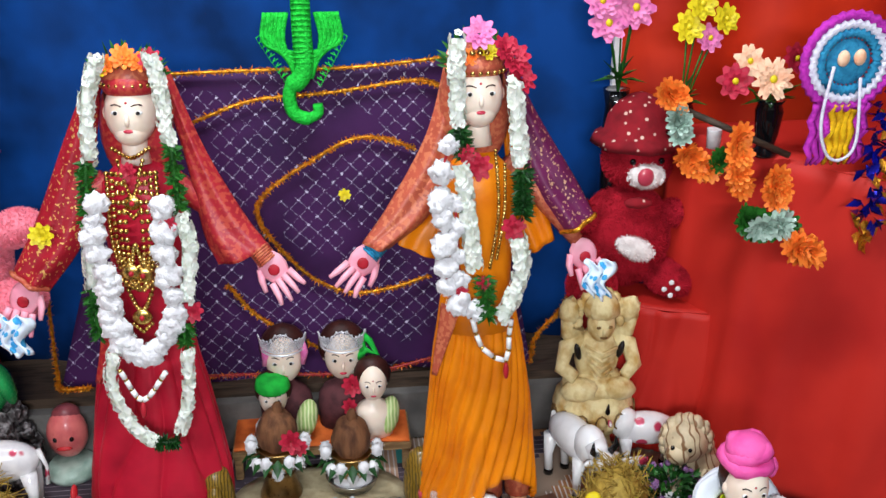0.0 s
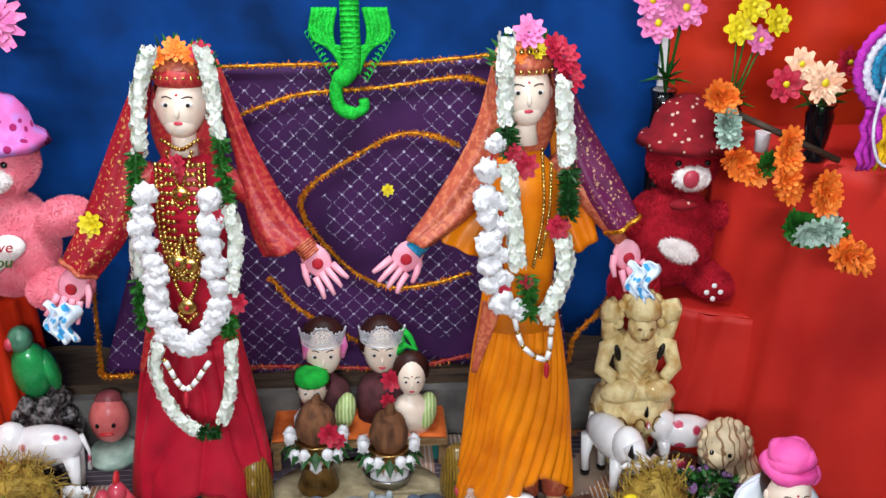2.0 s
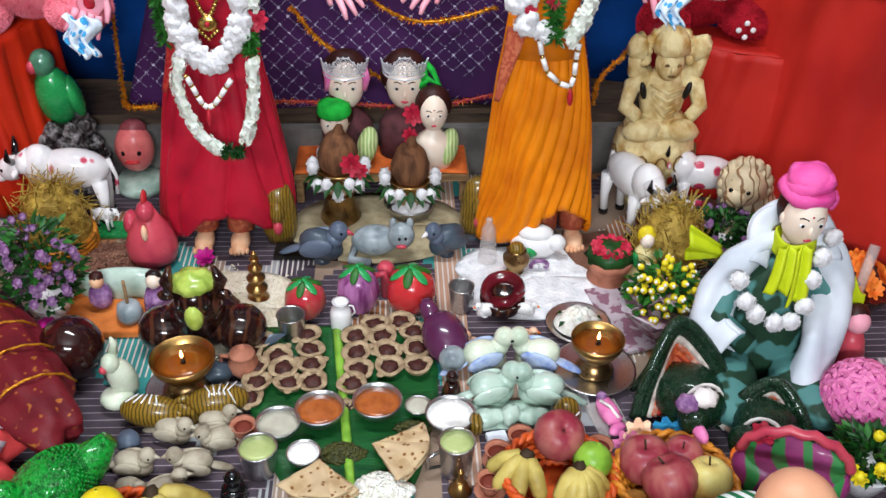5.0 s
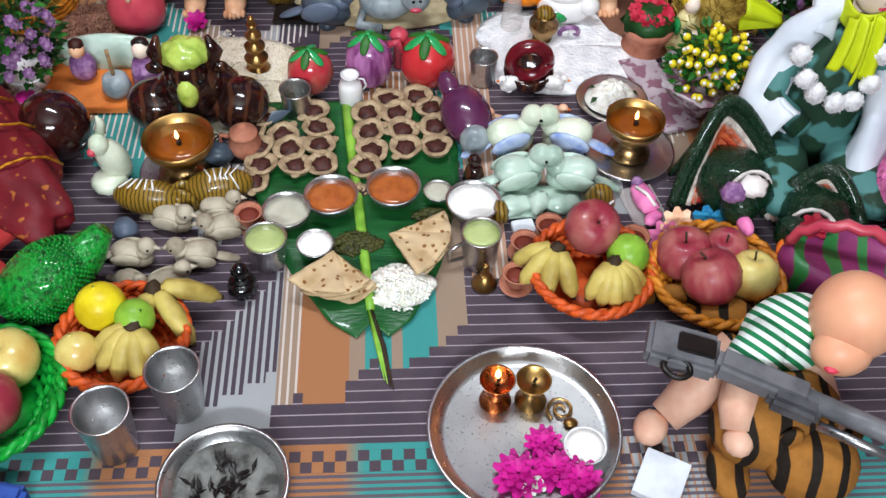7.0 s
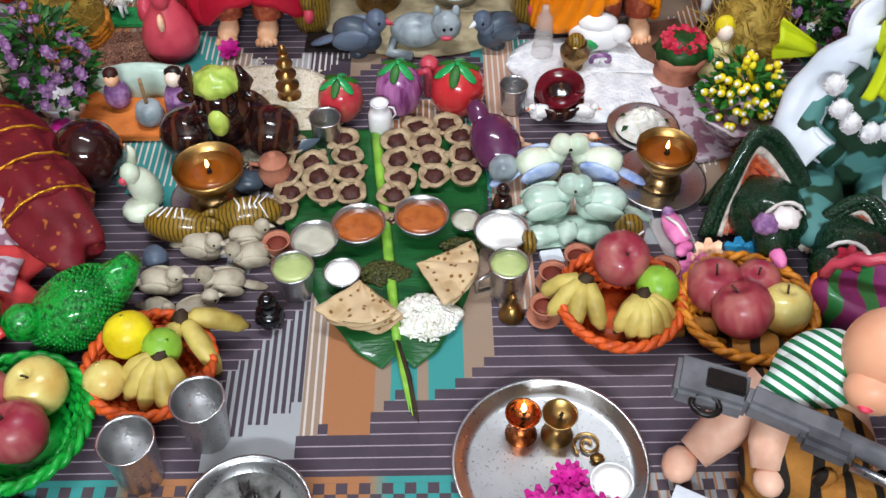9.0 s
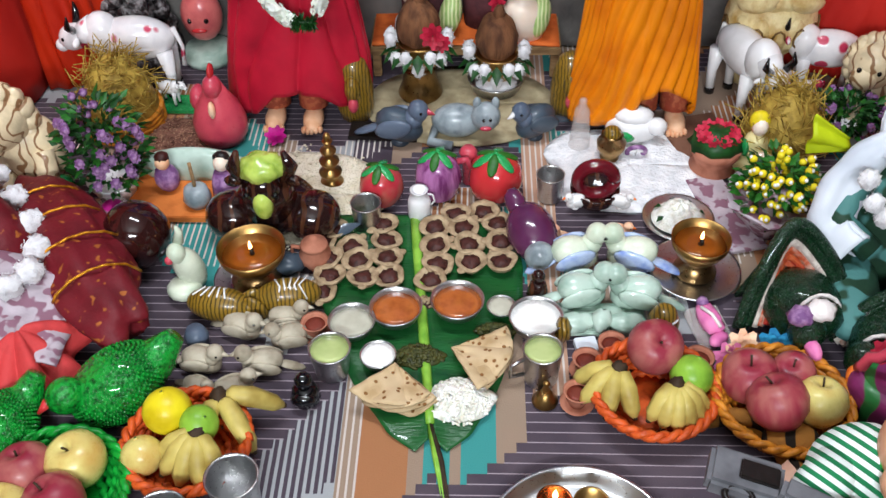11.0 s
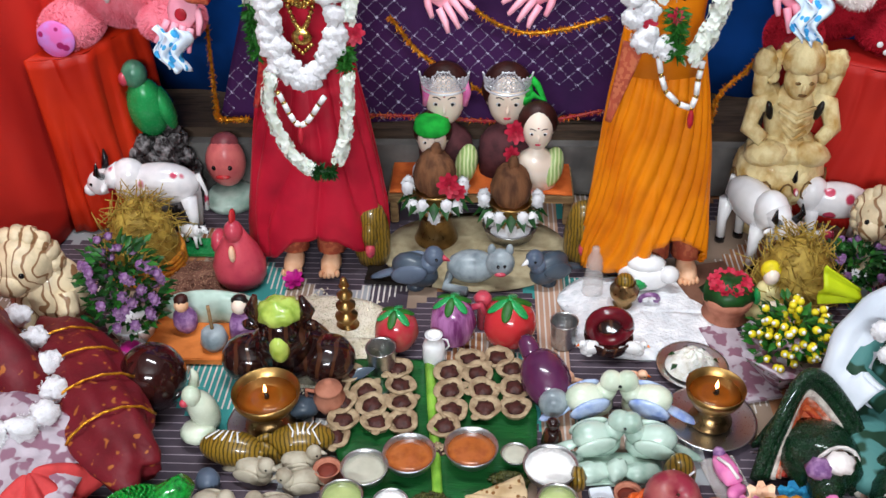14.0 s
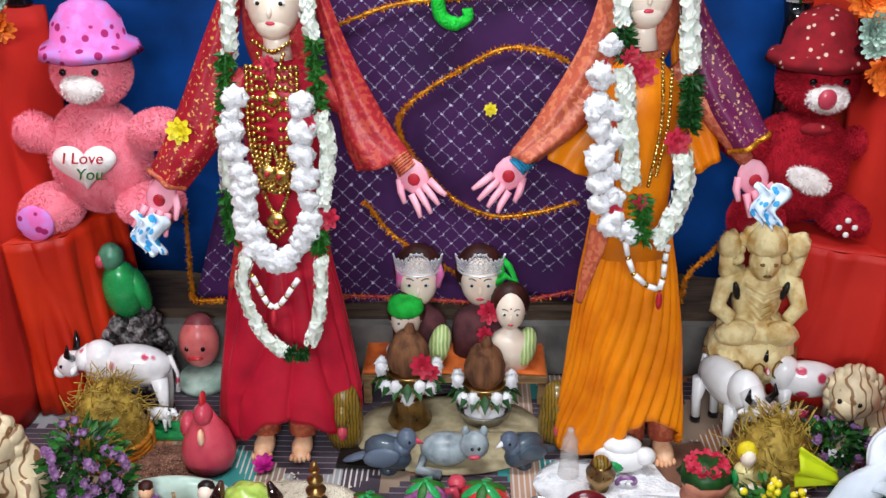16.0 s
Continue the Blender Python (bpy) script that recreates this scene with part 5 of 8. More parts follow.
g = Geo()
g.ell((0, 0, 0.09), (0.085, 0.06, 0.10), M_rock, n=16, rough=0.3)
for i in range(110):
    a, h = rng.uniform(0, 6.28), rng.uniform(0, 1)
    rr = 0.105 * math.sqrt(max(0.05, 1 - h * h * 0.75))
    g.ell((rr * math.cos(a), rr * 0.7 * math.sin(a), 0.015 + h * 0.185), rng.uniform(0.014, 0.03), M_rock, (rng.uniform(0, 90), rng.uniform(0, 90), 0), 6, 0.5, i)
thing("crystal_rock", "dark glittering crystal rock", "rock", (-0.42, 2.48, 0), g)


def bird(g, c, s, body, wing, head=None, turn=0, beak=M_orangefl, up=0.0, tail=True):
    """A perched bird of length s that looks along -x before it is turned."""
    R = Matrix.Rotation(radians(turn), 3, "Z")

    def P(x, y, z):
        return Vector(c) + R @ Vector((x * s, y * s, z * s))

    g.ell(P(0, 0, 0.27), (0.34 * s, 0.21 * s, 0.22 * s), body, (0, -18 - up, turn), 16)
    g.ell(P(-0.27, 0, 0.50 + up * 0.003), (0.145 * s, 0.135 * s, 0.15 * s), head or body, (0, 0, turn), 14)
    g.tube([P(-0.16, 0, 0.32), P(-0.25, 0, 0.45)], [0.15 * s, 0.12 * s], head or body, 12)
    g.tube([P(-0.39, 0, 0.50), P(-0.50, 0, 0.46)], [0.05 * s, 0.008 * s], beak, 8)
    for k in (-1, 1):
        g.ell(P(0.05, k * 0.18, 0.30), (0.27 * s, 0.05 * s, 0.14 * s), wing, (0, 14, turn), 12)
        g.ell(P(-0.33, k * 0.115, 0.53), 0.022 * s, M_blackglass, n=6)
    if tail:
        g.ell(P(0.42, 0, 0.17), (0.26 * s, 0.09 * s, 0.04 * s), wing, (0, 22, turn), 10)
    g.lathe([(0.13 * s, 0), (0.13 * s, 0.02 * s), (0.08 * s, 0.10 * s)], body, c, 12)
    return g


M_parrothead = mat("dull_green_glaze", "4c8468", "3a6450", 0.3, coat=0.4)
M_salmon = mat("salmon_glaze", "d8706c", "c45a5c", 0.3, coat=0.4)
M_salmondark = mat("dark_salmon_glaze", "8c4448", "70343a", 0.35, coat=0.3)
thing("parrot_figurine", "glossy green parrot figurine on the dark rock", "figurine", (-0.413, 2.47, 0.205), Geo().ell((0, 0, 0.085), (0.055, 0.05, 0.085), M_greenglaze, (12, 0, 0), 18).ell((-0.012, -0.015, 0.18), (0.034, 0.034, 0.036), M_parrothead, n=14).ell((-0.035, -0.035, 0.175), (0.014, 0.014, 0.018), M_pinkglaze, n=8).ell((0.05, 0, 0.085), (0.02, 0.035, 0.06), M_greenglaze, (0, -15, 0), 10).ell((-0.05, 0, 0.085), (0.02, 0.035, 0.06), M_greenglaze, (0, 15, 0), 10))
thing("fish_figurine", "salmon-pink glazed fish figurine with a dark back", "figurine", (-0.225, 2.47, 0), Geo().ell((0, 0, 0.12), (0.056, 0.05, 0.068), M_salmon, n=20).ell((0, 0.012, 0.165), (0.04, 0.04, 0.03), M_salmondark, n=14).ell((-0.022, -0.044, 0.125), 0.007, M_blackglass, n=8).ell((0.022, -0.044, 0.125), 0.007, M_blackglass, n=8).ell((0, -0.048, 0.10), (0.022, 0.008, 0.006), M_redtomato, n=8).lathe([(0.07, 0), (0.075, 0.015), (0.06, 0.035)], M_celadon, n=18))
thing("pink_idol", "small pink and cream figurine beside the ledge", "figurine", (1.04, 2.44, 0), Geo().lathe([(0.03, 0), (0.028, 0.05), (0.02, 0.08), (0.024, 0.1), (0.012, 0.115)], M_creamb, n=14).ell((0, 0, 0.135), 0.022, M_pinkglaze, n=12))


def cow(g, c, s, m, turn, headdown=0.0, spots=True):
    R = Matrix.Rotation(radians(turn), 3, "Z")

    def P(x, y, z):
        return Vector(c) + R @ Vector((x * s, y * s, z * s))

    g.ell(P(0, 0, 0.60), (0.42 * s, 0.2 * s, 0.22 * s), m, (0, 0, turn), 20)
    g.ell(P(-0.3, 0, 0.66), (0.2 * s, 0.18 * s, 0.22 * s), m, (0, 0, turn), 16)
    g.tube([P(-0.38, 0, 0.70), P(-0.52, 0, 0.80 - headdown)], [0.15 * s, 0.11 * s], m, 12)
    g.ell(P(-0.60, 0, 0.78 - headdown), (0.16 * s, 0.12 * s, 0.13 * s), m, (0, -25, turn), 14)
    g.ell(P(-0.73, 0, 0.70 - headdown), (0.075 * s, 0.075 * s, 0.065 * s), m, (0, 0, turn), 10)
    g.ell(P(-0.79, 0, 0.69 - headdown), (0.02 * s, 0.045 * s, 0.03 * s), M_blackglass, (0, 0, turn), 8)
    for k in (-1, 1):
        g.tube([P(-0.56, k * 0.08, 0.88 - headdown), P(-0.57, k * 0.17, 0.96 - headdown), P(-0.56, k * 0.15, 1.06 - headdown)], [0.04 * s, 0.035 * s, 0.008 * s], M_blackglass, 8)
        g.ell(P(-0.53, k * 0.17, 0.80 - headdown), (0.035 * s, 0.08 * s, 0.04 * s), m, (0, 0, turn), 8)
        g.ell(P(-0.68, k * 0.095, 0.80 - headdown), (0.02 * s, 0.012 * s, 0.02 * s), M_blackglass, n=6)
        for fx in (-0.28, 0.30):
            g.tube([P(fx, k * 0.11, 0.5), P(fx + 0.02, k * 0.12, 0.25), P(fx, k * 0.12, 0.05)], [0.09 * s, 0.055 * s, 0.05 * s], m, 10)
            g.lathe([(0.06 * s, 0), (0.06 * s, 0.05 * s), (0.045 * s, 0.07 * s)], M_blackglass, P(fx, k * 0.12, 0), 8)
    g.tube([P(0.41, 0, 0.7), P(0.47, 0, 0.5), P(0.45, 0, 0.3)], [0.03 * s, 0.02 * s, 0.03 * s], m, 6)
    return g


thing("cow_figurine", "glazed white cow figurine with pink spots", "figurine", (-0.325, 2.215, 0), cow(Geo(), (0, 0, 0), 0.24, M_cowwhite, 4, 0.14))
thing("cow_figurine", "glazed white cow figurine with black horns", "figurine", (1.145, 2.155, 0), cow(Geo(), (0, 0, 0), 0.225, M_whiteglaze, 112, 0.2))
thing("cow_figurine", "glazed white cow figurine with pink spots beside its calf", "figurine", (1.365, 2.22, 0), cow(Geo(), (0, 0, 0), 0.20, M_cowwhite, -8, 0.05))
thing("calf_figurine", "small glazed calf figurine on a green base", "figurine", (1.32, 2.14, 0), cow(Geo().box((0, 0, 0.004), (0.14, 0.06, 0.008), M_greenglaze), (0, 0, 0.008), 0.075, M_cowwhite, 20))
thing("calf_figurine", "small glazed calf figurine on a green base", "figurine", (-0.24, 2.13, 0), cow(Geo().box((0, 0, 0.004), (0.16, 0.07, 0.008), M_greenglaze), (0, 0, 0.008), 0.07, M_whiteglaze, 160))


def haystack(label, x, y, r, h, basket):
    ob = thing("haystack", label, "haystack", (x, y, 0))
    part("heap", Geo().lathe([(r * 0.9, 0.0), (r, h * 0.25), (r * 0.85, h * 0.6), (r * 0.5, h * 0.9), (r * 0.1, h)], M_straw, n=26, warp=lambda a, t: 1 + 0.08 * noise.noise(Vector((math.cos(a) * 2, math.sin(a) * 2, t * 3 + x)))), ob)
    s = Geo()
    for _ in range(420):
        a, t = rng.uniform(0, 6.28), rng.uniform(0, 1) ** 0.8
        rr = r * math.cos(t * 1.45)
        c = Vector((rr * math.cos(a), rr * math.sin(a), h * (0.2 + 0.8 * t)))
        d = Vector((-math.sin(a) * rng.uniform(-1, 1), math.cos(a) * rng.uniform(-1, 1), rng.uniform(-0.5, 0.6))).normalized() * rng.uniform(0.03, 0.07)
        o = Vector((math.cos(a), math.sin(a), 0.5)) * 0.004
        s.tube([c + o, c + d * 0.5 + o * 2.2, c + d + o], 0.0013, M_straw, 3)
    tagged(part("straw", s, ob), kind="stuff")
    if basket:
        for k in range(4):
            part("basket_ring", Geo().tube([((r + 0.006) * math.cos(i * 0.2618), (r + 0.006) * math.sin(i * 0.2618), 0.008 + 0.011 * k + 0.002 * (i % 2)) for i in range(25)], 0.0062, M_basketamber, 6), ob)


haystack("golden straw heap with a twisted band in a basket", -0.32, 2.02, 0.085, 0.17, True)
haystack("loose heap of golden straw", 1.18, 1.88, 0.085, 0.155, False)


def lionlike(name, label, x, y, s, turn):
    g = Geo()
    R = Matrix.Rotation(radians(turn), 3, "Z")

    def P(a, b, c):
        return R @ Vector((a * s, b * s, c * s))

    g.ell(P(0, 0, 0.36), (0.34 * s, 0.26 * s, 0.36 * s), M_creamb, (0, 10, turn), 22, 0.06)
    g.ell(P(-0.12, -0.10, 0.74), (0.27 * s, 0.24 * s, 0.25 * s), M_creamb, (0, 0, turn), 20, 0.06)
    g.ell(P(-0.2, -0.26, 0.66), (0.15 * s, 0.13 * s, 0.13 * s), M_creamb, (0, 0, turn), 14)
    for k in (-1, 1):
        g.tube([P(k * 0.17, -0.15, 0.45), P(k * 0.19, -0.27, 0.22), P(k * 0.18, -0.33, 0.04)], [0.11 * s, 0.09 * s, 0.085 * s], M_creamb, 10)
        g.ell(P(k * 0.18 - 0.1, -0.06, 0.93), (0.07 * s, 0.05 * s, 0.08 * s), M_creamb, n=10)
        g.ell(P(k * 0.1 - 0.17, -0.32, 0.76), 0.028 * s, M_blackglass, n=8)
    for i in range(16):
        a = i * 0.3927
        g.ell(P(-0.11 + 0.25 * math.cos(a), -0.04, 0.70 + 0.27 * math.sin(a)), (0.09 * s, 0.12 * s, 0.09 * s), M_creamb, (0, 0, turn), 8)
    thing(name, label, "figurine", (x, y, 0), g)


lionlike("lion_figurine", "cream lion figurine with brown painted swirls", -0.41, 1.71, 0.235, 10)
lionlike("tiger_figurine", "cream and brown striped seated figurine", 1.43, 2.04, 0.21, -20)

thing("hen_figurine", "glazed pink-red hen figurine", "figurine", (-0.07, 1.945, 0), Geo().lathe([(0.048, 0), (0.06, 0.02), (0.062, 0.05), (0.05, 0.085), (0.03, 0.115), (0.02, 0.135)], M_pinkglaze, n=22, squash=0.9).ell((0, -0.01, 0.135), (0.022, 0.026, 0.026), M_pinkglaze, n=12).ell((0, -0.045, 0.10), (0.008, 0.012, 0.02), M_peach, n=8).ell((0.0, 0.0, 0.165), (0.007, 0.02, 0.018), M_redtomato, n=8).ell((-0.045, 0.02, 0.09), (0.02, 0.03, 0.03), M_pinkglaze, n=10))
for x, y in ((0.225, 2.075), (0.735, 2.10)):
    thing("goose_figurine", "gold-brown striped goose figurine", "figurine", (x, y, 0), Geo().lathe([(0.036, 0), (0.045, 0.03), (0.046, 0.07), (0.04, 0.11), (0.03, 0.14), (0.012, 0.152)], M_ochre, n=20, squash=0.85).ell((0.0, -0.042, 0.055), (0.013, 0.016, 0.02), M_pinkglaze, n=10).ell((0, -0.035, 0.09), (0.02, 0.02, 0.03), M_ochre, n=10))
thing("pigeon_figurine", "dark grey pigeon figurine with a light head", "figurine", (0.34, 1.93, 0), bird(Geo(), (0, 0, 0), 0.165, M_pigeon, M_pigeonlight, M_pigeonlight, 172, M_pinkglaze))
thing("pigeon_figurine", "dark grey pigeon figurine beside the straw goose", "figurine", (0.648, 1.96, 0), bird(Geo(), (0, 0, 0), 0.15, M_pigeon, M_pigeon, M_pigeonlight, 30, M_whiteglaze))
thing("cat_figurine", "light grey glazed cat figurine lying down", "figurine", (0.50, 1.96, 0), Geo().ell((-0.03, 0.01, 0.035), (0.06, 0.04, 0.036), M_greyglaze, n=16).ell((0.035, -0.015, 0.062), (0.034, 0.03, 0.032), M_greyglaze, n=14).ell((0.015, -0.01, 0.09), (0.01, 0.008, 0.016), M_greyglaze, n=8).ell((0.056, -0.01, 0.09), (0.01, 0.008, 0.016), M_greyglaze, n=8).ell((0.035, -0.045, 0.05), (0.014, 0.006, 0.005), M_pinkglaze, n=8).ell((0.03, -0.045, 0.07), 0.004, M_blackglass, n=6).ell((0.045, -0.043, 0.07), 0.004, M_blackglass, n=6).tube([(-0.08, 0, 0.02), (-0.09, -0.04, 0.012), (-0.04, -0.055, 0.012)], 0.011, M_greyglaze, 8))
# ---- vases, garlands and crafts above ----
SPOT = carry((1.6, 2.1, 0.9), (1.392, 1.96, 0.83), 0.81)


def vase(label, x, y, z, h=0.13):
    return thing("black_vase", label, "vase", (x, y, z), Geo().lathe([(0.03, 0), (0.034, 0.01), (0.022, 0.025), (0.03, h * 0.4), (0.036, h * 0.8), (0.03, h * 0.92), (0.038, h), (0.03, h - 0.003)], M_blackglass, n=24))


def bouquet(label, c, spec, seed=1):
    ob = thing("flower_bouquet", label, "bouquet", c)
    r = random.Random(seed)
    for dx, dy, dz, rad, m, n in spec:
        part("stem", Geo().tube([(0, 0, -0.04), (dx * 0.5, dy * 0.5, dz * 0.5), (dx, dy + 0.01, dz)], 0.0028, M_leaf, 5), ob)
        b = part("flower", Geo().bloom((0, 0, 0), rad, m, (dx * 3, -1, 0.35), n, 3, 0.55, r, M_yellowfl).bloom((0, -rad * 0.2, 0), rad * 0.7, m, (dx * 2, -1, 0.2), n, 2, 0.7, r), ob)
        b.location = (dx, dy, dz)
    lf = Geo()
    for i in range(14):
        a = r.uniform(0, 6.28)
        lf.leaf((0, 0, 0), (math.cos(a), -0.5 + 0.5 * math.sin(a), r.uniform(-0.1, 0.9)), r.uniform(0.05, 0.09), 0.024, M_leaf)
    part("leaves", lf, ob)
    return ob


vase("glossy black vase on the red cloth", 1.66, 2.16, 0.853, 0.15)
bouquet("peach and red cloth flowers in a black vase", (1.66, 2.16, 1.0), [(-0.02, -0.03, 0.06, 0.055, M_peach, 13), (-0.11, -0.02, 0.055, 0.045, M_redflower, 8), (-0.07, 0.0, 0.10, 0.042, M_peach, 9), (0.06, 0.02, 0.10, 0.04, M_redflower, 8)], 2)
vase("black vase with yellow flowers", 1.50, 2.36, 0.853, 0.10)
bouquet("yellow and pink cloth flowers in a black vase", (1.50, 2.36, 0.95), [(0.0, 0, 0.20, 0.045, M_yellowfl, 8), (0.06, 0, 0.17, 0.04, M_pinkflower, 8), (0.10, 0.0, 0.22, 0.042, M_yellowfl, 8), (0.03, 0, 0.26, 0.045, M_yellowfl, 8)], 3)
vase("slim black vase behind the red bear", 1.36, 2.50, 0.345, 0.61)
bouquet("bunch of pink cloth roses", (1.355, 2.47, 0.99), [(-0.05, -0.03, 0.16, 0.055, M_pinkflower, 8), (0.02, -0.03, 0.20, 0.06, M_pinkflower, 8), (-0.07, -0.03, 0.22, 0.05, M_pinkflower, 8), (0.04, -0.02, 0.26, 0.05, M_pinkflower, 8), (-0.02, -0.04, 0.27, 0.05, M_pinkflower, 8)], 4)
vase("black vase on the red stand", -0.63, 2.46, 0.953, 0.10)
bouquet("large pink cloth blossom in a black vase", (-0.61, 2.44, 1.05), [(0.20, -0.05, 0.12, 0.085, M_pinkflower, 14), (0.10, -0.03, 0.16, 0.07, M_peach, 12), (0.02, 0.0, 0.12, 0.06, M_pinkflower, 10)], 5)
thing("candle_cup", "small white cup on the red cloth", "cup", (1.555, 2.24, 0.853), Geo().lathe([(0.018, 0), (0.02, 0.05), (0.021, 0.052), (0.017, 0.05)], M_plasticwhite, n=18))
thing("flute", "dark brown wooden flute tied across the stand", "flute", geo=Geo().tube([(1.43, 2.14, 0.985), (1.55, 2.12, 0.935), (1.70, 2.10, 0.87)], 0.0085, M_darkwood, 12))


def marigolds(label, runs):
    ob = thing("marigold_garland", label, "garland")
    for pts, y, m, r, k in runs:
        ln = spline(xz(pts, y), k * 3)
        for p in ln:
            b = part("leaf_tuft" if m is M_leaf or m is M_celadon else "marigold", Geo().bloom((0, 0, 0), r * rng.uniform(0.95, 1.25), m, (rng.uniform(-0.9, 0.9), -1, rng.uniform(-0.8, 0.8)), 10, 4, 0.9, rng), ob)
            b.location = p
    return ob


yy = 2.06
marigolds("orange cloth marigold garland with green leaves", [
    ([(1.375, 1.035), (1.40, 1.02)], yy + 0.07, M_orangefl, 0.036, 2), ([(1.405, 0.985), (1.42, 0.925)], yy + 0.06, M_celadon, 0.03, 3),
    ([(1.425, 0.89), (1.46, 0.85), (1.50, 0.84)], yy + 0.04, M_orangefl, 0.034, 4), ([(1.51, 0.86), (1.525, 0.88)], yy + 0.03, M_leaf, 0.03, 2),
    ([(1.545, 0.945), (1.55, 0.87), (1.565, 0.80)], yy, M_orangefl, 0.033, 5), ([(1.54, 0.763), (1.586, 0.739), (1.643, 0.739)], 1.955, M_leaf, 0.038, 4),
    ([(1.567, 0.748), (1.624, 0.753)], 1.93, M_celadon, 0.034, 2), ([(1.605, 0.865), (1.615, 0.806)], 1.96, M_orangefl, 0.032, 3), ([(1.655, 0.70), (1.70, 0.68)], 1.91, M_orangefl, 0.04, 2)])
marigolds("orange and green cloth flower garland on the red stand", [([(-0.66, 1.09), (-0.64, 1.0), (-0.62, 0.93)], 2.3, M_orangefl, 0.035, 4), ([(-0.60, 1.05), (-0.585, 1.0)], 2.28, M_celadon, 0.03, 2)])
ring = thing("yarn_ring", "round crochet wall hanging in magenta, white and blue yarn", "wall hanging", (1.76, 2.0, 1.13))
for k, m in ((0.105, M_yarnmagenta), (0.085, M_yarnwhite), (0.065, M_yarnblue)):
    part("yarn_row", Geo().tube([((k + 0.006 * (i % 2)) * math.cos(i * 0.0982), -0.004 * (i % 2), (k + 0.006 * (i % 2)) * math.sin(i * 0.0982)) for i in range(65)], 0.0115, m, 8), ring)
part("shell_centre", Geo().ell((0, 0, 0), (0.055, 0.012, 0.055), M_yarnblue, n=18).ell((-0.02, -0.015, 0.01), (0.016, 0.01, 0.02), M_peach, n=8).ell((0.02, -0.015, 0.012), (0.016, 0.01, 0.02), M_peach, n=8), ring)
for i in range(9):
    m = M_yarnyellow if 2 < i < 7 else M_yarnmagenta
    x = (i - 4) * 0.016
    pts = [(x + 0.006 * math.sin(k * 2.2 + i), -0.006 * math.cos(k * 2.2), -0.10 - k * 0.022) for k in range(8)]
    part("plaited_strand", Geo().tube(pts, [0.0095] * 6 + [0.007, 0.004], m, 7), ring)
part("hanging_cord", Geo().tube(spline([(-0.06, -0.05, 0.0), (-0.07, -0.05, -0.13), (-0.045, -0.05, -0.21), (-0.005, -0.05, -0.225), (0.025, -0.05, -0.18), (0.015, -0.04, -0.03)], 30), 0.004, M_yarnwhite, 6), ring, "loop of thin white cord")
g = Geo()
for i in range(240):
    c = (1.86 + rng.uniform(-0.045, 0.08), 1.94 + rng.uniform(-0.04, 0.03), rng.uniform(0.70, 1.06))
    g.leaf(c, (rng.uniform(-1, 1), rng.uniform(-1, 0.3), rng.uniform(-1, 1)), 0.045, 0.022, M_bluefoil if c[2] > 0.76 and i % 5 else M_tinsel, (rng.uniform(-1, 1), rng.uniform(-1, 1), 1))
thing("foil_streamer", "crumpled blue and gold foil streamer", "streamer", geo=g)

SPOT = carry((0.485, 2.2, 1.0), (0.487, 2.25, 0.835), 0.885)
cg = thing("crochet_hanging", "bright green crochet cobra-shaped hanging", "hanging", (0.485, 2.20, 1.0))
part("spine", Geo().tube(spline([(0, 0, 0.34), (0, -0.004, 0.24), (0, -0.006, 0.12), (-0.035, -0.004, 0.075), (-0.032, 0, 0.02), (0.0, 0, 0.0), (0.03, 0, 0.012), (0.03, 0, 0.035)], 34), [0.024] * 14 + [0.017] * 12 + [0.013] * 9, M_crochetgreen, 10), cg)
for s in (-1, 1):
    for k in range(6):
        part("yarn_row", Geo().tube(spline([(s * (0.035 + 0.010 * k), 0, 0.26 - 0.0 * k), (s * (0.045 + 0.009 * k), 0, 0.19), (s * 0.018, 0, 0.10 + 0.012 * k)], 14), 0.0065, M_crochetgreen, 7), cg)
    fr = Geo()
    for i in range(10):
        c = Vector((s * (0.095 - 0.007 * i), 0, 0.21 - 0.012 * i))
        fr.tube([c, c + Vector((s * 0.014, -0.004, -0.008)), c + Vector((s * 0.008, -0.004, -0.022)), c + Vector((0, 0, -0.01))], 0.0016, M_crochetgreen, 4)
    part("loop_fringe", fr, cg)
for k in range(26):
    a = k * 0.0128
    if a < 0.3:
        part("knot", Geo().tube([(-0.022, -0.018, 0.04 + a), (0, -0.029, 0.043 + a), (0.022, -0.018, 0.04 + a)], 0.0036, M_crochetgreen, 5), cg) if a > 0.1 else None
SPOT = carry((-0.07, 2.66, 1.33), (0.051, 2.41, 1.082), 0.79)
thing("grass_blade", "single pale grass blade stuck to the curtain", "grass", geo=Geo().leaf((-0.07, 2.66, 1.33), (0.5, 0, 1), 0.13, 0.014, M_rib, (0, -1, 0)))

# ---- floor, middle rows ----
SPOT = on_floor


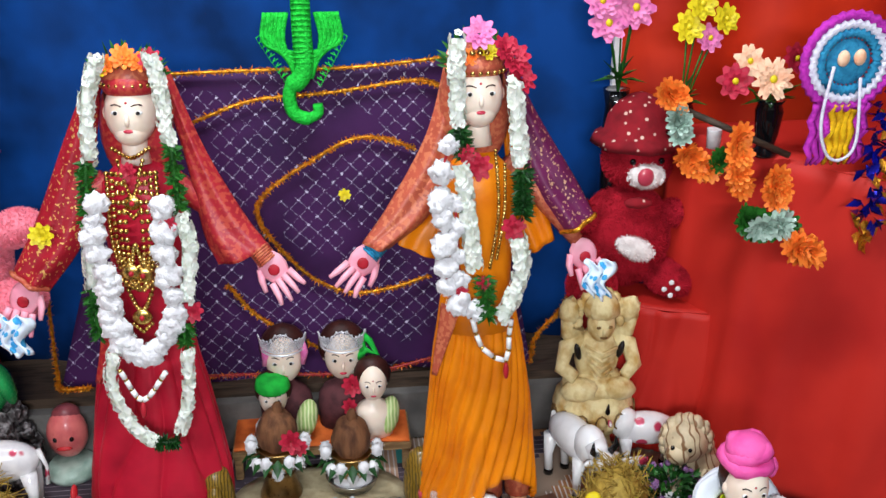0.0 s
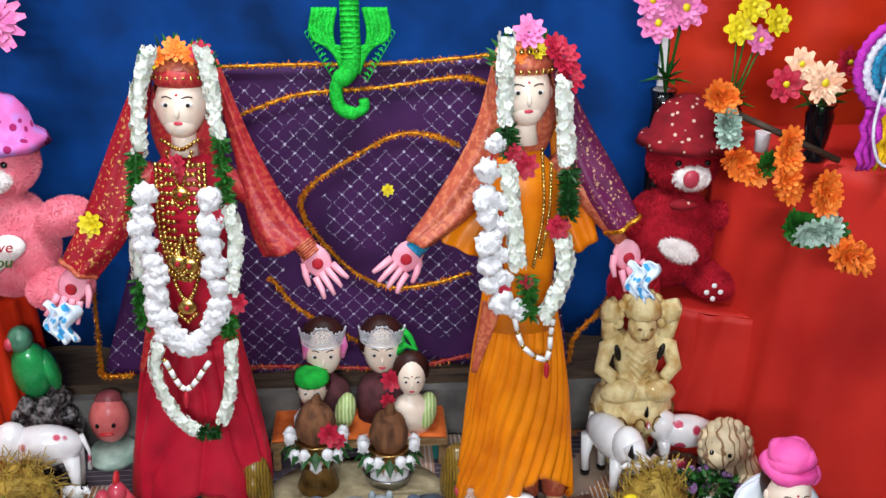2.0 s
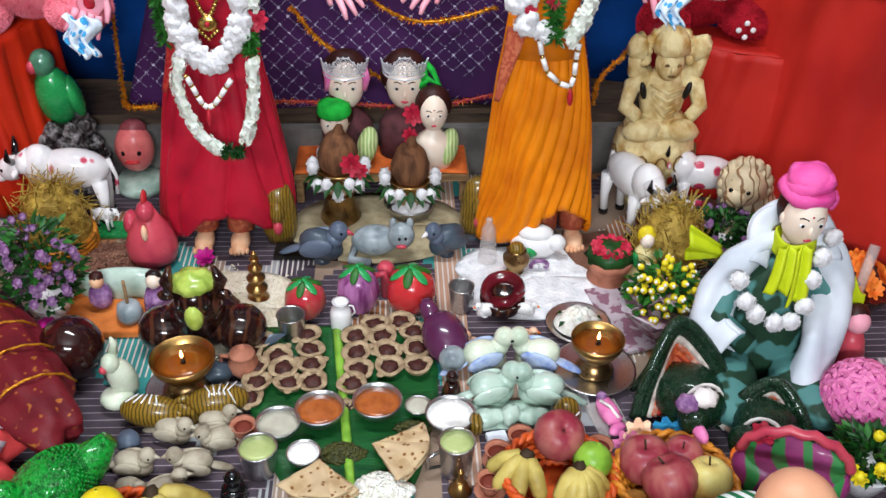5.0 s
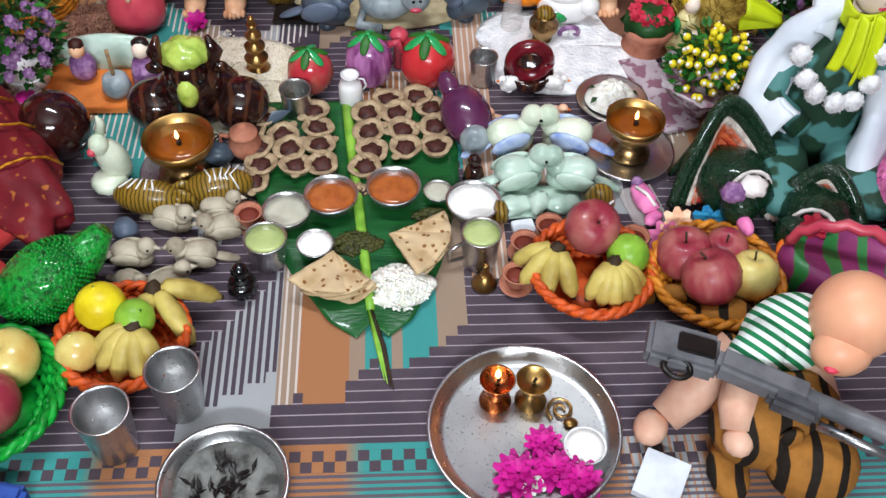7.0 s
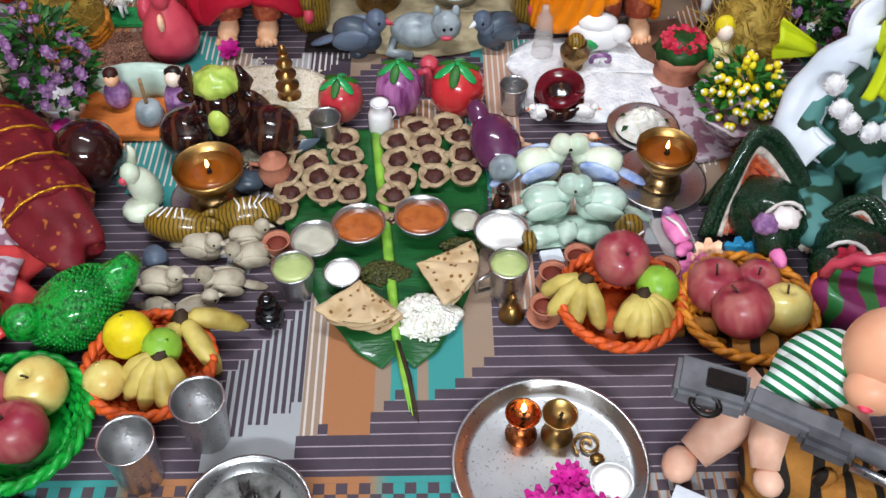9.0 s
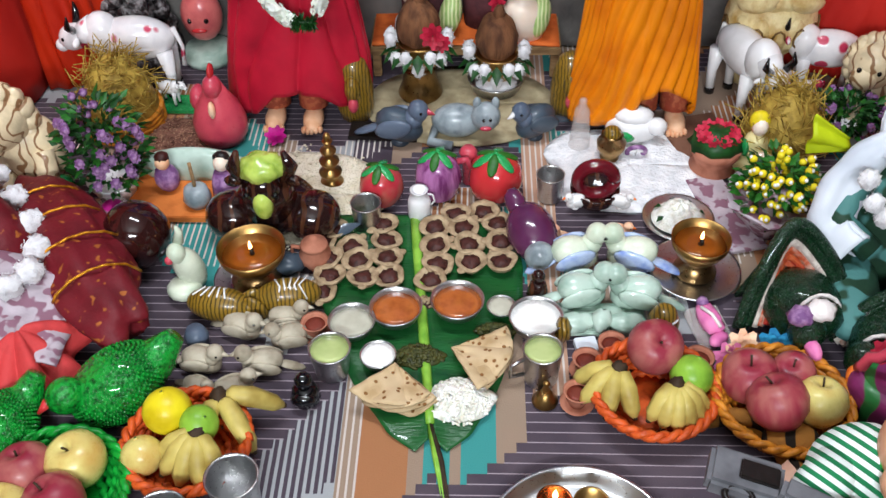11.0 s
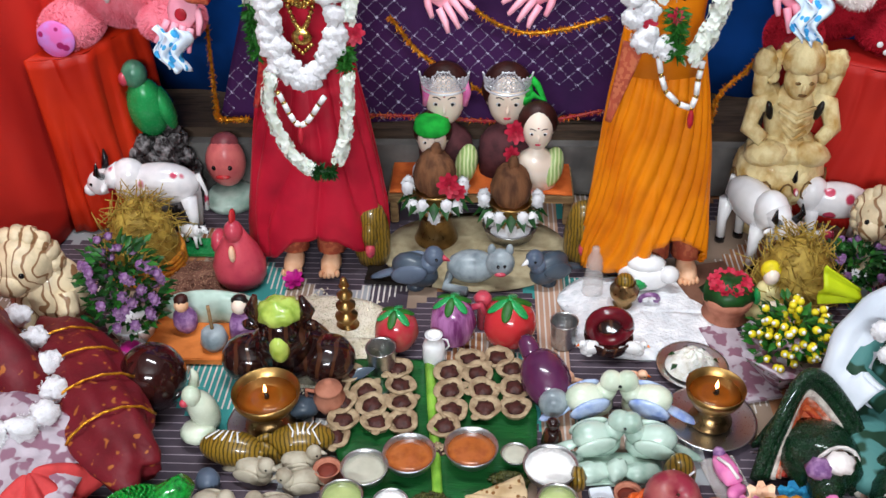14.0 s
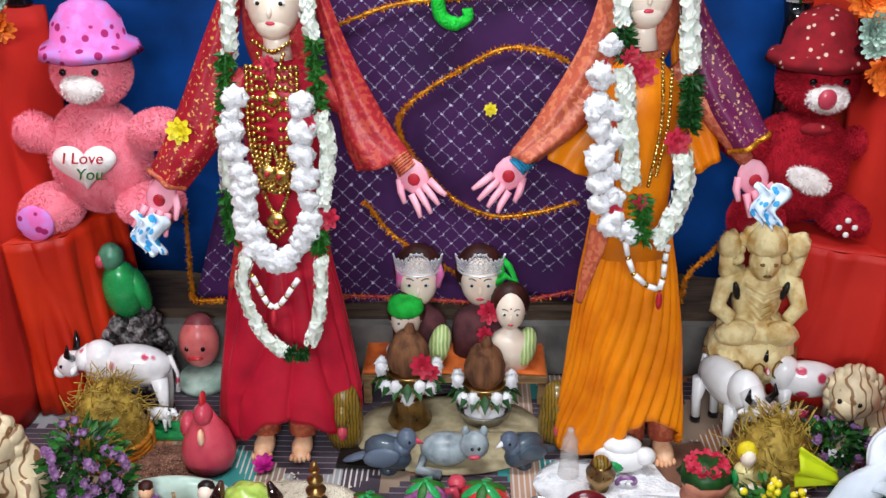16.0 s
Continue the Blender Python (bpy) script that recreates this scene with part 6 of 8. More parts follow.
def heap(name, label, cat, x, y, rx, ry, h, m, grains=0, gm=None, size=0.004):
    ob = thing(name, label, cat, (x, y, 0))
    part("heap", Geo().sheet(lambda u, v: (rx * v * math.cos(u * 6.2832) * (1 + 0.14 * math.sin(u * 6.2832 * 3 + 1) + 0.06 * math.sin(u * 6.2832 * 7)), ry * v * math.sin(u * 6.2832) * (1 + 0.12 * math.cos(u * 6.2832 * 2)), 0.001 + h * (1 - v ** 2) * (1 + 0.25 * noise.noise(Vector((u * 5, v * 5, x))))), 48, 12, m, 0.002), ob)
    if grains:
        s = Geo()
        for _ in range(grains):
            a, t = rng.uniform(0, 6.28), math.sqrt(rng.uniform(0, 1)) * 1.03
            s.ell((rx * t * math.cos(a), ry * t * math.sin(a), 0.003 + h * max(0, 1 - t * t)), (size, size * 0.5, size * 0.45), gm or m, (0, 0, rng.uniform(0, 180)), 5)
        tagged(part("grain", s, ob), kind="stuff")
    return ob


heap("seed_heap", "heap of brown seeds spread on the mat", "seeds", -0.19, 1.94, 0.12, 0.085, 0.014, M_seed, 260, M_seed, 0.005)
heap("grain_heap", "pale grain spread on the mat round the bull figure", "grain", 0.155, 1.665, 0.175, 0.165, 0.007, M_grain, 280, M_grain, 0.004)
heap("flour_heap", "white flour spread on the mat", "flour", 0.845, 1.80, 0.185, 0.165, 0.010, M_salt)


def bush(label, x, y, r, h, pot, m, blooms, petal, seed, paper=None, buttons=False):
    ob = thing("artificial_plant", label, "plant", (x, y, 0))
    q = random.Random(seed)
    if pot:
        part("pot", Geo().lathe([(0.035, 0), (0.045, 0.03), (0.052, 0.045), (0.054, 0.05), (0.044, 0.045)], pot, n=22), ob)
    if paper:
        part("wrapping", Geo().lathe([(0.02, 0), (0.05, 0.04), (0.085, 0.085), (0.087, 0.088), (0.075, 0.082)], paper, n=20, warp=lambda a, t: 1 + 0.12 * math.sin(a * 6) * t), ob, "crumpled printed wrapping paper")
    lf = Geo()
    z0 = 0.045
    for _ in range(420):
        a, t, k = q.uniform(0, 6.28), q.uniform(0, 1), q.uniform(0.3, 1)
        c = (r * k * math.cos(a) * (0.7 + 0.5 * math.sin(t * 3)), r * k * math.sin(a) * 0.8, z0 + (h - z0) * t * 0.95)
        lf.leaf(c, (math.cos(a), math.sin(a), q.uniform(-0.2, 0.9)), q.uniform(0.018, 0.032), 0.013, M_leafdark if q.random() < (0.15 if buttons else 0.7) else M_leaf, (q.uniform(-1, 1), q.uniform(-1, 1), 1))
    part("leaves", lf, ob)
    for i in range(blooms):
        a, t = q.uniform(0, 6.28), q.uniform(0.12, 1)
        k = 0.75 + 0.35 * q.random()
        b = part("blossom", Geo().ell((0, 0, 0.002), petal, m, n=10).ell((math.cos(a) * petal * 0.7, math.sin(a) * petal * 0.7 - 0.3 * petal, 0.5 * petal + 0.002), petal * 0.5, M_whiteglaze, n=6) if buttons else Geo().ell((0, 0, 0.002), (petal * 0.62,) * 3, m, n=8).bloom((0, 0, 0), petal * 0.85, m, (math.cos(a), math.sin(a) - 0.4, 0.6), 7, 2, 1.3, q, M_whiteglaze), ob)
        b.location = (r * k * math.cos(a) * (0.75 + 0.3 * math.sin(t * 3)), r * k * math.sin(a) * 0.85 - 0.01, z0 + (h - z0) * t)
    return ob


bush("artificial plant with lilac blossoms in a white pot", -0.225, 1.66, 0.075, 0.215, M_plasticwhite, M_lilac, 52, 0.0135, 1)
bush("artificial plant with small yellow blossoms in printed wrapping", 1.065, 1.53, 0.062, 0.165, None, M_yellowfl, 90, 0.0075, 2, M_lilaccloth, True)
bush("low artificial plant with lilac blossoms", 1.33, 1.93, 0.07, 0.11, M_plasticwhite, M_lilac, 30, 0.013, 3)

g = Geo()
g.ell((0, 0.02, 0.055), (0.085, 0.07, 0.055), M_brownglaze, n=24)
for s in (-1, 1):
    g.ell((s * 0.075, 0.0, 0.045), (0.055, 0.055, 0.045), M_brownglaze, n=18)
    g.tube([(s * 0.038, -0.02, 0.15), (s * 0.052, -0.02, 0.175), (s * 0.042, -0.02, 0.205)], [0.016, 0.014, 0.005], M_brownglaze, 10)
    g.ell((s * 0.055, -0.025, 0.145), (0.018, 0.01, 0.012), M_brownglaze, n=8)
    g.ell((s * 0.026, -0.062, 0.14), (0.008, 0.006, 0.007), M_blackglass, n=8)
g.tube([(0, 0.0, 0.08), (0, -0.02, 0.14)], [0.055, 0.042], M_brownglaze, 16)
g.ell((0, -0.02, 0.17), (0.04, 0.036, 0.026), M_limeglaze, n=22, rough=0.25)
g.ell((0, -0.03, 0.13), (0.034, 0.034, 0.04), M_brownglaze, n=16)
g.ell((0, -0.056, 0.115), (0.019, 0.018, 0.03), M_limeglaze, n=14)
thing("bull_figurine", "dark brown glazed bull figurine with a lime-green face", "figurine", (0.128, 1.518, 0), g)

SPOT = local(-0.115, 1.635, to=(-0.069, 1.648), grow=1.3)
set_base = thing("village_scene", "painted toy village scene on an orange board", "toy", (-0.115, 1.635, 0))
part("board", Geo().box((0, 0, 0.006), (0.19, 0.11, 0.012), mat("orange_board", "e0803c", "c86a2c", 0.6)), set_base)
part("backdrop_hill", Geo().ell((0, 0.045, 0.03), (0.09, 0.016, 0.035), M_celadon, n=16), set_base)
part("seated_figure", Geo().ell((-0.035, 0.01, 0.035), (0.02, 0.018, 0.024), M_lilac, n=12).ell((-0.035, 0.005, 0.067), 0.012, M_footskin, n=10).ell((-0.035, 0.008, 0.074), (0.012, 0.012, 0.009), M_hair, n=8), set_base)
part("churn_pot", Geo().lathe([(0.015, 0.012), (0.022, 0.025), (0.018, 0.042), (0.012, 0.046)], M_greyglaze, (0.018, -0.025, 0), 16).tube([(0.018, -0.025, 0.04), (0.016, -0.02, 0.085)], 0.003, M_wood, 6), set_base)
part("standing_figure", Geo().lathe([(0.022, 0.012), (0.02, 0.04), (0.014, 0.055)], M_lilac, (0.058, 0, 0), 14).ell((0.058, 0, 0.07), 0.013, M_skin, n=10).ell((0.058, 0.006, 0.076), (0.014, 0.012, 0.01), M_blackpaint, n=8), set_base)
SPOT = on_floor
thing("pink_bowl", "small clear bowl with magenta powder", "bowl", (-0.205, 1.575, 0), Geo().lathe([(0.018, 0), (0.028, 0.02), (0.03, 0.032), (0.026, 0.03)], M_clear, n=18).ell((0, 0, 0.024), (0.024, 0.024, 0.01), M_magenta, n=14))

bl = thing("brass_lamp_stack", "small stacked brass lamp stand", "lamp", (0.21, 1.72, 0))
for k, (z, r) in enumerate(((0.0, 0.028), (0.028, 0.023), (0.055, 0.02), (0.08, 0.016))):
    part("tier", Geo().lathe([(r, z), (r * 1.05, z + 0.006), (r * 0.5, z + 0.012), (r * 0.45, z + 0.02), (r * 0.7, z + 0.027)], M_brass, n=20), bl)
part("finial", Geo().ell((0, 0, 0.115), (0.008, 0.008, 0.012), M_brass, n=10), bl)


def veggie(label, x, y, r, h, m, turn=0):
    ob = thing("vegetable_jar", label, "jar", (x, y, 0), turn=turn)
    part("body", Geo().lathe([(r * 0.55, 0), (r * 0.9, h * 0.18), (r, h * 0.45), (r * 0.88, h * 0.75), (r * 0.5, h * 0.95), (r * 0.2, h)], m, n=28, warp=lambda a, t: 1 + 0.025 * math.cos(a * 5)), ob)
    lf = Geo()
    for i in range(6):
        a = i * 1.047 + 0.3
        lf.ell((0.46 * r * math.cos(a), 0.46 * r * math.sin(a), h * 0.945), (r * 0.46, r * 0.2, r * 0.07), M_greenglaze if i % 2 else M_leaf, (0, 27, math.degrees(a)), 12)
    lf.tube([(0, 0, h * 0.97), (0.002, 0, h * 1.08)], [r * 0.13, r * 0.08], M_greenglaze, 8)
    part("leaf_cap", lf, ob, "green leaf-shaped lid")
    return ob


veggie("glossy dark red tomato-shaped jar with green leaves", 0.322, 1.650, 0.046, 0.083, M_redtomato2)
veggie("glossy red tomato-shaped jar with green leaves", 0.552, 1.680, 0.056, 0.095, M_redtomato)
aub = veggie("purple striped aubergine-shaped jar with a green cap", 0.436, 1.672, 0.048, 0.105, M_aubpurple)
part("handle", Geo().tube([(0.04, 0, 0.085), (0.058, 0, 0.09), (0.065, 0, 0.07)], 0.007, M_pinkglaze, 8), aub)
thing("cup_handle_jar", "pink glazed jar lid between the vegetable jars", "lid", (0.497, 1.735, 0), Geo().lathe([(0.012, 0), (0.012, 0.06), (0.02, 0.075), (0.012, 0.085)], M_pinkglaze, n=14))

can = thing("milk_can", "small white plastic milk can", "can", (0.403, 1.576, 0))
part("body", Geo().lathe([(0.021, 0), (0.0225, 0.003), (0.0225, 0.045), (0.019, 0.055), (0.0145, 0.06), (0.0145, 0.068), (0.018, 0.072), (0.0125, 0.071), (0.012, 0.06)], M_plasticwhite, n=26), can)
part("handle", Geo().tube([(0.022, 0, 0.035), (0.03, 0, 0.045), (0.026, 0, 0.06), (0.016, 0, 0.062)], 0.002, M_plasticwhite, 6), can)


def cup(name, label, x, y, r, h, m, fill=None, flare=0.85, level=0.8):
    ob = thing(name, label, "cup", (x, y, 0))
    part("body", Geo().lathe([(r * flare, 0), (r * flare * 1.02, 0.003), (r * (flare + 1) / 2, h * 0.5), (r, h * 0.97), (r * 1.04, h), (r * 0.96, h), (r * 0.93, h * 0.95), (r * (flare + 1) / 2 * 0.93, h * 0.5), (r * flare * 0.9, h * 0.08)], m, n=28), ob)
    if fill:
        part("contents", Geo().lathe([(r * 0.9, h * (level - 0.06)), (r * 0.93, h * level), (r * 0.5, h * level + 0.001)], fill, n=24), ob)
    return ob


def bowl(name, label, x, y, r, h, m, fill=None, level=0.72, z=0.0):
    ob = thing(name, label, "bowl", (x, y, z))
    out = [(r * 0.45, 0), (r * 0.6, 0.004), (r * 0.85, h * 0.4), (r * 0.97, h * 0.8), (r * 1.03, h)]
    part("body", Geo().lathe(out + [(r * 0.98, h * 1.005), (r * 0.92, h * 0.8), (r * 0.8, h * 0.42), (r * 0.5, h * 0.12)], m, n=32), ob)
    if fill:
        part("contents", Geo().lathe([(r * 0.85, h * (level - 0.15)), (r * 0.94, h * level), (r * 0.6, h * level + 0.002), (r * 0.1, h * level + 0.003)], fill, n=30, warp=lambda a, t: 1 - 0.01 * abs(math.sin(a * 5))), ob)
    return ob


cup("steel_cup", "small empty steel cup", 0.303, 1.540, 0.029, 0.062, M_steel)
cup("steel_cup", "small empty steel cup beside the flour", 0.663, 1.668, 0.028, 0.058, M_steel)


def oil_lamp(label, x, y, rim, h, plate):
    ob = thing("oil_lamp", label, "oil lamp", (x, y, 0))
    z = 0.0
    if plate:
        part("plate", Geo().lathe([(plate * 0.85, 0.001), (plate, 0.010), (plate * 1.02, 0.012), (plate * 0.97, 0.012), (plate * 0.8, 0.005)], M_steel, n=40), ob, "round steel plate")
        z = 0.006
    part("foot", Geo().lathe([(rim * 0.72, z), (rim * 0.74, z + 0.005), (rim * 0.5, z + 0.018), (rim * 0.36, h * 0.4), (rim * 0.5, h * 0.55)], M_bronze, n=28), ob)
    part("bowl", Geo().lathe([(rim * 0.4, h * 0.45), (rim * 0.75, h * 0.6), (rim * 0.95, h * 0.82), (rim, h), (rim * 0.96, h), (rim * 0.88, h * 0.84), (rim * 0.6, h * 0.68), (rim * 0.2, h * 0.62)], M_brass, n=36), ob)
    part("oil", Geo().lathe([(rim * 0.8, h * 0.8), (rim * 0.86, h * 0.83), (rim * 0.4, h * 0.832)], M_oil, n=30), ob, "brown lamp oil")
    part("wick", Geo().tube([(0, 0, h * 0.8), (0.002, -0.004, h * 0.9), (0, -0.003, h * 1.0)], [0.005, 0.004, 0.003], M_blackpaint, 8), ob)
    part("flame", Geo().lathe([(0.0015, h * 0.98), (0.0035, h * 1.04), (0.003, h * 1.1), (0.0005, h * 1.2)], M_flame, (0, -0.003, 0), 10), ob, "small bright flame")
    return ob


oil_lamp("large brass oil lamp with a burning wick", 0.125, 1.345, 0.060, 0.085, 0.075)
oil_lamp("brass oil lamp burning on a steel plate", 0.905, 1.388, 0.052, 0.085, 0.08)

pt = thing("clay_pot", "small pink clay pot with a lid and handle", "pot", (0.222, 1.405, 0))
part("body", Geo().lathe([(0.018, 0), (0.027, 0.015), (0.029, 0.03), (0.022, 0.044), (0.024, 0.048)], M_terra, n=24), pt)
part("lid", Geo().lathe([(0.026, 0.047), (0.024, 0.053), (0.01, 0.06), (0.009, 0.064), (0.005, 0.068)], M_terra, n=20), pt)
part("handle", Geo().tube([(-0.026, 0, 0.02), (-0.042, 0, 0.028), (-0.04, 0, 0.045), (-0.024, 0, 0.042)], 0.004, M_terra, 8), pt)
thing("black_stone", "small polished black stone", "stone", (0.175, 1.385, 0), Geo().ell((0, 0, 0.016), (0.03, 0.024, 0.02), M_pigeon, n=14, rough=0.2))
thing("leaf_bird", "small grey-green folded leaf", "leaf", (0.25, 1.47, 0.01), Geo().leaf((0, 0, 0.01), (0.8, 0.5, 0.3), 0.06, 0.03, M_pigeon).leaf((0, 0, 0.005), (0.9, 0.2, 0.1), 0.07, 0.02, M_leafdark))
thing("cockatoo_figurine", "pale green glazed cockatoo figurine", "figurine", (0.017, 1.325, 0), Geo().ell((0, 0, 0.05), (0.026, 0.026, 0.05), M_palegreen, (10, -10, 0), 16).ell((-0.01, -0.02, 0.02), (0.032, 0.03, 0.018), M_palegreen, n=12).ell((-0.012, -0.012, 0.095), (0.017, 0.018, 0.02), M_palegreen, n=12).tube([(-0.008, 0, 0.11), (-0.004, 0.004, 0.13), (-0.006, 0, 0.145)], [0.01, 0.007, 0.002], M_palegreen, 8).ell((-0.022, -0.025, 0.09), (0.008, 0.008, 0.008), M_pinkglaze, n=8))
for x, y, t in ((0.085, 1.24, 172), (0.195, 1.268, 10)):
    g = Geo().ell((0, 0, 0.03), (0.058, 0.03, 0.03), M_ochre, n=18).ell((-0.062, 0, 0.028), (0.02, 0.008, 0.028), M_ochre, (0, 30, 0), 10).tube([(-0.04, 0, 0.03), (-0.065, 0, 0.032)], [0.02, 0.006], M_ochre, 8)
    for k in range(5):
        g.tube([(-0.015 + 0.012 * k, -0.024, 0.044 - 0.001 * k), (-0.01 + 0.008 * k, -0.008, 0.0605), (-0.018 + 0.014 * k, 0.012, 0.059)], 0.0016, M_whiteglaze, 5)
    thing("fish_figurine", "ochre fish figurine tied with white thread", "figurine", (x, y, 0), g, turn=t)
for x, y, t, s in ((0.130, 1.195, 160, 0.098), (0.20, 1.222, 185, 0.094), (0.212, 1.17, 15, 0.094), (0.085, 1.105, 170, 0.098), (0.182, 1.10, 5, 0.10), (0.150, 1.035, 200, 0.094), (0.095, 1.04, 150, 0.08)):
    thing("clay_duck", "grey-beige clay duck figurine lying on the mat", "figurine", (x, y, 0), bird(Geo(), (0, 0, -0.01), s, M_clay, M_clay, M_clay, t, M_clay), group="clay ducks on the mat")
thing("dark_idol", "tiny dark glazed seated idol", "figurine", (0.259, 1.03, 0), Geo().lathe([(0.021, 0), (0.023, 0.008), (0.019, 0.025), (0.015, 0.032)], M_blackglass, n=16).ell((0, 0, 0.044), 0.014, M_blackglass, n=12).ell((0, -0.016, 0.018), (0.02, 0.012, 0.012), M_blackglass, n=10))
thing("brown_idol", "tiny dark brown seated idol", "figurine", (0.620, 1.305, 0), Geo().lathe([(0.018, 0), (0.02, 0.01), (0.014, 0.035), (0.009, 0.04)], M_brownglaze, n=14).ell((0, 0, 0.052), 0.012, M_brownglaze, n=10))
for i, (x, y, m) in enumerate(((0.252, 1.19, M_terra), (0.728, 1.145, M_terra), (0.684, 1.102, M_terra), (0.664, 1.025, M_terra), (0.857, 1.11, M_terra))):
    c = thing("clay_cup", "small pink clay cup on a saucer", "cup", (x, y, 0), group="clay cups on the mat")
    part("saucer", Geo().lathe([(0.018, 0), (0.025, 0.005), (0.026, 0.007), (0.016, 0.004)], m, n=22), c)
    part("body", Geo().lathe([(0.012, 0.004), (0.018, 0.02), (0.021, 0.032), (0.023, 0.034), (0.018, 0.031), (0.013, 0.012)], m, n=22), c)
    part("contents", Geo().lathe([(0.015, 0.022), (0.018, 0.026), (0.008, 0.0265)], M_terradark, n=18), c)

# ---- banana leaf meal ----
LEAF = [(1.575, 0.175), (1.5, 0.185), (1.4, 0.185), (1.3, 0.172), (1.2, 0.145), (1.1, 0.116), (1.03, 0.088), (0.97, 0.055), (0.94, 0.018)]


def leaf_half(s):
    def fn(u, v):
        k = u * (len(LEAF) - 1)
        i = min(int(k), len(LEAF) - 2)
        y = LEAF[i][0] + (LEAF[i + 1][0] - LEAF[i][0]) * (k - i)
        w = LEAF[i][1] + (LEAF[i + 1][1] - LEAF[i][1]) * (k - i)
        x = 0.395 + (1.56 - y) * 0.09 + s * (0.004 + w * v)
        return (*lay(x, y - 0.02 * v * u)[:2], 0.004 + 0.006 * (1 - v) + 0.004 * math.sin(y * 45) * v + 0.008 * v * v * noise.noise(Vector((x * 9, y * 9, 1))) ** 2)
    return fn


SPOT = as_drawn
bleaf = thing("banana_leaf", "large dark green banana leaf laid as a plate", "leaf")
part("blade", Geo().sheet(leaf_half(-1), 60, 10, M_bananaleaf, 0.0015), bleaf)
part("blade", Geo().sheet(leaf_half(1), 60, 10, M_bananaleaf, 0.0015), bleaf)
part("midrib", Geo().tube([(*lay(0.395 + (1.56 - y) * 0.09, y)[:2], 0.009) for y in (1.58, 1.45, 1.3, 1.15, 1.05, 0.97)], [0.010, 0.010, 0.009, 0.009, 0.008, 0.007], M_rib, 10), bleaf, "pale green midrib")
st2 = Geo()
for k in range(4):
    st2.tube([(*lay(x, y)[:2], z) for x, y, z in ((0.448, 0.97, 0.007), (0.458 + 0.003 * k, 0.90, 0.004), (0.468 + 0.004 * k, 0.835 - 0.006 * k, 0.003))], [0.006, 0.0035, 0.0008], M_rib if k < 2 else M_stem, 6)
part("torn_stem", st2, bleaf, "frayed brown leaf tip")

pos = [(0.24, 1.505), (0.335, 1.525), (0.225, 1.46), (0.285, 1.44), (0.345, 1.465), (0.245, 1.40), (0.30, 1.395), (0.352, 1.405), (0.255, 1.345), (0.315, 1.34), (0.36, 1.345), (0.245, 1.295),
       (0.435, 1.515), (0.475, 1.565), (0.53, 1.575), (0.49, 1.515), (0.555, 1.53), (0.44, 1.45), (0.50, 1.455), (0.56, 1.465), (0.445, 1.385), (0.505, 1.395), (0.56, 1.395), (0.435, 1.335)]
proto = thing("dough_cup", "small fried dough cup with dark filling", "snack", (0, 0, 0), group="dough cups on the banana leaf")
part("cup", Geo().lathe([(0.019, 0), (0.025, 0.004), (0.0285, 0.011), (0.0305, 0.0135), (0.0295, 0.0155), (0.021, 0.0135), (0.016, 0.007)], M_batter, n=20, warp=lambda a, t: 1 + 0.05 * math.sin(a * 3 + 1) + 0.03 * math.sin(a * 5)), proto)
part("pinched_tip", Geo().ell((0.026, -0.01, 0.011), (0.012, 0.009, 0.004), M_batter, (0, -10, -20), 10), proto)
part("filling", Geo().ell((0, 0, 0.010), (0.0178, 0.017, 0.007), M_choco, n=12, rough=0.5), proto)
for i, (x, y) in enumerate(pos):
    tgt = pose(*lay(x, y)[:2], 0.009, rng.uniform(-7, 7), rng.uniform(-7, 7), rng.uniform(0, 360))
    if i == 0:
        proto.matrix_world = tgt @ Matrix.Scale(0.97, 4)
    else:
        copy_thing(proto, tgt)
SPOT = on_floor
bowl("steel_bowl", "steel bowl of brown curry", 0.382, 1.224, 0.043, 0.032, M_steel, M_curry, z=0.012)
bowl("steel_bowl", "steel bowl of brown curry beside another", 0.483, 1.245, 0.044, 0.032, M_steel, M_curry, z=0.012)
bowl("steel_bowl", "steel bowl of grey-white batter", 0.312, 1.193, 0.038, 0.03, M_steel, M_greybatter, z=0.006)
bowl("steel_bowl", "steel bowl full of white curd", 0.612, 1.212, 0.044, 0.034, M_steel, M_milk, 0.85)
bowl("small_bowl", "small steel bowl of milk", 0.362, 1.108, 0.028, 0.022, M_steel, M_milk, 0.9, 0.01)
bowl("small_bowl", "shallow small bowl of pale chutney", 0.556, 1.252, 0.024, 0.014, M_steel, M_greybatter, 0.9, 0.01)
cup("steel_tumbler", "steel tumbler of pale green drink", 0.290, 1.098, 0.032, 0.055, M_steel, M_greenliq, 0.8, 0.9)
t2 = cup("steel_mug", "steel mug of green drink with a handle", 0.614, 1.088, 0.03, 0.068, M_steel, M_greenliq, 0.85, 0.9)
part("handle", Geo().tube([(-0.028, -0.006, 0.05), (-0.048, -0.016, 0.045), (-0.048, -0.016, 0.02), (-0.027, -0.006, 0.015)], 0.0032, M_steel, 8), t2)
be = thing("brass_bell", "tiny brass hand bell", "bell", (0.617, 1.032, 0))
part("bell_body", Geo().lathe([(0.019, 0), (0.02, 0.003), (0.013, 0.012), (0.010, 0.02), (0.004, 0.023)], M_brass, n=20), be)
part("grip", Geo().lathe([(0.003, 0.022), (0.006, 0.03), (0.003, 0.036), (0.006, 0.042), (0.003, 0.047)], M_brass, n=12), be)


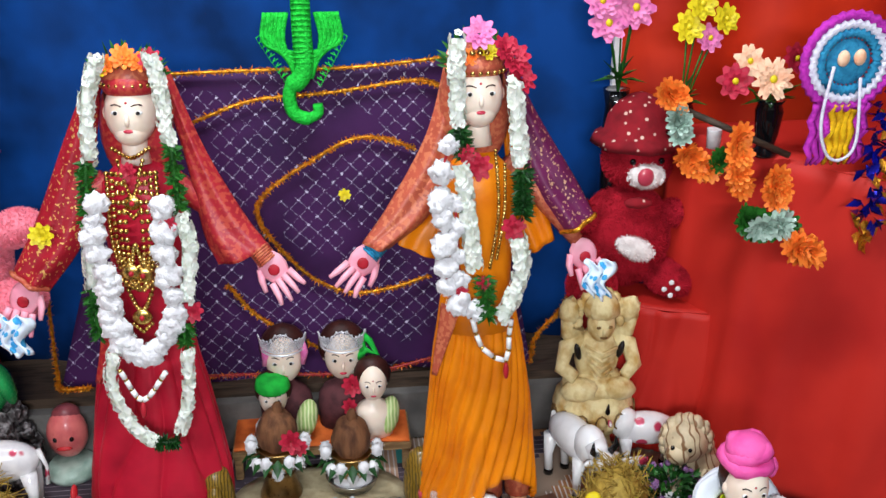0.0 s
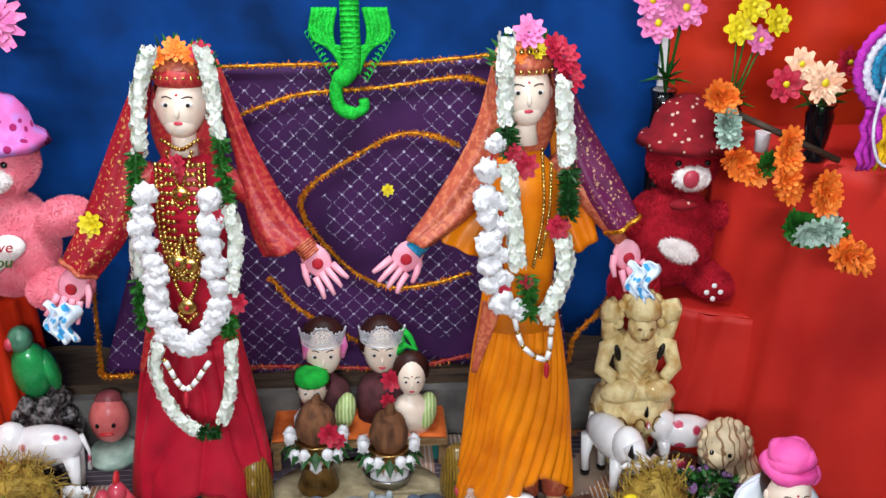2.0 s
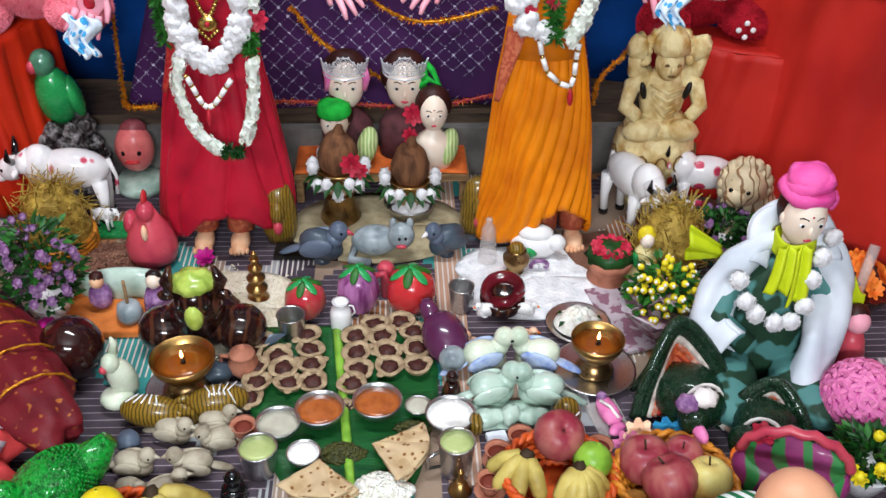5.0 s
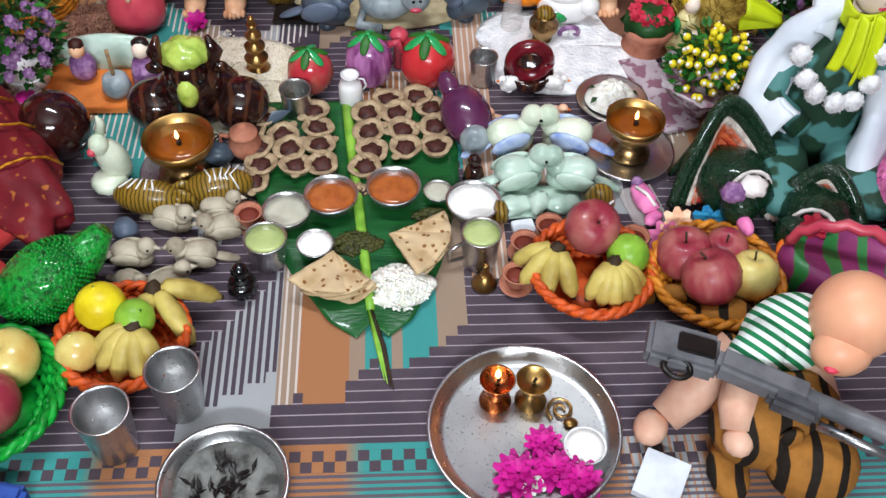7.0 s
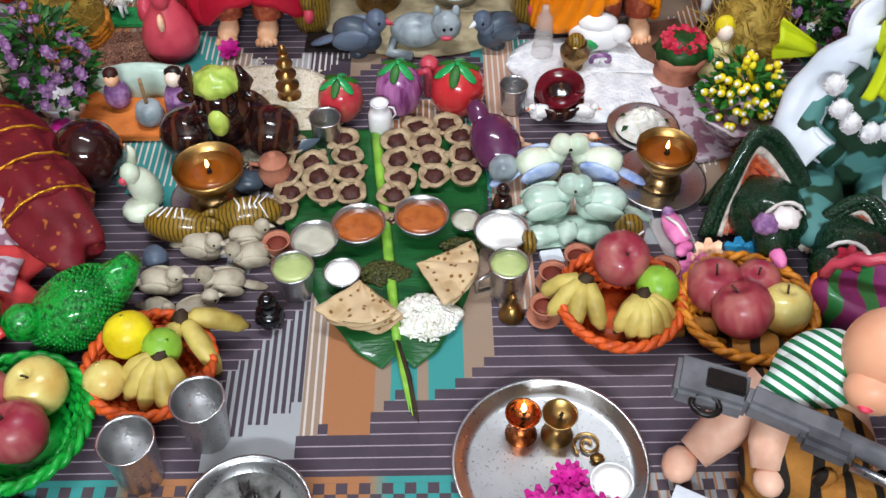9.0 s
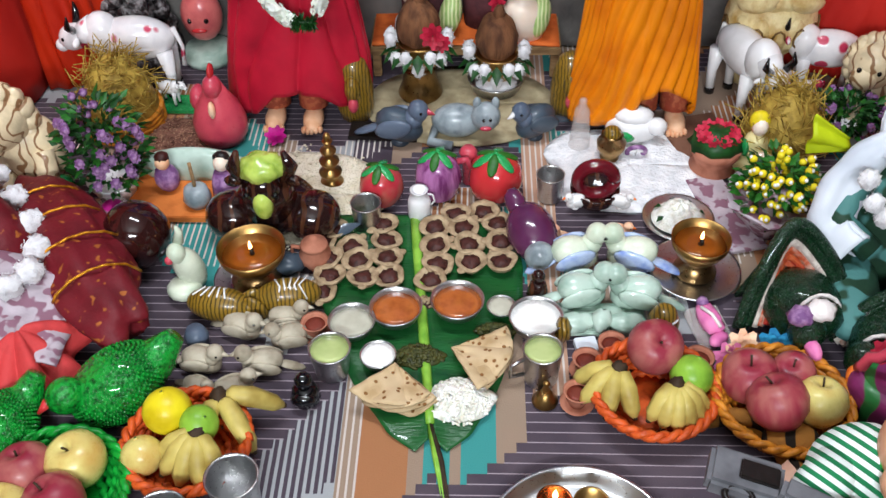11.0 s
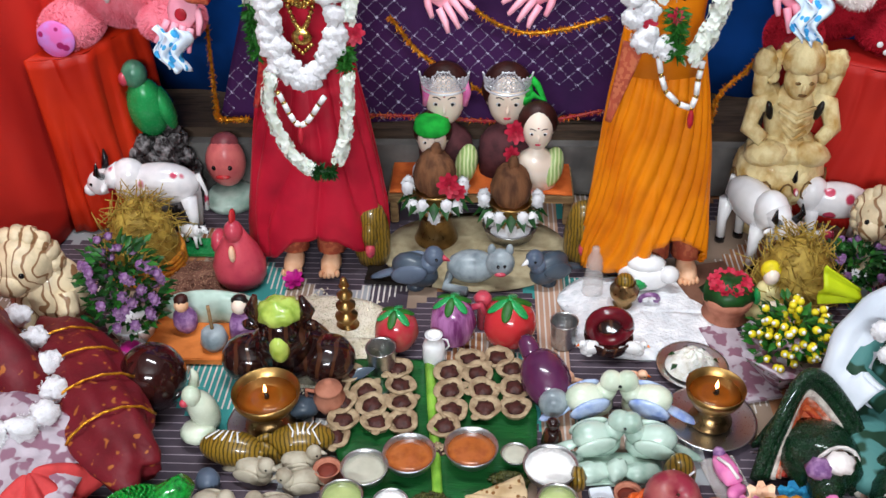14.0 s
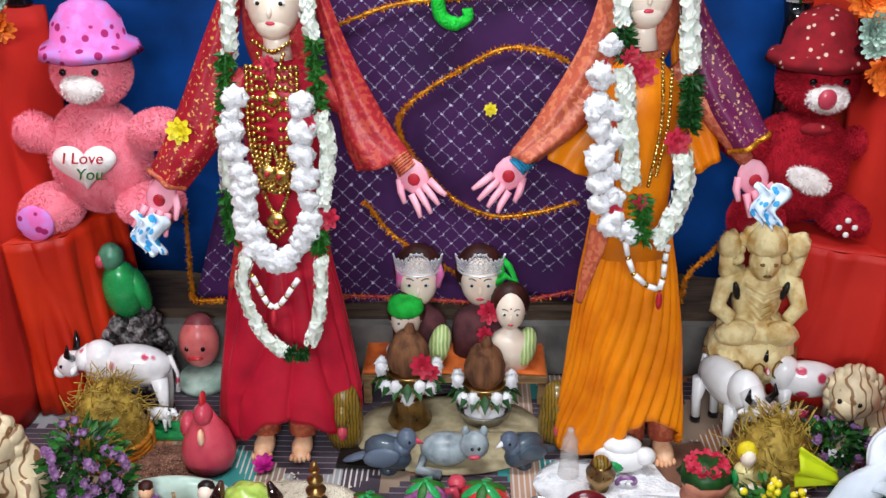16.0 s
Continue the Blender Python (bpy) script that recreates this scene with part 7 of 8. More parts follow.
def roti(label, x, y, turn, s):
    ob = thing("folded_flatbread", label, "flatbread", (x, y, 0.008), turn=turn)
    for k in range(5):
        def fn(u, v, k=k):
            a = math.radians(90 * u)
            rr = s * v * (1 + 0.035 * math.sin(a * 7 + k * 2))
            return (rr * math.cos(a) + 0.003 * k, rr * math.sin(a) - 0.002 * k, 0.004 + 0.0055 * k + 0.011 * v * abs(math.sin(u * 5 + k * 1.3)) + 0.006 * noise.noise(Vector((u * 4, v * 4, k + x))))
        part("layer", Geo().sheet(fn, 18, 10, M_roti, 0.003), ob)
    return ob


roti("stack of folded roasted flatbreads on the banana leaf", 0.405, 1.085, 222, 0.084)
roti("stack of folded roasted flatbreads on the banana leaf", 0.478, 1.140, -65, 0.092)
heap("rice_heap", "heap of white cooked rice on the banana leaf", "rice", 0.490, 1.020, 0.048, 0.042, 0.024, M_rice, 260, M_rice, 0.0045).location.z = 0.008
heap("greens_heap", "small heap of cooked dark greens", "vegetable", 0.424, 1.125, 0.038, 0.024, 0.014, M_veg, 90, M_veg, 0.006).location.z = 0.008
heap("greens_heap", "small heap of cooked dark greens", "vegetable", 0.545, 1.19, 0.03, 0.018, 0.013, M_veg, 70, M_veg, 0.006).location.z = 0.008
heap("dried_fruit_heap", "small heap of raisins and nuts on the leaf", "nuts", 0.425, 1.27, 0.016, 0.014, 0.012, M_choco, 40, M_batter, 0.005).location.z = 0.008
# ---- right side of the floor ----
for k, (x, y, s, t, b, w) in enumerate(((0.690, 1.40, 0.142, 195, M_palegreen, M_bluewing), (0.792, 1.40, 0.142, -15, M_palegreen, M_bluewing), (0.692, 1.285, 0.135, 190, M_celadon, M_celadon), (0.782, 1.28, 0.135, -10, M_celadon, M_celadon))):
    thing("lovebird_figurine", "pale glazed lovebird figurine with blue wings" if k < 2 else "celadon glazed bird figurine with spread tail", "figurine", (x, y, 0), bird(Geo(), (0, 0, 0), s, b, w, None, t, M_pinkglaze, 10), group="glazed lovebirds")
thing("bird_base", "celadon glazed leafy base in front of the lovebirds", "figurine", (0.72, 1.235, 0), Geo().box((0, 0, 0.006), (0.15, 0.07, 0.012), M_celadon, bevel=0.3).ell((-0.04, -0.02, 0.02), (0.035, 0.02, 0.016), M_celadon, n=10, rough=0.4).ell((0.04, -0.02, 0.02), (0.035, 0.02, 0.016), M_celadon, n=10, rough=0.4).ell((0, -0.02, 0.025), (0.02, 0.02, 0.02), M_celadon, n=10, rough=0.4))
for px, t in ((0.65, 10), (0.78, 170)):
    thing("peach_bird", "small peach and white glazed bird figurine", "figurine", (px, 1.50, 0), bird(Geo(), (0, 0, 0), 0.07, M_peach, M_peach, None, t))
rb = thing("maroon_basket", "glossy maroon basket-shaped bowl with white birds", "bowl", (0.752, 1.65, 0))
part("bowl", Geo().lathe([(0.03, 0), (0.045, 0.015), (0.05, 0.035), (0.046, 0.037), (0.035, 0.02)], M_brownglaze, n=26), rb)
part("ring_handle", Geo().tube([(0.036 * math.cos(i * 0.2618), 0, 0.055 + 0.034 * math.sin(i * 0.2618)) for i in range(25)], 0.014, mat("maroon_glaze", "6c1420", "50101a", 0.15, coat=0.7), 12), rb)
part("bird", bird(Geo(), (-0.04, -0.03, 0.01), 0.06, M_whiteglaze, M_whiteglaze, None, 20), rb)
part("bird", bird(Geo(), (0.05, -0.03, 0.01), 0.06, M_whiteglaze, M_whiteglaze, None, 160), rb)
thing("dark_aubergine", "dark purple aubergine figurine with a grey cap", "figurine", (0.616, 1.452, 0), Geo().ell((0, 0.01, 0.042), (0.046, 0.062, 0.042), M_aubdark, (18, 0, 20), 22).ell((0.012, -0.045, 0.035), (0.028, 0.026, 0.028), M_greyglaze, n=14).ell((-0.03, 0.06, 0.07), (0.02, 0.03, 0.02), M_aubdark, (30, 0, 25), 10))
thing("wrapped_figure", "small brown figurine wrapped with white thread", "figurine", (0.817, 1.205, 0), Geo().lathe([(0.02, 0), (0.026, 0.012), (0.026, 0.035), (0.018, 0.055), (0.01, 0.062)], M_ochre, n=16).tube([(-0.02, -0.018, 0.02), (0, -0.027, 0.04), (0.018, -0.018, 0.052)], 0.002, M_whiteglaze, 5).tube([(0.02, -0.018, 0.02), (0, -0.027, 0.04), (-0.016, -0.018, 0.055)], 0.002, M_whiteglaze, 5))
thing("pink_fish", "small pink plastic-wrapped figure lying on the mat", "figurine", (0.898, 1.22, 0), Geo().ell((0, 0.008, 0.016), (0.019, 0.038, 0.015), M_pinkflower, (0, 0, 12), 14, 0.3, 2).ell((0.008, -0.035, 0.014), (0.02, 0.012, 0.008), M_pinkflower, (0, 0, 40), 10, 0.3, 4).ell((-0.006, 0.04, 0.018), (0.011, 0.014, 0.011), M_lilac, n=10).tube([(-0.014, 0.02, 0.03), (0.0, 0.0, 0.034), (0.012, -0.02, 0.026)], 0.003, M_whitefelt, 6).box((0, 0, 0.003), (0.06, 0.09, 0.004), M_clear, (0, 0, 12)))
thing("shell_figure", "small ochre shell figurine", "figurine", (0.655, 1.19, 0), Geo().ell((0, 0, 0.02), (0.014, 0.02, 0.022), M_ochre, n=12, rough=0.3))
thing("blue_cloth_scrap", "small folded pale blue packet", "packet", (0.69, 1.16, 0), Geo().box((0, 0, 0.008), (0.035, 0.03, 0.014), M_paper, (0, 0, 10)))
pl = thing("rice_plate", "steel plate with a heap of white food and leaves", "plate", (0.908, 1.572, 0))
part("plate", Geo().lathe([(0.055, 0), (0.068, 0.01), (0.07, 0.012), (0.066, 0.012), (0.052, 0.004)], M_steel, n=36), pl)
part("food", Geo().sheet(lambda u, v: (0.052 * v * math.cos(u * 6.2832), 0.048 * v * math.sin(u * 6.2832), 0.008 + 0.034 * (1 - v * v) * (1 + 0.4 * noise.noise(Vector((u * 9, v * 6, 2))))), 40, 12, M_rice, 0.002), pl, "lumpy white cooked food")
lf = Geo()
for i in range(7):
    a = i * 0.9
    lf.leaf((0.036 * math.cos(a), 0.034 * math.sin(a), 0.026), (math.cos(a), math.sin(a), -0.4), 0.018, 0.013, M_leafdark)
part("leaves", lf, pl)
thing("ribbed_bottle", "ribbed clear plastic bottle", "bottle", (0.745, 1.905, 0), Geo().lathe([(0.022, 0)] + [(0.024 - 0.0007 * i + (0.002 if i % 2 else 0), 0.008 * i) for i in range(1, 13)] + [(0.008, 0.108), (0.009, 0.118), (0.007, 0.12)], M_clear, n=20))
thing("white_cow", "small white glazed resting calf figurine with green and red paint", "figurine", (0.866, 1.94, 0), Geo().ell((0, 0, 0.035), (0.062, 0.036, 0.036), M_whiteglaze, n=18).ell((-0.02, -0.025, 0.03), (0.028, 0.016, 0.016), M_greenglaze, n=10).ell((0.05, -0.02, 0.05), (0.024, 0.02, 0.02), M_whiteglaze, n=10).ell((0, 0, 0.065), (0.045, 0.028, 0.02), M_whiteglaze, n=12))
thing("brass_pot", "small tarnished brass pot with a leaf knob", "pot", (0.805, 1.835, 0), Geo().lathe([(0.022, 0), (0.026, 0.008), (0.016, 0.016), (0.03, 0.035), (0.032, 0.05), (0.02, 0.062), (0.024, 0.068)], M_bronze, n=22).ell((0, 0, 0.07), (0.02, 0.02, 0.016), M_ochre, n=12))
thing("toy_cart", "small purple toy wheel with white spokes", "toy", (0.862, 1.84, 0.024), Geo().tube([(0.02 * math.cos(i * 0.3927), -0.012 * math.sin(i * 0.3927), 0.02 * math.sin(i * 0.3927)) for i in range(17)], 0.005, M_lilac, 7).tube([(-0.02, 0, 0), (0.02, 0, 0)], 0.002, M_whiteglaze, 5).tube([(0, 0.01, -0.02), (0, -0.01, 0.02)], 0.002, M_whiteglaze, 5))
fb = thing("flower_bowl", "terracotta bowl figurine with dark green and red flowers", "figurine", (1.02, 1.80, 0))
part("bowl", Geo().lathe([(0.035, 0), (0.05, 0.01), (0.038, 0.02), (0.052, 0.045), (0.054, 0.06), (0.045, 0.06)], M_terra, n=26), fb)
part("foliage", Geo().ell((0, 0, 0.065), (0.054, 0.05, 0.032), M_leafdark, n=16, rough=0.3), fb)
for i in range(9):
    a = i * 0.7
    b = part("rose", Geo().bloom((0, 0, 0), 0.016, M_redflower, (math.cos(a) * 0.5, -0.5, 1), 7, 2, 0.7, rng), fb)
    b.location = (0.034 * math.cos(a), 0.03 * math.sin(a), 0.088)
thing("lady_figurine", "small painted lady figurine in yellow with green stripe", "figurine", (1.10, 1.80, 0), Geo().lathe([(0.04, 0), (0.042, 0.02), (0.03, 0.055), (0.022, 0.08), (0.012, 0.092)], mat("pale_yellow_glaze", "e8dca0", "d0bc78", 0.3, coat=0.4), n=20).ell((0, -0.004, 0.108), (0.017, 0.017, 0.02), M_skin, n=12).ell((0, 0.006, 0.115), (0.022, 0.02, 0.022), M_yellowfl, n=12).ell((-0.024, -0.01, 0.062), (0.008, 0.02, 0.018), M_greenglaze, n=8).ell((0.01, -0.03, 0.05), (0.024, 0.014, 0.014), M_skin, n=10))
thing("printed_book", "thin printed booklet in a clear sleeve lying on the mat", "booklet", (1.005, 1.60, 0.001), Geo().box((0, 0, 0.004), (0.075, 0.22, 0.008), M_lilaccloth, (0, 0, 14)))

# the large seated doll and its clothes
dx, dy = 1.275, 1.44
SPOT = carry((1.275, 1.40, 0), (lay(1.275, 1.40)[0] - 0.035, lay(1.275, 1.40)[1], 0), 0.97, 1.14)
g = Geo()
face(g, (dx + 0.022, dy - 0.014, 0.302), 0.040, 0.052, M_skin)
g.ell((dx + 0.022, dy + 0.01, 0.312), (0.043, 0.042, 0.05), M_hair, n=16)
g.lathe([(0.02, 0.21), (0.02, 0.26)], M_skin, (dx + 0.018, dy, 0), 14)
g.lathe([(0.10, 0.0), (0.10, 0.05), (0.075, 0.13), (0.065, 0.19), (0.03, 0.225)], M_greenprint, (dx, dy - 0.02, 0), 22, squash=0.75)
g.ell((dx - 0.09, dy - 0.13, 0.035), (0.05, 0.12, 0.035), M_greenprint, (0, 0, -15), 16)
g.ell((dx + 0.04, dy - 0.14, 0.035), (0.05, 0.12, 0.035), M_greenprint, (0, 0, 8), 16)
for s in (-1, 1):
    g.tube([(dx + s * 0.07, dy, 0.19), (dx + s * 0.115, dy - 0.05, 0.12), (dx + s * 0.06, dy - 0.10, 0.09)], [0.03, 0.028, 0.022], M_greenprint, 10)
thing("seated_doll", "large seated doll with a painted cream face and printed robe", "doll", geo=g)
thing("turban", "bright pink wound cloth turban on the doll", "turban", (dx + 0.023, dy + 0.002, 0.338), Geo().tube([((0.042 - 0.0004 * i) * math.cos(i * 0.42 + 0.6), (0.040 - 0.0004 * i) * math.sin(i * 0.42 + 0.6), 0.00085 * i + 0.008 * math.cos(i * 0.42 * 0.5)) for i in range(46)], [0.0135 + 0.003 * math.sin(i * 1.7) for i in range(46)], M_pinkturban, 9).ell((0, 0, 0.028), (0.042, 0.040, 0.026), M_pinkturban, n=16).ell((0.052, 0, -0.012), (0.012, 0.014, 0.018), M_pinkturban, n=10, rough=0.2))


def sleeve(pts, rad):
    ps = [Vector(p) for p in spline(pts, 30)]

    def fn(u, v):
        i = min(len(ps) - 1, round(u * 30))
        d = (ps[min(i + 1, len(ps) - 1)] - ps[max(i - 1, 0)]).normalized()
        n = d.cross(Vector((0.1, 1, 0.2))).normalized()
        w = d.cross(n)
        a = 2 * math.pi * v
        r = float(np.interp(u, np.linspace(0, 1, len(rad)), rad))
        r *= 1 + 0.09 * math.sin(3 * a + 9 * u) + 0.22 * noise.noise(Vector((math.cos(a) * 1.2, math.sin(a) * 1.2, u * 7)))
        return ps[i] + n * r * math.cos(a) + w * r * 0.72 * math.sin(a)
    return fn


shw = thing("white_shawl", "white satin shawl hanging from the doll's shoulders", "shawl", geo=Geo().sheet(sleeve([(dx - 0.01, dy + 0.01, 0.245), (dx - 0.055, dy - 0.005, 0.225), (dx - 0.105, dy - 0.02, 0.165), (dx - 0.125, dy - 0.05, 0.105), (dx - 0.095, dy - 0.10, 0.085)], [0.018, 0.03, 0.037, 0.042, 0.04]), 30, 36, M_whitecloth, 0.004))
part("shawl_side", Geo().sheet(sleeve([(dx + 0.04, dy + 0.01, 0.25), (dx + 0.085, dy + 0.0, 0.225), (dx + 0.115, dy - 0.025, 0.165), (dx + 0.085, dy - 0.08, 0.10), (dx + 0.045, dy - 0.15, 0.045), (dx + 0.03, dy - 0.19, 0.02)], [0.018, 0.032, 0.038, 0.042, 0.038, 0.03]), 30, 36, M_whitecloth, 0.004), shw)
part("collar", Geo().sheet(sleeve([(dx - 0.055, dy - 0.03, 0.215), (dx - 0.03, dy + 0.035, 0.265), (dx + 0.025, dy + 0.05, 0.275), (dx + 0.075, dy + 0.03, 0.265), (dx + 0.09, dy - 0.03, 0.22)], [0.02, 0.024, 0.024, 0.024, 0.02]), 30, 20, M_whitecloth, 0.004), shw)
for i, (x, y, z) in enumerate(((-0.098, -0.075, 0.215), (-0.085, -0.095, 0.185), (-0.065, -0.105, 0.165), (-0.028, -0.11, 0.15), (0.008, -0.10, 0.145), (0.032, -0.09, 0.17), (0.04, -0.075, 0.215), (0.055, -0.06, 0.25), (0.085, -0.02, 0.265))):
    gg = Geo().ell((0, 0, 0), (0.017, 0.015, 0.016), M_cotton, (0, i * 40, 0), 18, 0.25, i).fur((0, 0, 0), (0.017, 0.015, 0.016), M_cotton, 120, 0.004, rng)
    b = part("cotton_ball", gg, shw)
    b.location = (dx + x, dy + y, z)
sc = thing("lime_scarf", "bright lime cloth scarf knotted round the doll's neck", "scarf", (dx + 0.005, dy, 0))
for s in (-1, 1):
    part("scarf_end", Geo().sheet(lambda u, v: (s * 0.016 + (0.03 + 0.012 * v) * (u - 0.5) - 0.01 * v + s * 0.006 * v, -0.052 - 0.028 * math.sin(v * 1.6) - 0.007 * math.sin(u * 9 + s), 0.262 - (0.085 + 0.012 * s) * v + 0.006 * math.sin(u * 3.1)), 14, 12, M_limecloth, 0.004), sc)
part("neck_wrap", Geo().sheet(lambda u, v: ((0.036 + 0.006 * v) * math.cos(u * 6.283) + 0.012, 0.036 * math.sin(u * 6.283) - 0.012, 0.268 - 0.03 * v + 0.004 * math.sin(u * 17)), 30, 6, M_limecloth, 0.004), sc)
bow = thing("lime_bow", "bright lime cloth bow behind the doll", "bow")
part("bow_loop", Geo().sheet(lambda u, v: (dx - 0.10 - 0.07 * u, dy + 0.03 + 0.01 * math.sin(v * 9), 0.205 + 0.02 * u + (0.02 + 0.05 * u) * (v - 0.5)), 8, 8, M_limecloth, 0.004), bow)
part("bow_loop", Geo().sheet(lambda u, v: (dx + 0.13 + 0.05 * u + 0.012 * v, dy - 0.01 - 0.02 * u, 0.17 - 0.11 * v + 0.02 * math.sin(u * 5)), 8, 8, M_limecloth, 0.004), bow)

SPOT = on_floor

M_beadwhite = mat("white_beads", "d8ccc0", "b09890", 0.4, 0, 60, 0.8, 240)
M_beadred = mat("red_beads", "a82c20", "c86030", 0.4, 0, 60, 0.8, 240)


def beaded_bird(label, x, y, s, turn, crest, tall=1.0):
    ob = thing("beaded_bird", label, "craft bird", (x, y, 0), turn=turn)
    part("body", Geo().ell((0, 0, 0.055 * s), (0.075 * s, 0.085 * s, 0.06 * s), M_darkgreen, n=22, rough=0.15).ell((-0.035 * s, -0.08 * s, 0.075 * s), (0.035 * s, 0.035 * s, 0.04 * s), M_darkgreen, n=14), ob)
    rows = [(1.0, M_darkgreen), (0.88, M_darkgreen), (0.76, M_beadwhite), (0.67, M_rainbow), (0.57, M_beadred), (0.48, M_rainbow), (0.38, M_darkgreen), (0.28, M_darkgreen)]
    for k, (f, m) in enumerate(rows):
        part("tail_row", Geo().tube(spline([(-0.125 * f * s, 0.0, 0.012), (-0.085 * f * s, 0.04 * s, 0.11 * f * tall * s), (-0.01 * s, 0.085 * s, 0.215 * f * tall * s), (0.07 * f * s, 0.05 * s, 0.13 * f * tall * s), (0.11 * f * s, 0.0, 0.012)], 26), (0.013 if k < 2 else 0.0105) * s, m, 9), ob)
    part("tail_back", Geo().sheet(lambda u, v: ((u - 0.5) * 0.19 * s * (1 - 0.85 * v), 0.085 * s + 0.01 * s * v, 0.01 + 0.17 * s * tall * v), 10, 10, M_darkgreen, 0.008), ob)
    if crest:
        part("comb", Geo().bloom((-0.0 * s, -0.085 * s, 0.12 * s), 0.03 * s, crest, (0, -0.3, 1), 7, 3, 0.6, rng), ob)
    part("beak", Geo().ell((-0.04 * s, -0.118 * s, 0.07 * s), (0.014 * s, 0.028 * s, 0.016 * s), M_pinkflower if crest is None else M_orangefl, n=10), ob)
    part("collar", Geo().tube([(0.045 * s * math.cos(i * 0.3927), -0.05 * s + 0.012 * s * math.sin(i * 0.3927), 0.075 * s + 0.045 * s * math.sin(i * 0.3927)) for i in range(17)], 0.004, M_whitefelt, 6), ob)


beaded_bird("dark green beaded craft bird with a rainbow tail", 1.045, 1.235, 0.84, 12, None, 0.9)
beaded_bird("dark green beaded craft bird with a red comb", 1.145, 1.13, 0.76, -30, M_redflower, 0.6)
thing("white_purple_tuft", "white and purple bead tuft on the craft bird", "tuft", (1.035, 1.15, 0.105), Geo().ell((0, 0, 0), (0.022, 0.02, 0.016), M_whitefelt, n=12, rough=0.3).ell((-0.03, -0.006, -0.006), (0.02, 0.018, 0.016), M_lilac, n=12, rough=0.3))
thing("teal_flower", "small teal cloth flower beside the craft bird", "flower", (0.985, 1.14, 0.02), Geo().bloom((0, 0, 0), 0.036, M_yarnblue, (0, -0.5, 1), 8, 3, 0.5, rng))
thing("peach_rose", "peach and pink cloth rose beside the fruit basket", "flower", (0.930, 1.135, 0.03), Geo().bloom((0, 0, 0), 0.03, M_peach, (0, -0.5, 1), 8, 3, 0.8, rng).bloom((-0.02, -0.015, -0.012), 0.03, M_pinkflower, (-0.3, -0.6, 0.6), 8, 2, 0.6, rng))
pb = thing("pink_flower_ball", "ball of small pink cloth flowers", "flower", (1.33, 1.19, 0.07))
for i in range(130):
    z = 1 - 2 * (i + 0.5) / 130
    a = i * 2.399963
    q = math.sqrt(1 - z * z)
    b = part("floret", Geo().bloom((0, 0, 0), 0.0165, M_pinkflower, (q * math.cos(a), q * math.sin(a), z), 5, 1, 0.4, rng), pb)
    b.location = (0.066 * q * math.cos(a), 0.066 * q * math.sin(a), 0.066 * z)
part("core", Geo().ell((0, 0, 0), 0.063, M_magenta, n=16), pb)
fo = thing("flower_dish", "dark brown dish heaped with orange flowers", "dish", (1.56, 1.70, 0))
part("dish", Geo().lathe([(0.06, 0), (0.085, 0.02), (0.10, 0.045), (0.10, 0.05), (0.085, 0.04)], M_brownglaze, n=30), fo)
for i in range(34):
    a, t = rng.uniform(0, 6.28), math.sqrt(rng.uniform(0, 1))
    b = part("marigold", Geo().bloom((0, 0, 0), 0.024, M_orangefl, (math.cos(a), math.sin(a) - 0.3, 1), 8, 2, 0.7, rng), fo)
    b.location = (0.075 * t * math.cos(a), 0.075 * t * math.sin(a), 0.055 + 0.05 * (1 - t))
SPOT = local(1.56, 1.70)
thing("clear_bottle", "small clear plastic tube in the flower dish", "tube", geo=Geo().tube([(1.53, 1.62, 0.05), (1.56, 1.66, 0.16)], 0.012, M_clear, 12))
SPOT = on_floor
thing("pink_doll", "small pink glazed figurine beside the flower ball", "figurine", (1.40, 1.38, 0), Geo().lathe([(0.035, 0), (0.036, 0.03), (0.024, 0.08), (0.014, 0.1)], M_pinkglaze, n=18).ell((0, 0, 0.12), 0.024, M_pinkskin, n=14).ell((0, 0.01, 0.128), (0.026, 0.022, 0.024), M_hair, n=12))
bush("low artificial plant with yellow blossoms", 1.27, 1.03, 0.05, 0.09, M_plasticwhite, M_yellowfl, 16, 0.016, 9)
hb = thing("printed_bag", "small purple and green printed bag with a braided pink handle", "bag", (1.13, 0.995, 0), turn=-20)
part("bag_body", Geo().lathe([(0.06, 0), (0.085, 0.02), (0.09, 0.06), (0.08, 0.09), (0.075, 0.085)], M_purpleprint, n=28, squash=0.6), hb)
part("handle", Geo().tube([(0.082 * math.cos(i * 0.2244), 0.004 * (-1) ** i, 0.085 + 0.06 * math.sin(i * 0.2244)) for i in range(15)], 0.0085, M_pinkglaze, 8), hb, "braided pink handle")

# ---- fruit baskets ----


def basket(label, x, y, r, h, m):
    ob = thing("fruit_basket", label, "basket", (x, y, 0))
    part("base", Geo().lathe([(r * 0.6, 0.0), (r * 0.62, 0.004), (r * 0.3, 0.005)], m, n=30), ob)
    for k in range(6):
        t = k / 5
        rr = r * (0.64 + 0.36 * t ** 0.7)
        part("woven_ring", Geo().tube([((rr + 0.0025 * math.cos(i * math.pi + k * math.pi)) * math.cos(i * 0.1309), (rr + 0.0025 * math.cos(i * math.pi + k * math.pi)) * math.sin(i * 0.1309), 0.006 + h * t) for i in range(49)], 0.0058, m, 6), ob)
    for s in (0, math.pi):
        part("braided_rim", Geo().tube([((r + 0.004 * math.cos(i * 0.9 + s)) * math.cos(i * 0.0654), (r + 0.004 * math.cos(i * 0.9 + s)) * math.sin(i * 0.0654), h + 0.008 + 0.0045 * math.sin(i * 0.9 + s)) for i in range(97)], 0.0055, m, 6), ob)
    return ob


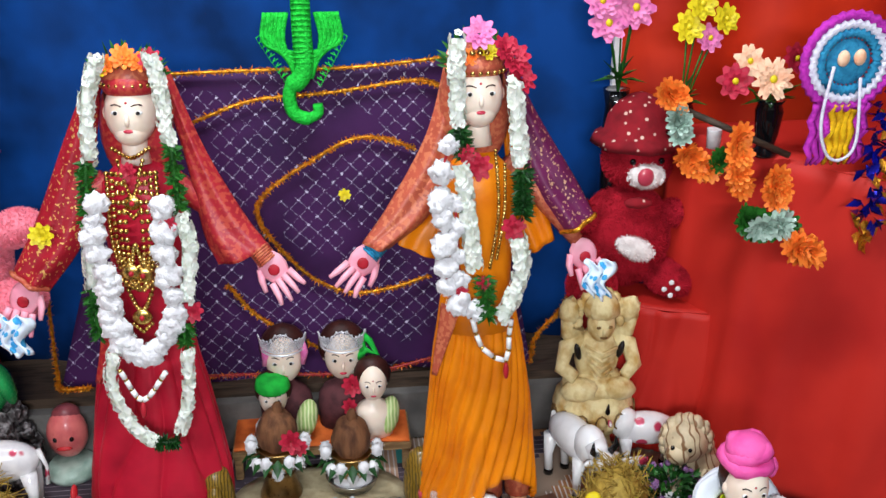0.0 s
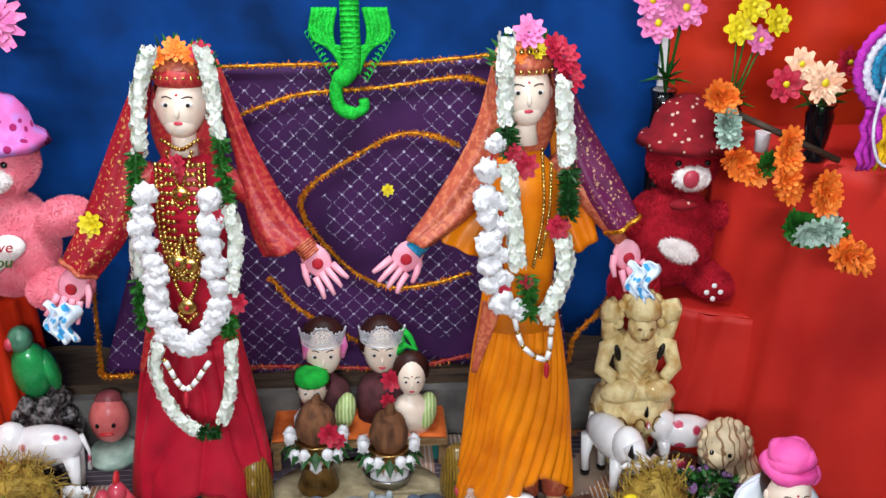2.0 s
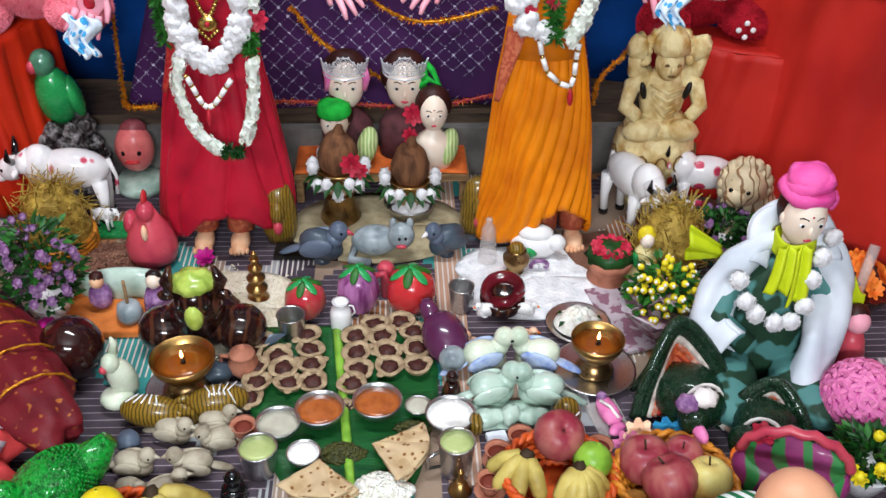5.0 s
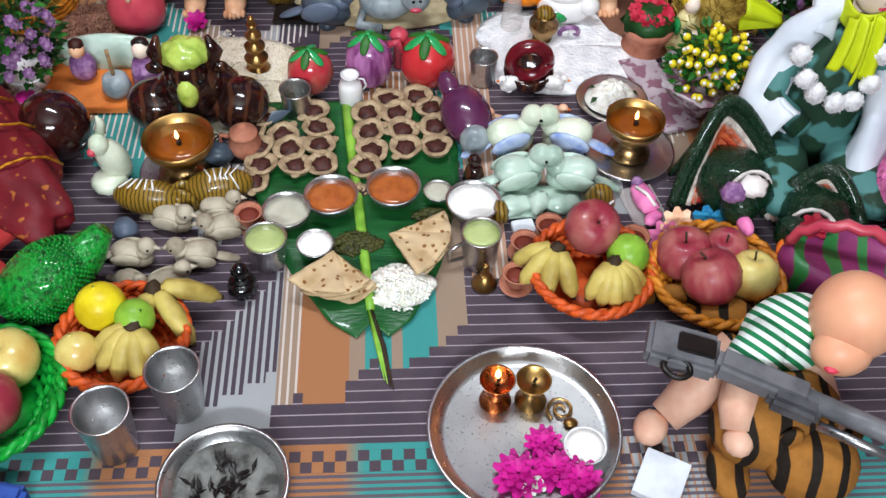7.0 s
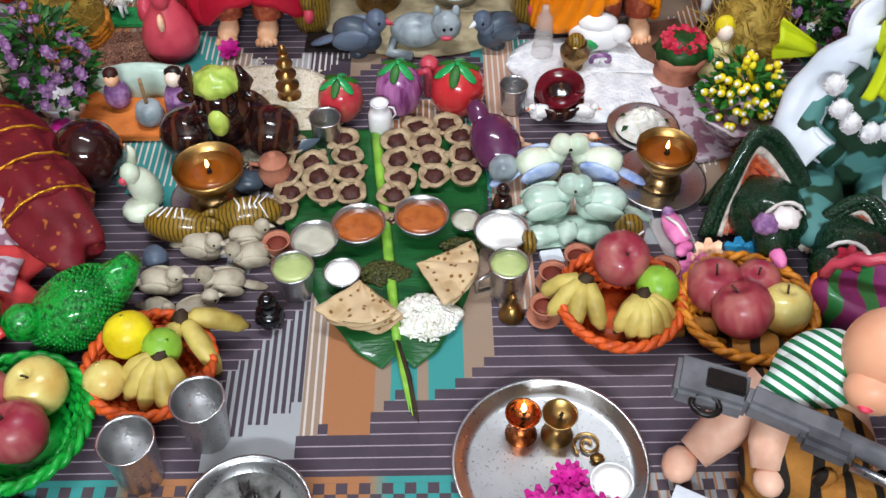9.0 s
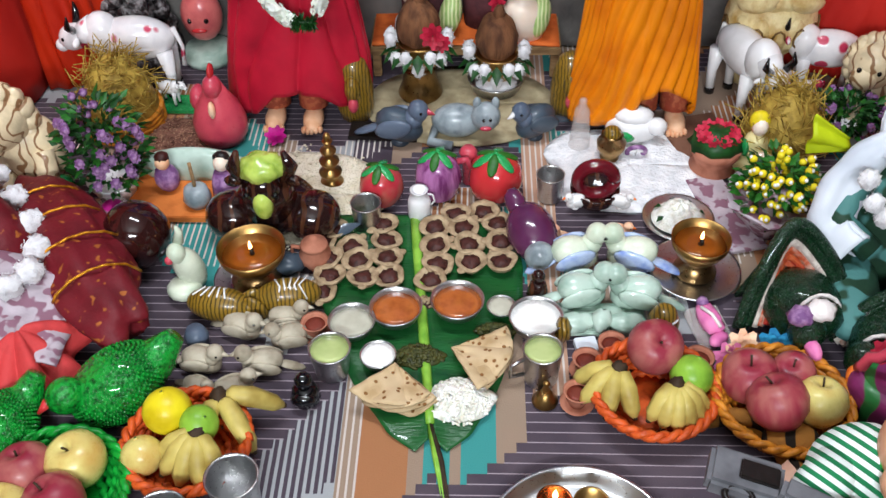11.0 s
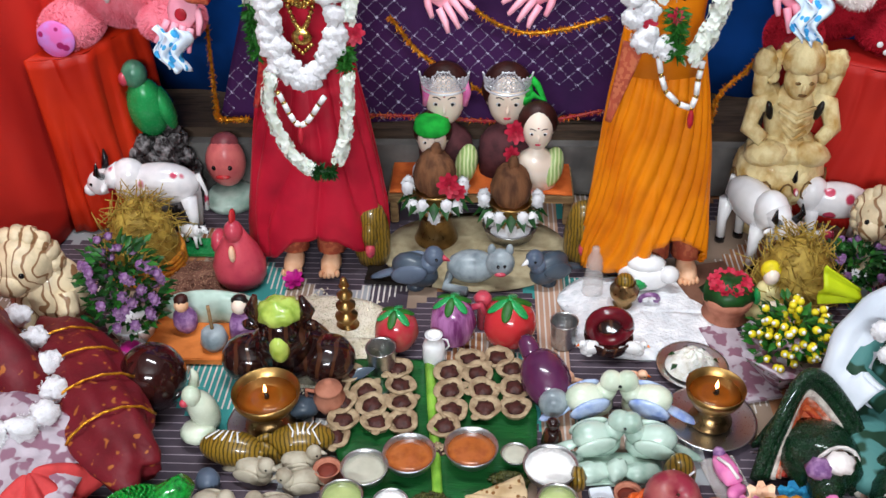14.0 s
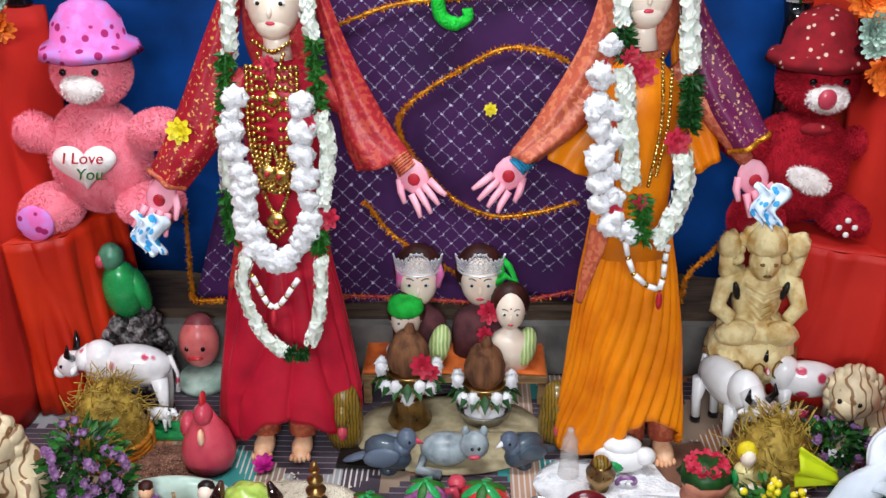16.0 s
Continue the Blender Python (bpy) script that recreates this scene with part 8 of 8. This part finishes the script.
def fruit(name, label, x, y, z, r, m, cat="fruit", tilt=0):
    ob = thing(name, label, cat, (x, y, z - 0.012))
    ob.matrix_world = ob.matrix_world @ pose(0, 0, 0, rng.uniform(-25, 25) + tilt, rng.uniform(-25, 25), rng.uniform(0, 360))
    if "apple" in name:
        part("flesh", Geo().lathe([(r * 0.05, -r * 0.72), (r * 0.25, -r * 0.84), (r * 0.6, -r * 0.74), (r * 0.92, -r * 0.3), (r * 1.0, r * 0.1), (r * 0.88, r * 0.55), (r * 0.55, r * 0.83), (r * 0.25, r * 0.84), (r * 0.08, r * 0.66), (r * 0.01, r * 0.62)], m, n=26), ob)
        part("stalk", Geo().tube([(0, 0, r * 0.6), (r * 0.06, 0, r * 0.8), (r * 0.16, 0, r * 1.0)], r * 0.04, M_stem, 6), ob)
    else:
        part("flesh", Geo().ell((0, 0, 0), (r, r, r * 0.95), m, n=22).ell((0, 0, r * 0.93), (r * 0.12, r * 0.12, r * 0.08), m, n=8), ob)
        part("stalk_end", Geo().ell((0, 0, r * 0.98), (r * 0.07, r * 0.07, r * 0.05), M_leafdark, n=6), ob)
    return ob


def bananas(label, x, y, z, turn, count, ln):
    ob = thing("banana_bunch", label, "bananas", (x, y, z - 0.012), turn=turn)
    for i in range(count):
        a = math.radians(-60 + 120 * i / max(1, count - 1))
        u = Vector((math.sin(a), -math.cos(a), 0))
        g = Geo().tube([u * 0.006 + Vector((0, 0, 0.022)), u * ln * 0.2 + Vector((0, 0, 0.026)), u * ln * 0.5 + Vector((0, 0, 0.016)), u * ln * 0.85 + Vector((0, 0, -0.004)), u * ln + Vector((0, 0, -0.012))], [0.006, 0.0135, 0.0155, 0.0125, 0.004], M_banana, 7)
        g.ell(u * ln + Vector((0, 0, -0.012)), 0.0045, M_stem, n=6)
        part("banana", g, ob)
    part("crown", Geo().ell((0, 0, 0.025), (0.014, 0.014, 0.014), M_stem, n=10, rough=0.5), ob)
    return ob


SPOT = local(0.762, 1.035, to=(0.773, 1.026))
basket("orange woven cane basket of fruit", 0.762, 1.035, 0.088, 0.035, M_basketorange)
fruit("apple", "large red apple on top of bananas", 0.765, 1.085, 0.085, 0.042, M_apple)
fruit("lime", "green lime among bananas", 0.815, 1.045, 0.07, 0.032, M_lime)
bananas("small yellow banana bunch in the basket", 0.79, 1.02, 0.052, 10, 6, 0.052)
bananas("yellow bananas standing against the apple", 0.71, 1.05, 0.05, -40, 4, 0.062)
SPOT = local(0.945, 1.015, to=(0.953, 1.006))
basket("amber woven cane basket of apples", 0.945, 1.015, 0.094, 0.035, M_basketamber)
for x, y, z, r, m, lab in ((0.905, 1.05, 0.056, 0.043, M_apple, "large red apple in the amber basket"), (0.930, 0.992, 0.072, 0.044, M_apple, "large red apple on top of others"), (0.965, 1.05, 0.066, 0.033, M_apple, "smaller red apple in the amber basket"), (0.992, 1.0, 0.064, 0.039, M_applepale, "pale yellow apple in the amber basket")):
    fruit("apple", lab, x, y, z, r, m)
SPOT = local(0.122, 0.885, to=(0.118, 0.90))
basket("orange woven cane basket of lemons and bananas", 0.122, 0.885, 0.084, 0.035, M_basketorange)
fruit("lemon", "large yellow lemon in the basket", 0.095, 0.915, 0.082, 0.034, M_lemon)
fruit("lime", "green lime beside the lemon", 0.143, 0.895, 0.080, 0.027, M_lime)
fruit("lemon", "pale yellow lemon in the basket", 0.068, 0.86, 0.055, 0.029, M_applepale)
bananas("yellow banana bunch with a dark crown", 0.145, 0.875, 0.058, -20, 5, 0.06)
bananas("yellow bananas along the basket's edge", 0.16, 0.945, 0.05, 40, 3, 0.085)
SPOT = local(-0.035, 0.8)
basket("green plastic basket of apples", -0.035, 0.80, 0.098, 0.035, M_basketgreen)
for x, y, z, m, lab in ((-0.075, 0.83, 0.055, M_apple, "red apple in the green basket"), (-0.01, 0.845, 0.06, M_applepale, "pale yellow apple in the green basket"), (-0.015, 0.775, 0.068, M_apple, "red apple in the green basket"), (-0.085, 0.765, 0.058, M_applepale, "pale apple in the green basket")):
    fruit("apple", lab, x, y, z, 0.041, m)
SPOT = on_floor
cup("steel_tumbler", "tall empty steel tumbler on the mat", 0.209, 0.80, 0.0335, 0.088, M_steel, None, 0.8)
cup("steel_tumbler", "tall empty steel tumbler on the mat", 0.137, 0.735, 0.0335, 0.088, M_steel, None, 0.8)
ash = bowl("ash_bowl", "wide steel bowl with dark ash", 0.283, 0.655, 0.075, 0.035, M_steel, mat("grey_ash", "7c7c78", "403e3c", 0.9, 0, 40, 0.6, 120), 0.5)
a2 = Geo()
for i in range(46):
    a, t = rng.uniform(0, 6.28), rng.uniform(0, 0.045)
    a2.leaf((t * math.cos(a), t * math.sin(a), 0.021), (rng.uniform(-1, 1), rng.uniform(-1, 1), 0.25), 0.02, 0.006, M_blackpaint, (0, 0, 1))
part("ash", a2, ash, "burnt black scraps")

# ---- prayer plate ----
tp = thing("prayer_plate", "large round steel plate with raised rim", "plate", (0.643, 0.735, 0))
part("plate", Geo().lathe([(0.108, 0), (0.114, 0.003), (0.119, 0.02), (0.122, 0.022), (0.1215, 0.024), (0.1165, 0.022), (0.111, 0.005), (0.10, 0.003)], M_steel, n=64), tp)
for x, y, m, lab in ((0.612, 0.792, M_copper, "small copper oil lamp burning on the prayer plate"), (0.658, 0.79, M_brass, "small brass oil lamp on the prayer plate")):
    o = thing("small_oil_lamp", lab, "oil lamp", (x, y, 0.004))
    part("foot", Geo().lathe([(0.02, 0), (0.021, 0.003), (0.012, 0.012), (0.009, 0.03), (0.012, 0.034)], m, n=22), o)
    part("bowl", Geo().lathe([(0.01, 0.032), (0.018, 0.038), (0.022, 0.05), (0.023, 0.052), (0.0205, 0.05), (0.014, 0.042)], m, n=26), o)
    part("wick", Geo().tube([(0, 0, 0.042), (0.002, -0.002, 0.056)], 0.0025, M_blackpaint, 6), o)
    if m is M_copper:
        part("flame", Geo().lathe([(0.0015, 0.056), (0.004, 0.062), (0.003, 0.068), (0.0005, 0.075)], M_flame, n=10), o, "small bright flame")
for x, y, r in ((0.628, 0.665, 0.033), (0.665, 0.712, 0.026), (0.672, 0.672, 0.03), (0.70, 0.655, 0.03)):
    thing("magenta_flower", "fresh magenta flower lying on the prayer plate", "flower", (x, y, 0.010), Geo().bloom((0, 0, 0), r, M_magenta, (0.1, -0.2, 1), 11, 3, 0.6, rng).bloom((0, 0, r * 0.25), r * 0.7, M_magenta, (-0.1, 0, 1), 9, 2, 0.8, rng))
thing("white_petals", "white flower among magenta ones on the plate", "flower", (0.645, 0.66, 0.008), Geo().bloom((0, 0, 0), 0.02, M_white, (0, -0.2, 1), 8, 3, 0.6, rng))
bowl("white_dish", "small white dish on the prayer plate", 0.715, 0.705, 0.026, 0.014, M_plasticwhite, M_milk, 0.9, 0.004)
thing("gold_swirl", "small curled gold ornament on the prayer plate", "ornament", (0.695, 0.77, 0.008), Geo().tube([((0.004 + 0.0009 * i) * math.cos(i * 0.6), (0.004 + 0.0009 * i) * math.sin(i * 0.6), 0.002) for i in range(18)], 0.0022, M_brass, 6).ell((0.01, -0.02, 0.002), (0.01, 0.008, 0.004), M_brass, n=8))
thing("paper_packet", "folded white paper packet with faint print", "paper", (0.800, 0.655, 0), Geo().box((0, 0, 0.008), (0.055, 0.06, 0.014), M_paper, (6, 0, -28), 0.05))

# ---- baby doll riding a plush tiger ----
SPOT = local(0.93, 0.70, to=(0.945, 0.742))
g = Geo()
g.ell((0, 0, 0.062), (0.085, 0.062, 0.06), M_tiger, (0, 0, 20), 24, 0.05)
g.ell((0.03, -0.06, 0.055), (0.055, 0.05, 0.05), M_tiger, n=18)
g.ell((0.03, -0.10, 0.04), (0.026, 0.022, 0.02), M_cotton, n=12)
for s in (-1, 1):
    g.ell((s * 0.06, -0.05, 0.02), (0.026, 0.04, 0.02), M_tiger, n=12)
    g.ell((0.03 + s * 0.035, -0.05, 0.10), (0.015, 0.008, 0.016), M_tiger, n=8)
g.tube(spline([(0.02, 0.06, 0.05), (-0.02, 0.15, 0.02), (-0.03, 0.215, 0.012), (-0.07, 0.23, 0.012), (-0.12, 0.225, 0.012)], 18), 0.013, M_tiger, 10)
g.ell((-0.01, 0.185, 0.022), (0.04, 0.03, 0.022), M_tiger, n=14)
thing("plush_tiger", "striped plush toy tiger lying on the mat", "plush toy", (0.93, 0.675, 0), g)
g = Geo()
g.ell((0.95, 0.755, 0.125), (0.062, 0.048, 0.05), M_stripe, (0, -10, 12), 22)
g.ell((1.005, 0.735, 0.185), (0.052, 0.052, 0.056), M_dollskin, n=26)
g.ell((0.985, 0.70, 0.165), (0.036, 0.03, 0.03), M_dollskin, n=16)
g.ell((0.968, 0.745, 0.175), (0.01, 0.012, 0.016), M_dollskin, n=8)
g.tube([(0.965, 0.75, 0.135), (0.985, 0.745, 0.155)], [0.036, 0.033], M_capgreen, 14)
g.tube([(0.925, 0.745, 0.135), (0.895, 0.72, 0.125), (0.88, 0.70, 0.115)], [0.032, 0.03, 0.029], M_stripe, 14)
g.tube([(0.883, 0.702, 0.118), (0.872, 0.67, 0.10), (0.868, 0.645, 0.085)], [0.023, 0.023, 0.018], M_dollpale, 12)
g.ell((0.868, 0.632, 0.082), (0.018, 0.02, 0.016), M_dollpale, n=12)
g.tube([(0.90, 0.75, 0.085), (0.845, 0.725, 0.05), (0.805, 0.70, 0.025)], [0.038, 0.03, 0.022], M_dollpale, 12)
g.ell((0.787, 0.69, 0.018), (0.022, 0.026, 0.018), M_dollpale, (0, 0, -30), 12)
g.ell((0.968, 0.678, 0.163), (0.01, 0.008, 0.005), M_lip, n=8)
g.tube([(0.97, 0.74, 0.08), (0.99, 0.67, 0.06), (0.985, 0.62, 0.04)], [0.038, 0.026, 0.018], M_dollpale, 12)
thing("baby_doll", "bald vinyl baby doll in a green striped shirt on the tiger", "doll", geo=g)
gun = thing("toy_gun", "grey plastic toy gun lying across the doll", "toy gun", (0.868, 0.675, 0.14), turn=-24)
part("stock", Geo().box((-0.075, 0.02, 0.0), (0.085, 0.055, 0.028), M_gun, (0, 4, 6), 0.2), gun)
part("grip_panel", Geo().box((-0.06, 0.022, 0.015), (0.045, 0.026, 0.006), M_blackpaint, (0, 4, 6), 0.3), gun)
part("trigger_ring", Geo().tube([(-0.075 + 0.016 * math.cos(i * 0.3927), -0.012 + 0.013 * math.sin(i * 0.3927), 0.006) for i in range(17)], 0.004, M_blackpaint, 6), gun)
part("receiver", Geo().box((0.02, 0.008, 0.008), (0.11, 0.032, 0.03), M_gun, (0, 3, -4), 0.2), gun)
part("fore_grip", Geo().box((0.06, -0.004, 0.002), (0.06, 0.036, 0.028), mat("dark_ribbed_plastic", "58585c", "404044", 0.5), (0, 3, -4), 0.25), gun)
part("barrel", Geo().tube([(0.07, 0.004, 0.006), (0.26, -0.012, -0.004)], 0.0125, M_gun, 14), gun)
part("lower_tube", Geo().tube([(0.09, -0.02, -0.004), (0.19, -0.03, -0.008)], 0.006, M_steel, 10), gun)

# ---- left side of the floor ----
SPOT = on_floor
log = thing("wrapped_bundle", "long cushion-like bundle in maroon and gold cloth", "bundle", (-0.205, 1.325, 0))
part("bundle_body", Geo().ell((0.02, 0.0, 0.075), (0.085, 0.245, 0.058), M_maroon, (0, 0, 38), 48, 0.2), log)
for k in range(4):
    a = -0.12 + 0.085 * k
    c, s = math.cos(radians(38)), math.sin(radians(38))
    part("gold_trim", Geo().tube([(0.02 + (w * c - a * s), (w * s + a * c), 0.075 + 0.066 * math.sqrt(max(0.02, 1 - (w / 0.09) ** 2 - (a / 0.25) ** 2)) + 0.001) for w in (-0.08, -0.06, -0.03, 0.0, 0.03, 0.06, 0.08)], 0.0025, M_tinsel, 6), log)
thing("dark_ball", "glossy dark brown ball ornament", "ball", (-0.098, 1.41, 0), Geo().ell((0, 0, 0.065), (0.062, 0.062, 0.064), M_brownball, n=28))
thing("steel_ball", "small shiny steel bead on the mat", "bead", (-0.025, 1.385, 0), Geo().ell((0, 0, 0.015), 0.015, M_steel, n=16))
g = Geo()
SPOT = local(-0.43, 1.40)
g.lathe([(0.12, 0), (0.125, 0.05), (0.10, 0.13), (0.075, 0.2), (0.05, 0.26)], M_maroon, n=26, warp=lambda a, t: 1 + 0.06 * math.sin(a * 8))
g.ell((0, 0.0, 0.33), (0.05, 0.05, 0.06), M_hair, n=16)
g.tube([(0.06, -0.03, 0.2), (0.13, -0.06, 0.13), (0.16, -0.09, 0.07)], [0.045, 0.045, 0.05], M_maroon, 12)
thing("draped_doll", "seated doll draped in maroon and gold cloth", "doll", (-0.43, 1.40, 0), g)
SPOT = as_drawn
cot = thing("cotton_garland", "white cotton ball garland over the draped doll", "garland", (0, 0, 0))
for i, p in enumerate(spline([(-0.354, 1.573, 0.135), (-0.272, 1.481, 0.135), (-0.214, 1.386, 0.135), (-0.217, 1.309, 0.135), (-0.271, 1.280, 0.135)], 6)):
    b = part("cotton_ball", Geo().ell((0, 0, 0), (0.024, 0.022, 0.02), M_cotton, (0, 0, i * 37), 20, 0.45, i).fur((0, 0, 0), (0.024, 0.022, 0.02), M_cotton, 160, 0.004, rng), cot)
    b.location = p
SPOT = on_floor
thing("printed_cloth", "crumpled white and mauve printed cloth", "cloth", (-0.27, 1.19, 0), Geo().sheet(lambda u, v: ((u - 0.5) * 0.30, (v - 0.5) * 0.26, 0.07 + 0.07 * math.sin(u * 3.1) * math.sin(v * 3.1) + 0.025 * noise.noise(Vector((u * 6, v * 6, 3)))), 30, 26, M_lilaccloth, 0.004))
thing("coral_cloth", "coral red felt cloth with a wavy edge", "cloth", (-0.175, 1.085, 0), Geo().sheet(lambda u, v: ((v * (0.085 + 0.02 * math.sin(u * 40))) * math.cos(-2.4 + u * 4.2), (v * (0.11 + 0.015 * math.sin(u * 40))) * math.sin(-2.4 + u * 4.2), 0.10 - 0.07 * v * v + 0.012 * math.sin(u * 21) * v), 60, 12, M_coral, 0.004))


def net_bird(label, x, y, s, turn):
    ob = thing("beaded_parrot", label, "craft bird", (x, y, 0), turn=turn)
    part("body", Geo().ell((0, 0, 0.062 * s), (0.085 * s, 0.065 * s, 0.062 * s), M_greenbead, (0, -12, 0), 24), ob)
    part("tail", Geo().tube([(0.04 * s, 0, 0.07 * s), (0.08 * s, 0.0, 0.09 * s), (0.115 * s, 0, 0.12 * s)], [0.05 * s, 0.036 * s, 0.018 * s], M_greenbead, 14), ob)
    part("head", Geo().ell((-0.085 * s, 0, 0.085 * s), (0.034 * s, 0.032 * s, 0.034 * s), M_greenbead, n=16), ob)
    nets = Geo()
    for i in range(1000):
        z = 1 - 1.8 * (i + 0.5) / 1000
        a = i * 2.399963
        q = math.sqrt(1 - z * z)
        nets.ell((0.086 * s * q * math.cos(a), 0.066 * s * q * math.sin(a), 0.062 * s + 0.063 * s * z + 0.018 * s * q * math.cos(a)), 0.0030 * s, M_greenbead, n=5)
    tagged(part("bead_net", nets, ob, "glossy green beads"), kind="stuff")
    part("beak", Geo().tube([(-0.115 * s, 0, 0.085 * s), (-0.135 * s, 0, 0.07 * s)], [0.01 * s, 0.003], M_redtomato, 8), ob)
    return ob


net_bird("bright green beaded craft parrot with a raised tail", -0.008, 1.01, 0.84, 32)
net_bird("bright green beaded craft parrot", -0.145, 0.915, 0.7, 60)
thing("blue_stopper", "small dull blue plastic stopper", "stopper", (0.062, 1.165, 0), Geo().lathe([(0.018, 0), (0.02, 0.02), (0.014, 0.034)], M_pigeonlight, n=16))
thing("blue_tub", "blue plastic tub with dry twigs", "tub", (-0.215, 0.80, 0), Geo().lathe([(0.05, 0), (0.062, 0.05), (0.066, 0.055), (0.06, 0.054), (0.045, 0.01)], M_bluecrack, n=28).tube([(-0.02, 0, 0.01), (0.01, 0.01, 0.05), (0.03, 0.0, 0.07)], 0.003, M_straw, 5))
thing("blue_packet", "folded blue plastic packet at the mat's edge", "packet", (0.005, 0.648, 0), Geo().box((0, 0, 0.015), (0.10, 0.05, 0.028), M_bluecrack, (0, 0, -12), 0.25))
thing("leaf_figure", "small green and yellow painted toy leaf", "toy", (-0.335, 1.63, 0), Geo().ell((0, 0, 0.02), (0.022, 0.02, 0.02), M_yellowfl, n=12).ell((0.01, 0.02, 0.035), (0.022, 0.02, 0.018), M_greenglaze, n=12))
thing("cream_cloth", "cream cloth scrap under the lion figurine", "cloth", (-0.30, 1.58, 0), Geo().sheet(lambda u, v: ((u - 0.5) * 0.2, (v - 0.5) * 0.09, 0.003 + 0.004 * noise.noise(Vector((u * 5, v * 5, 8))) ** 2), 20, 10, mat("cream_cotton", "d8c4a4", "c0a888", 0.9), 0.003))
thing("magenta_bloom", "small magenta flower at the figure's feet", "flower", (0.055, 1.93, 0.012), Geo().bloom((0, 0, 0), 0.026, M_magenta, (0, -0.4, 1), 8, 3, 0.7, rng))
thing("brown_board", "small brown board under the figure's foot", "board", (1.02, 1.955, 0.0), Geo().box((0, 0, 0.004), (0.14, 0.15, 0.008), mat("brown_cardboard", "7a5442", "6a4636", 0.85), (0, 0, 15)))
thing("grain_heap", "thin spill of white flour beside the heap", "flour", (0.94, 1.72, 0), Geo().sheet(lambda u, v: (0.07 * v * math.cos(u * 6.2832) * (1 + 0.3 * math.sin(u * 19)), 0.06 * v * math.sin(u * 6.2832) * (1 + 0.2 * math.cos(u * 25)), 0.001 + 0.004 * (1 - v)), 40, 8, M_salt, 0.001))
thing("dark_packet", "folded dark packet with white edge on the mat", "packet", (0.30, 1.97, 0), Geo().box((0, 0, 0.006), (0.16, 0.06, 0.01), M_blackpaint, (0, 0, -4)))
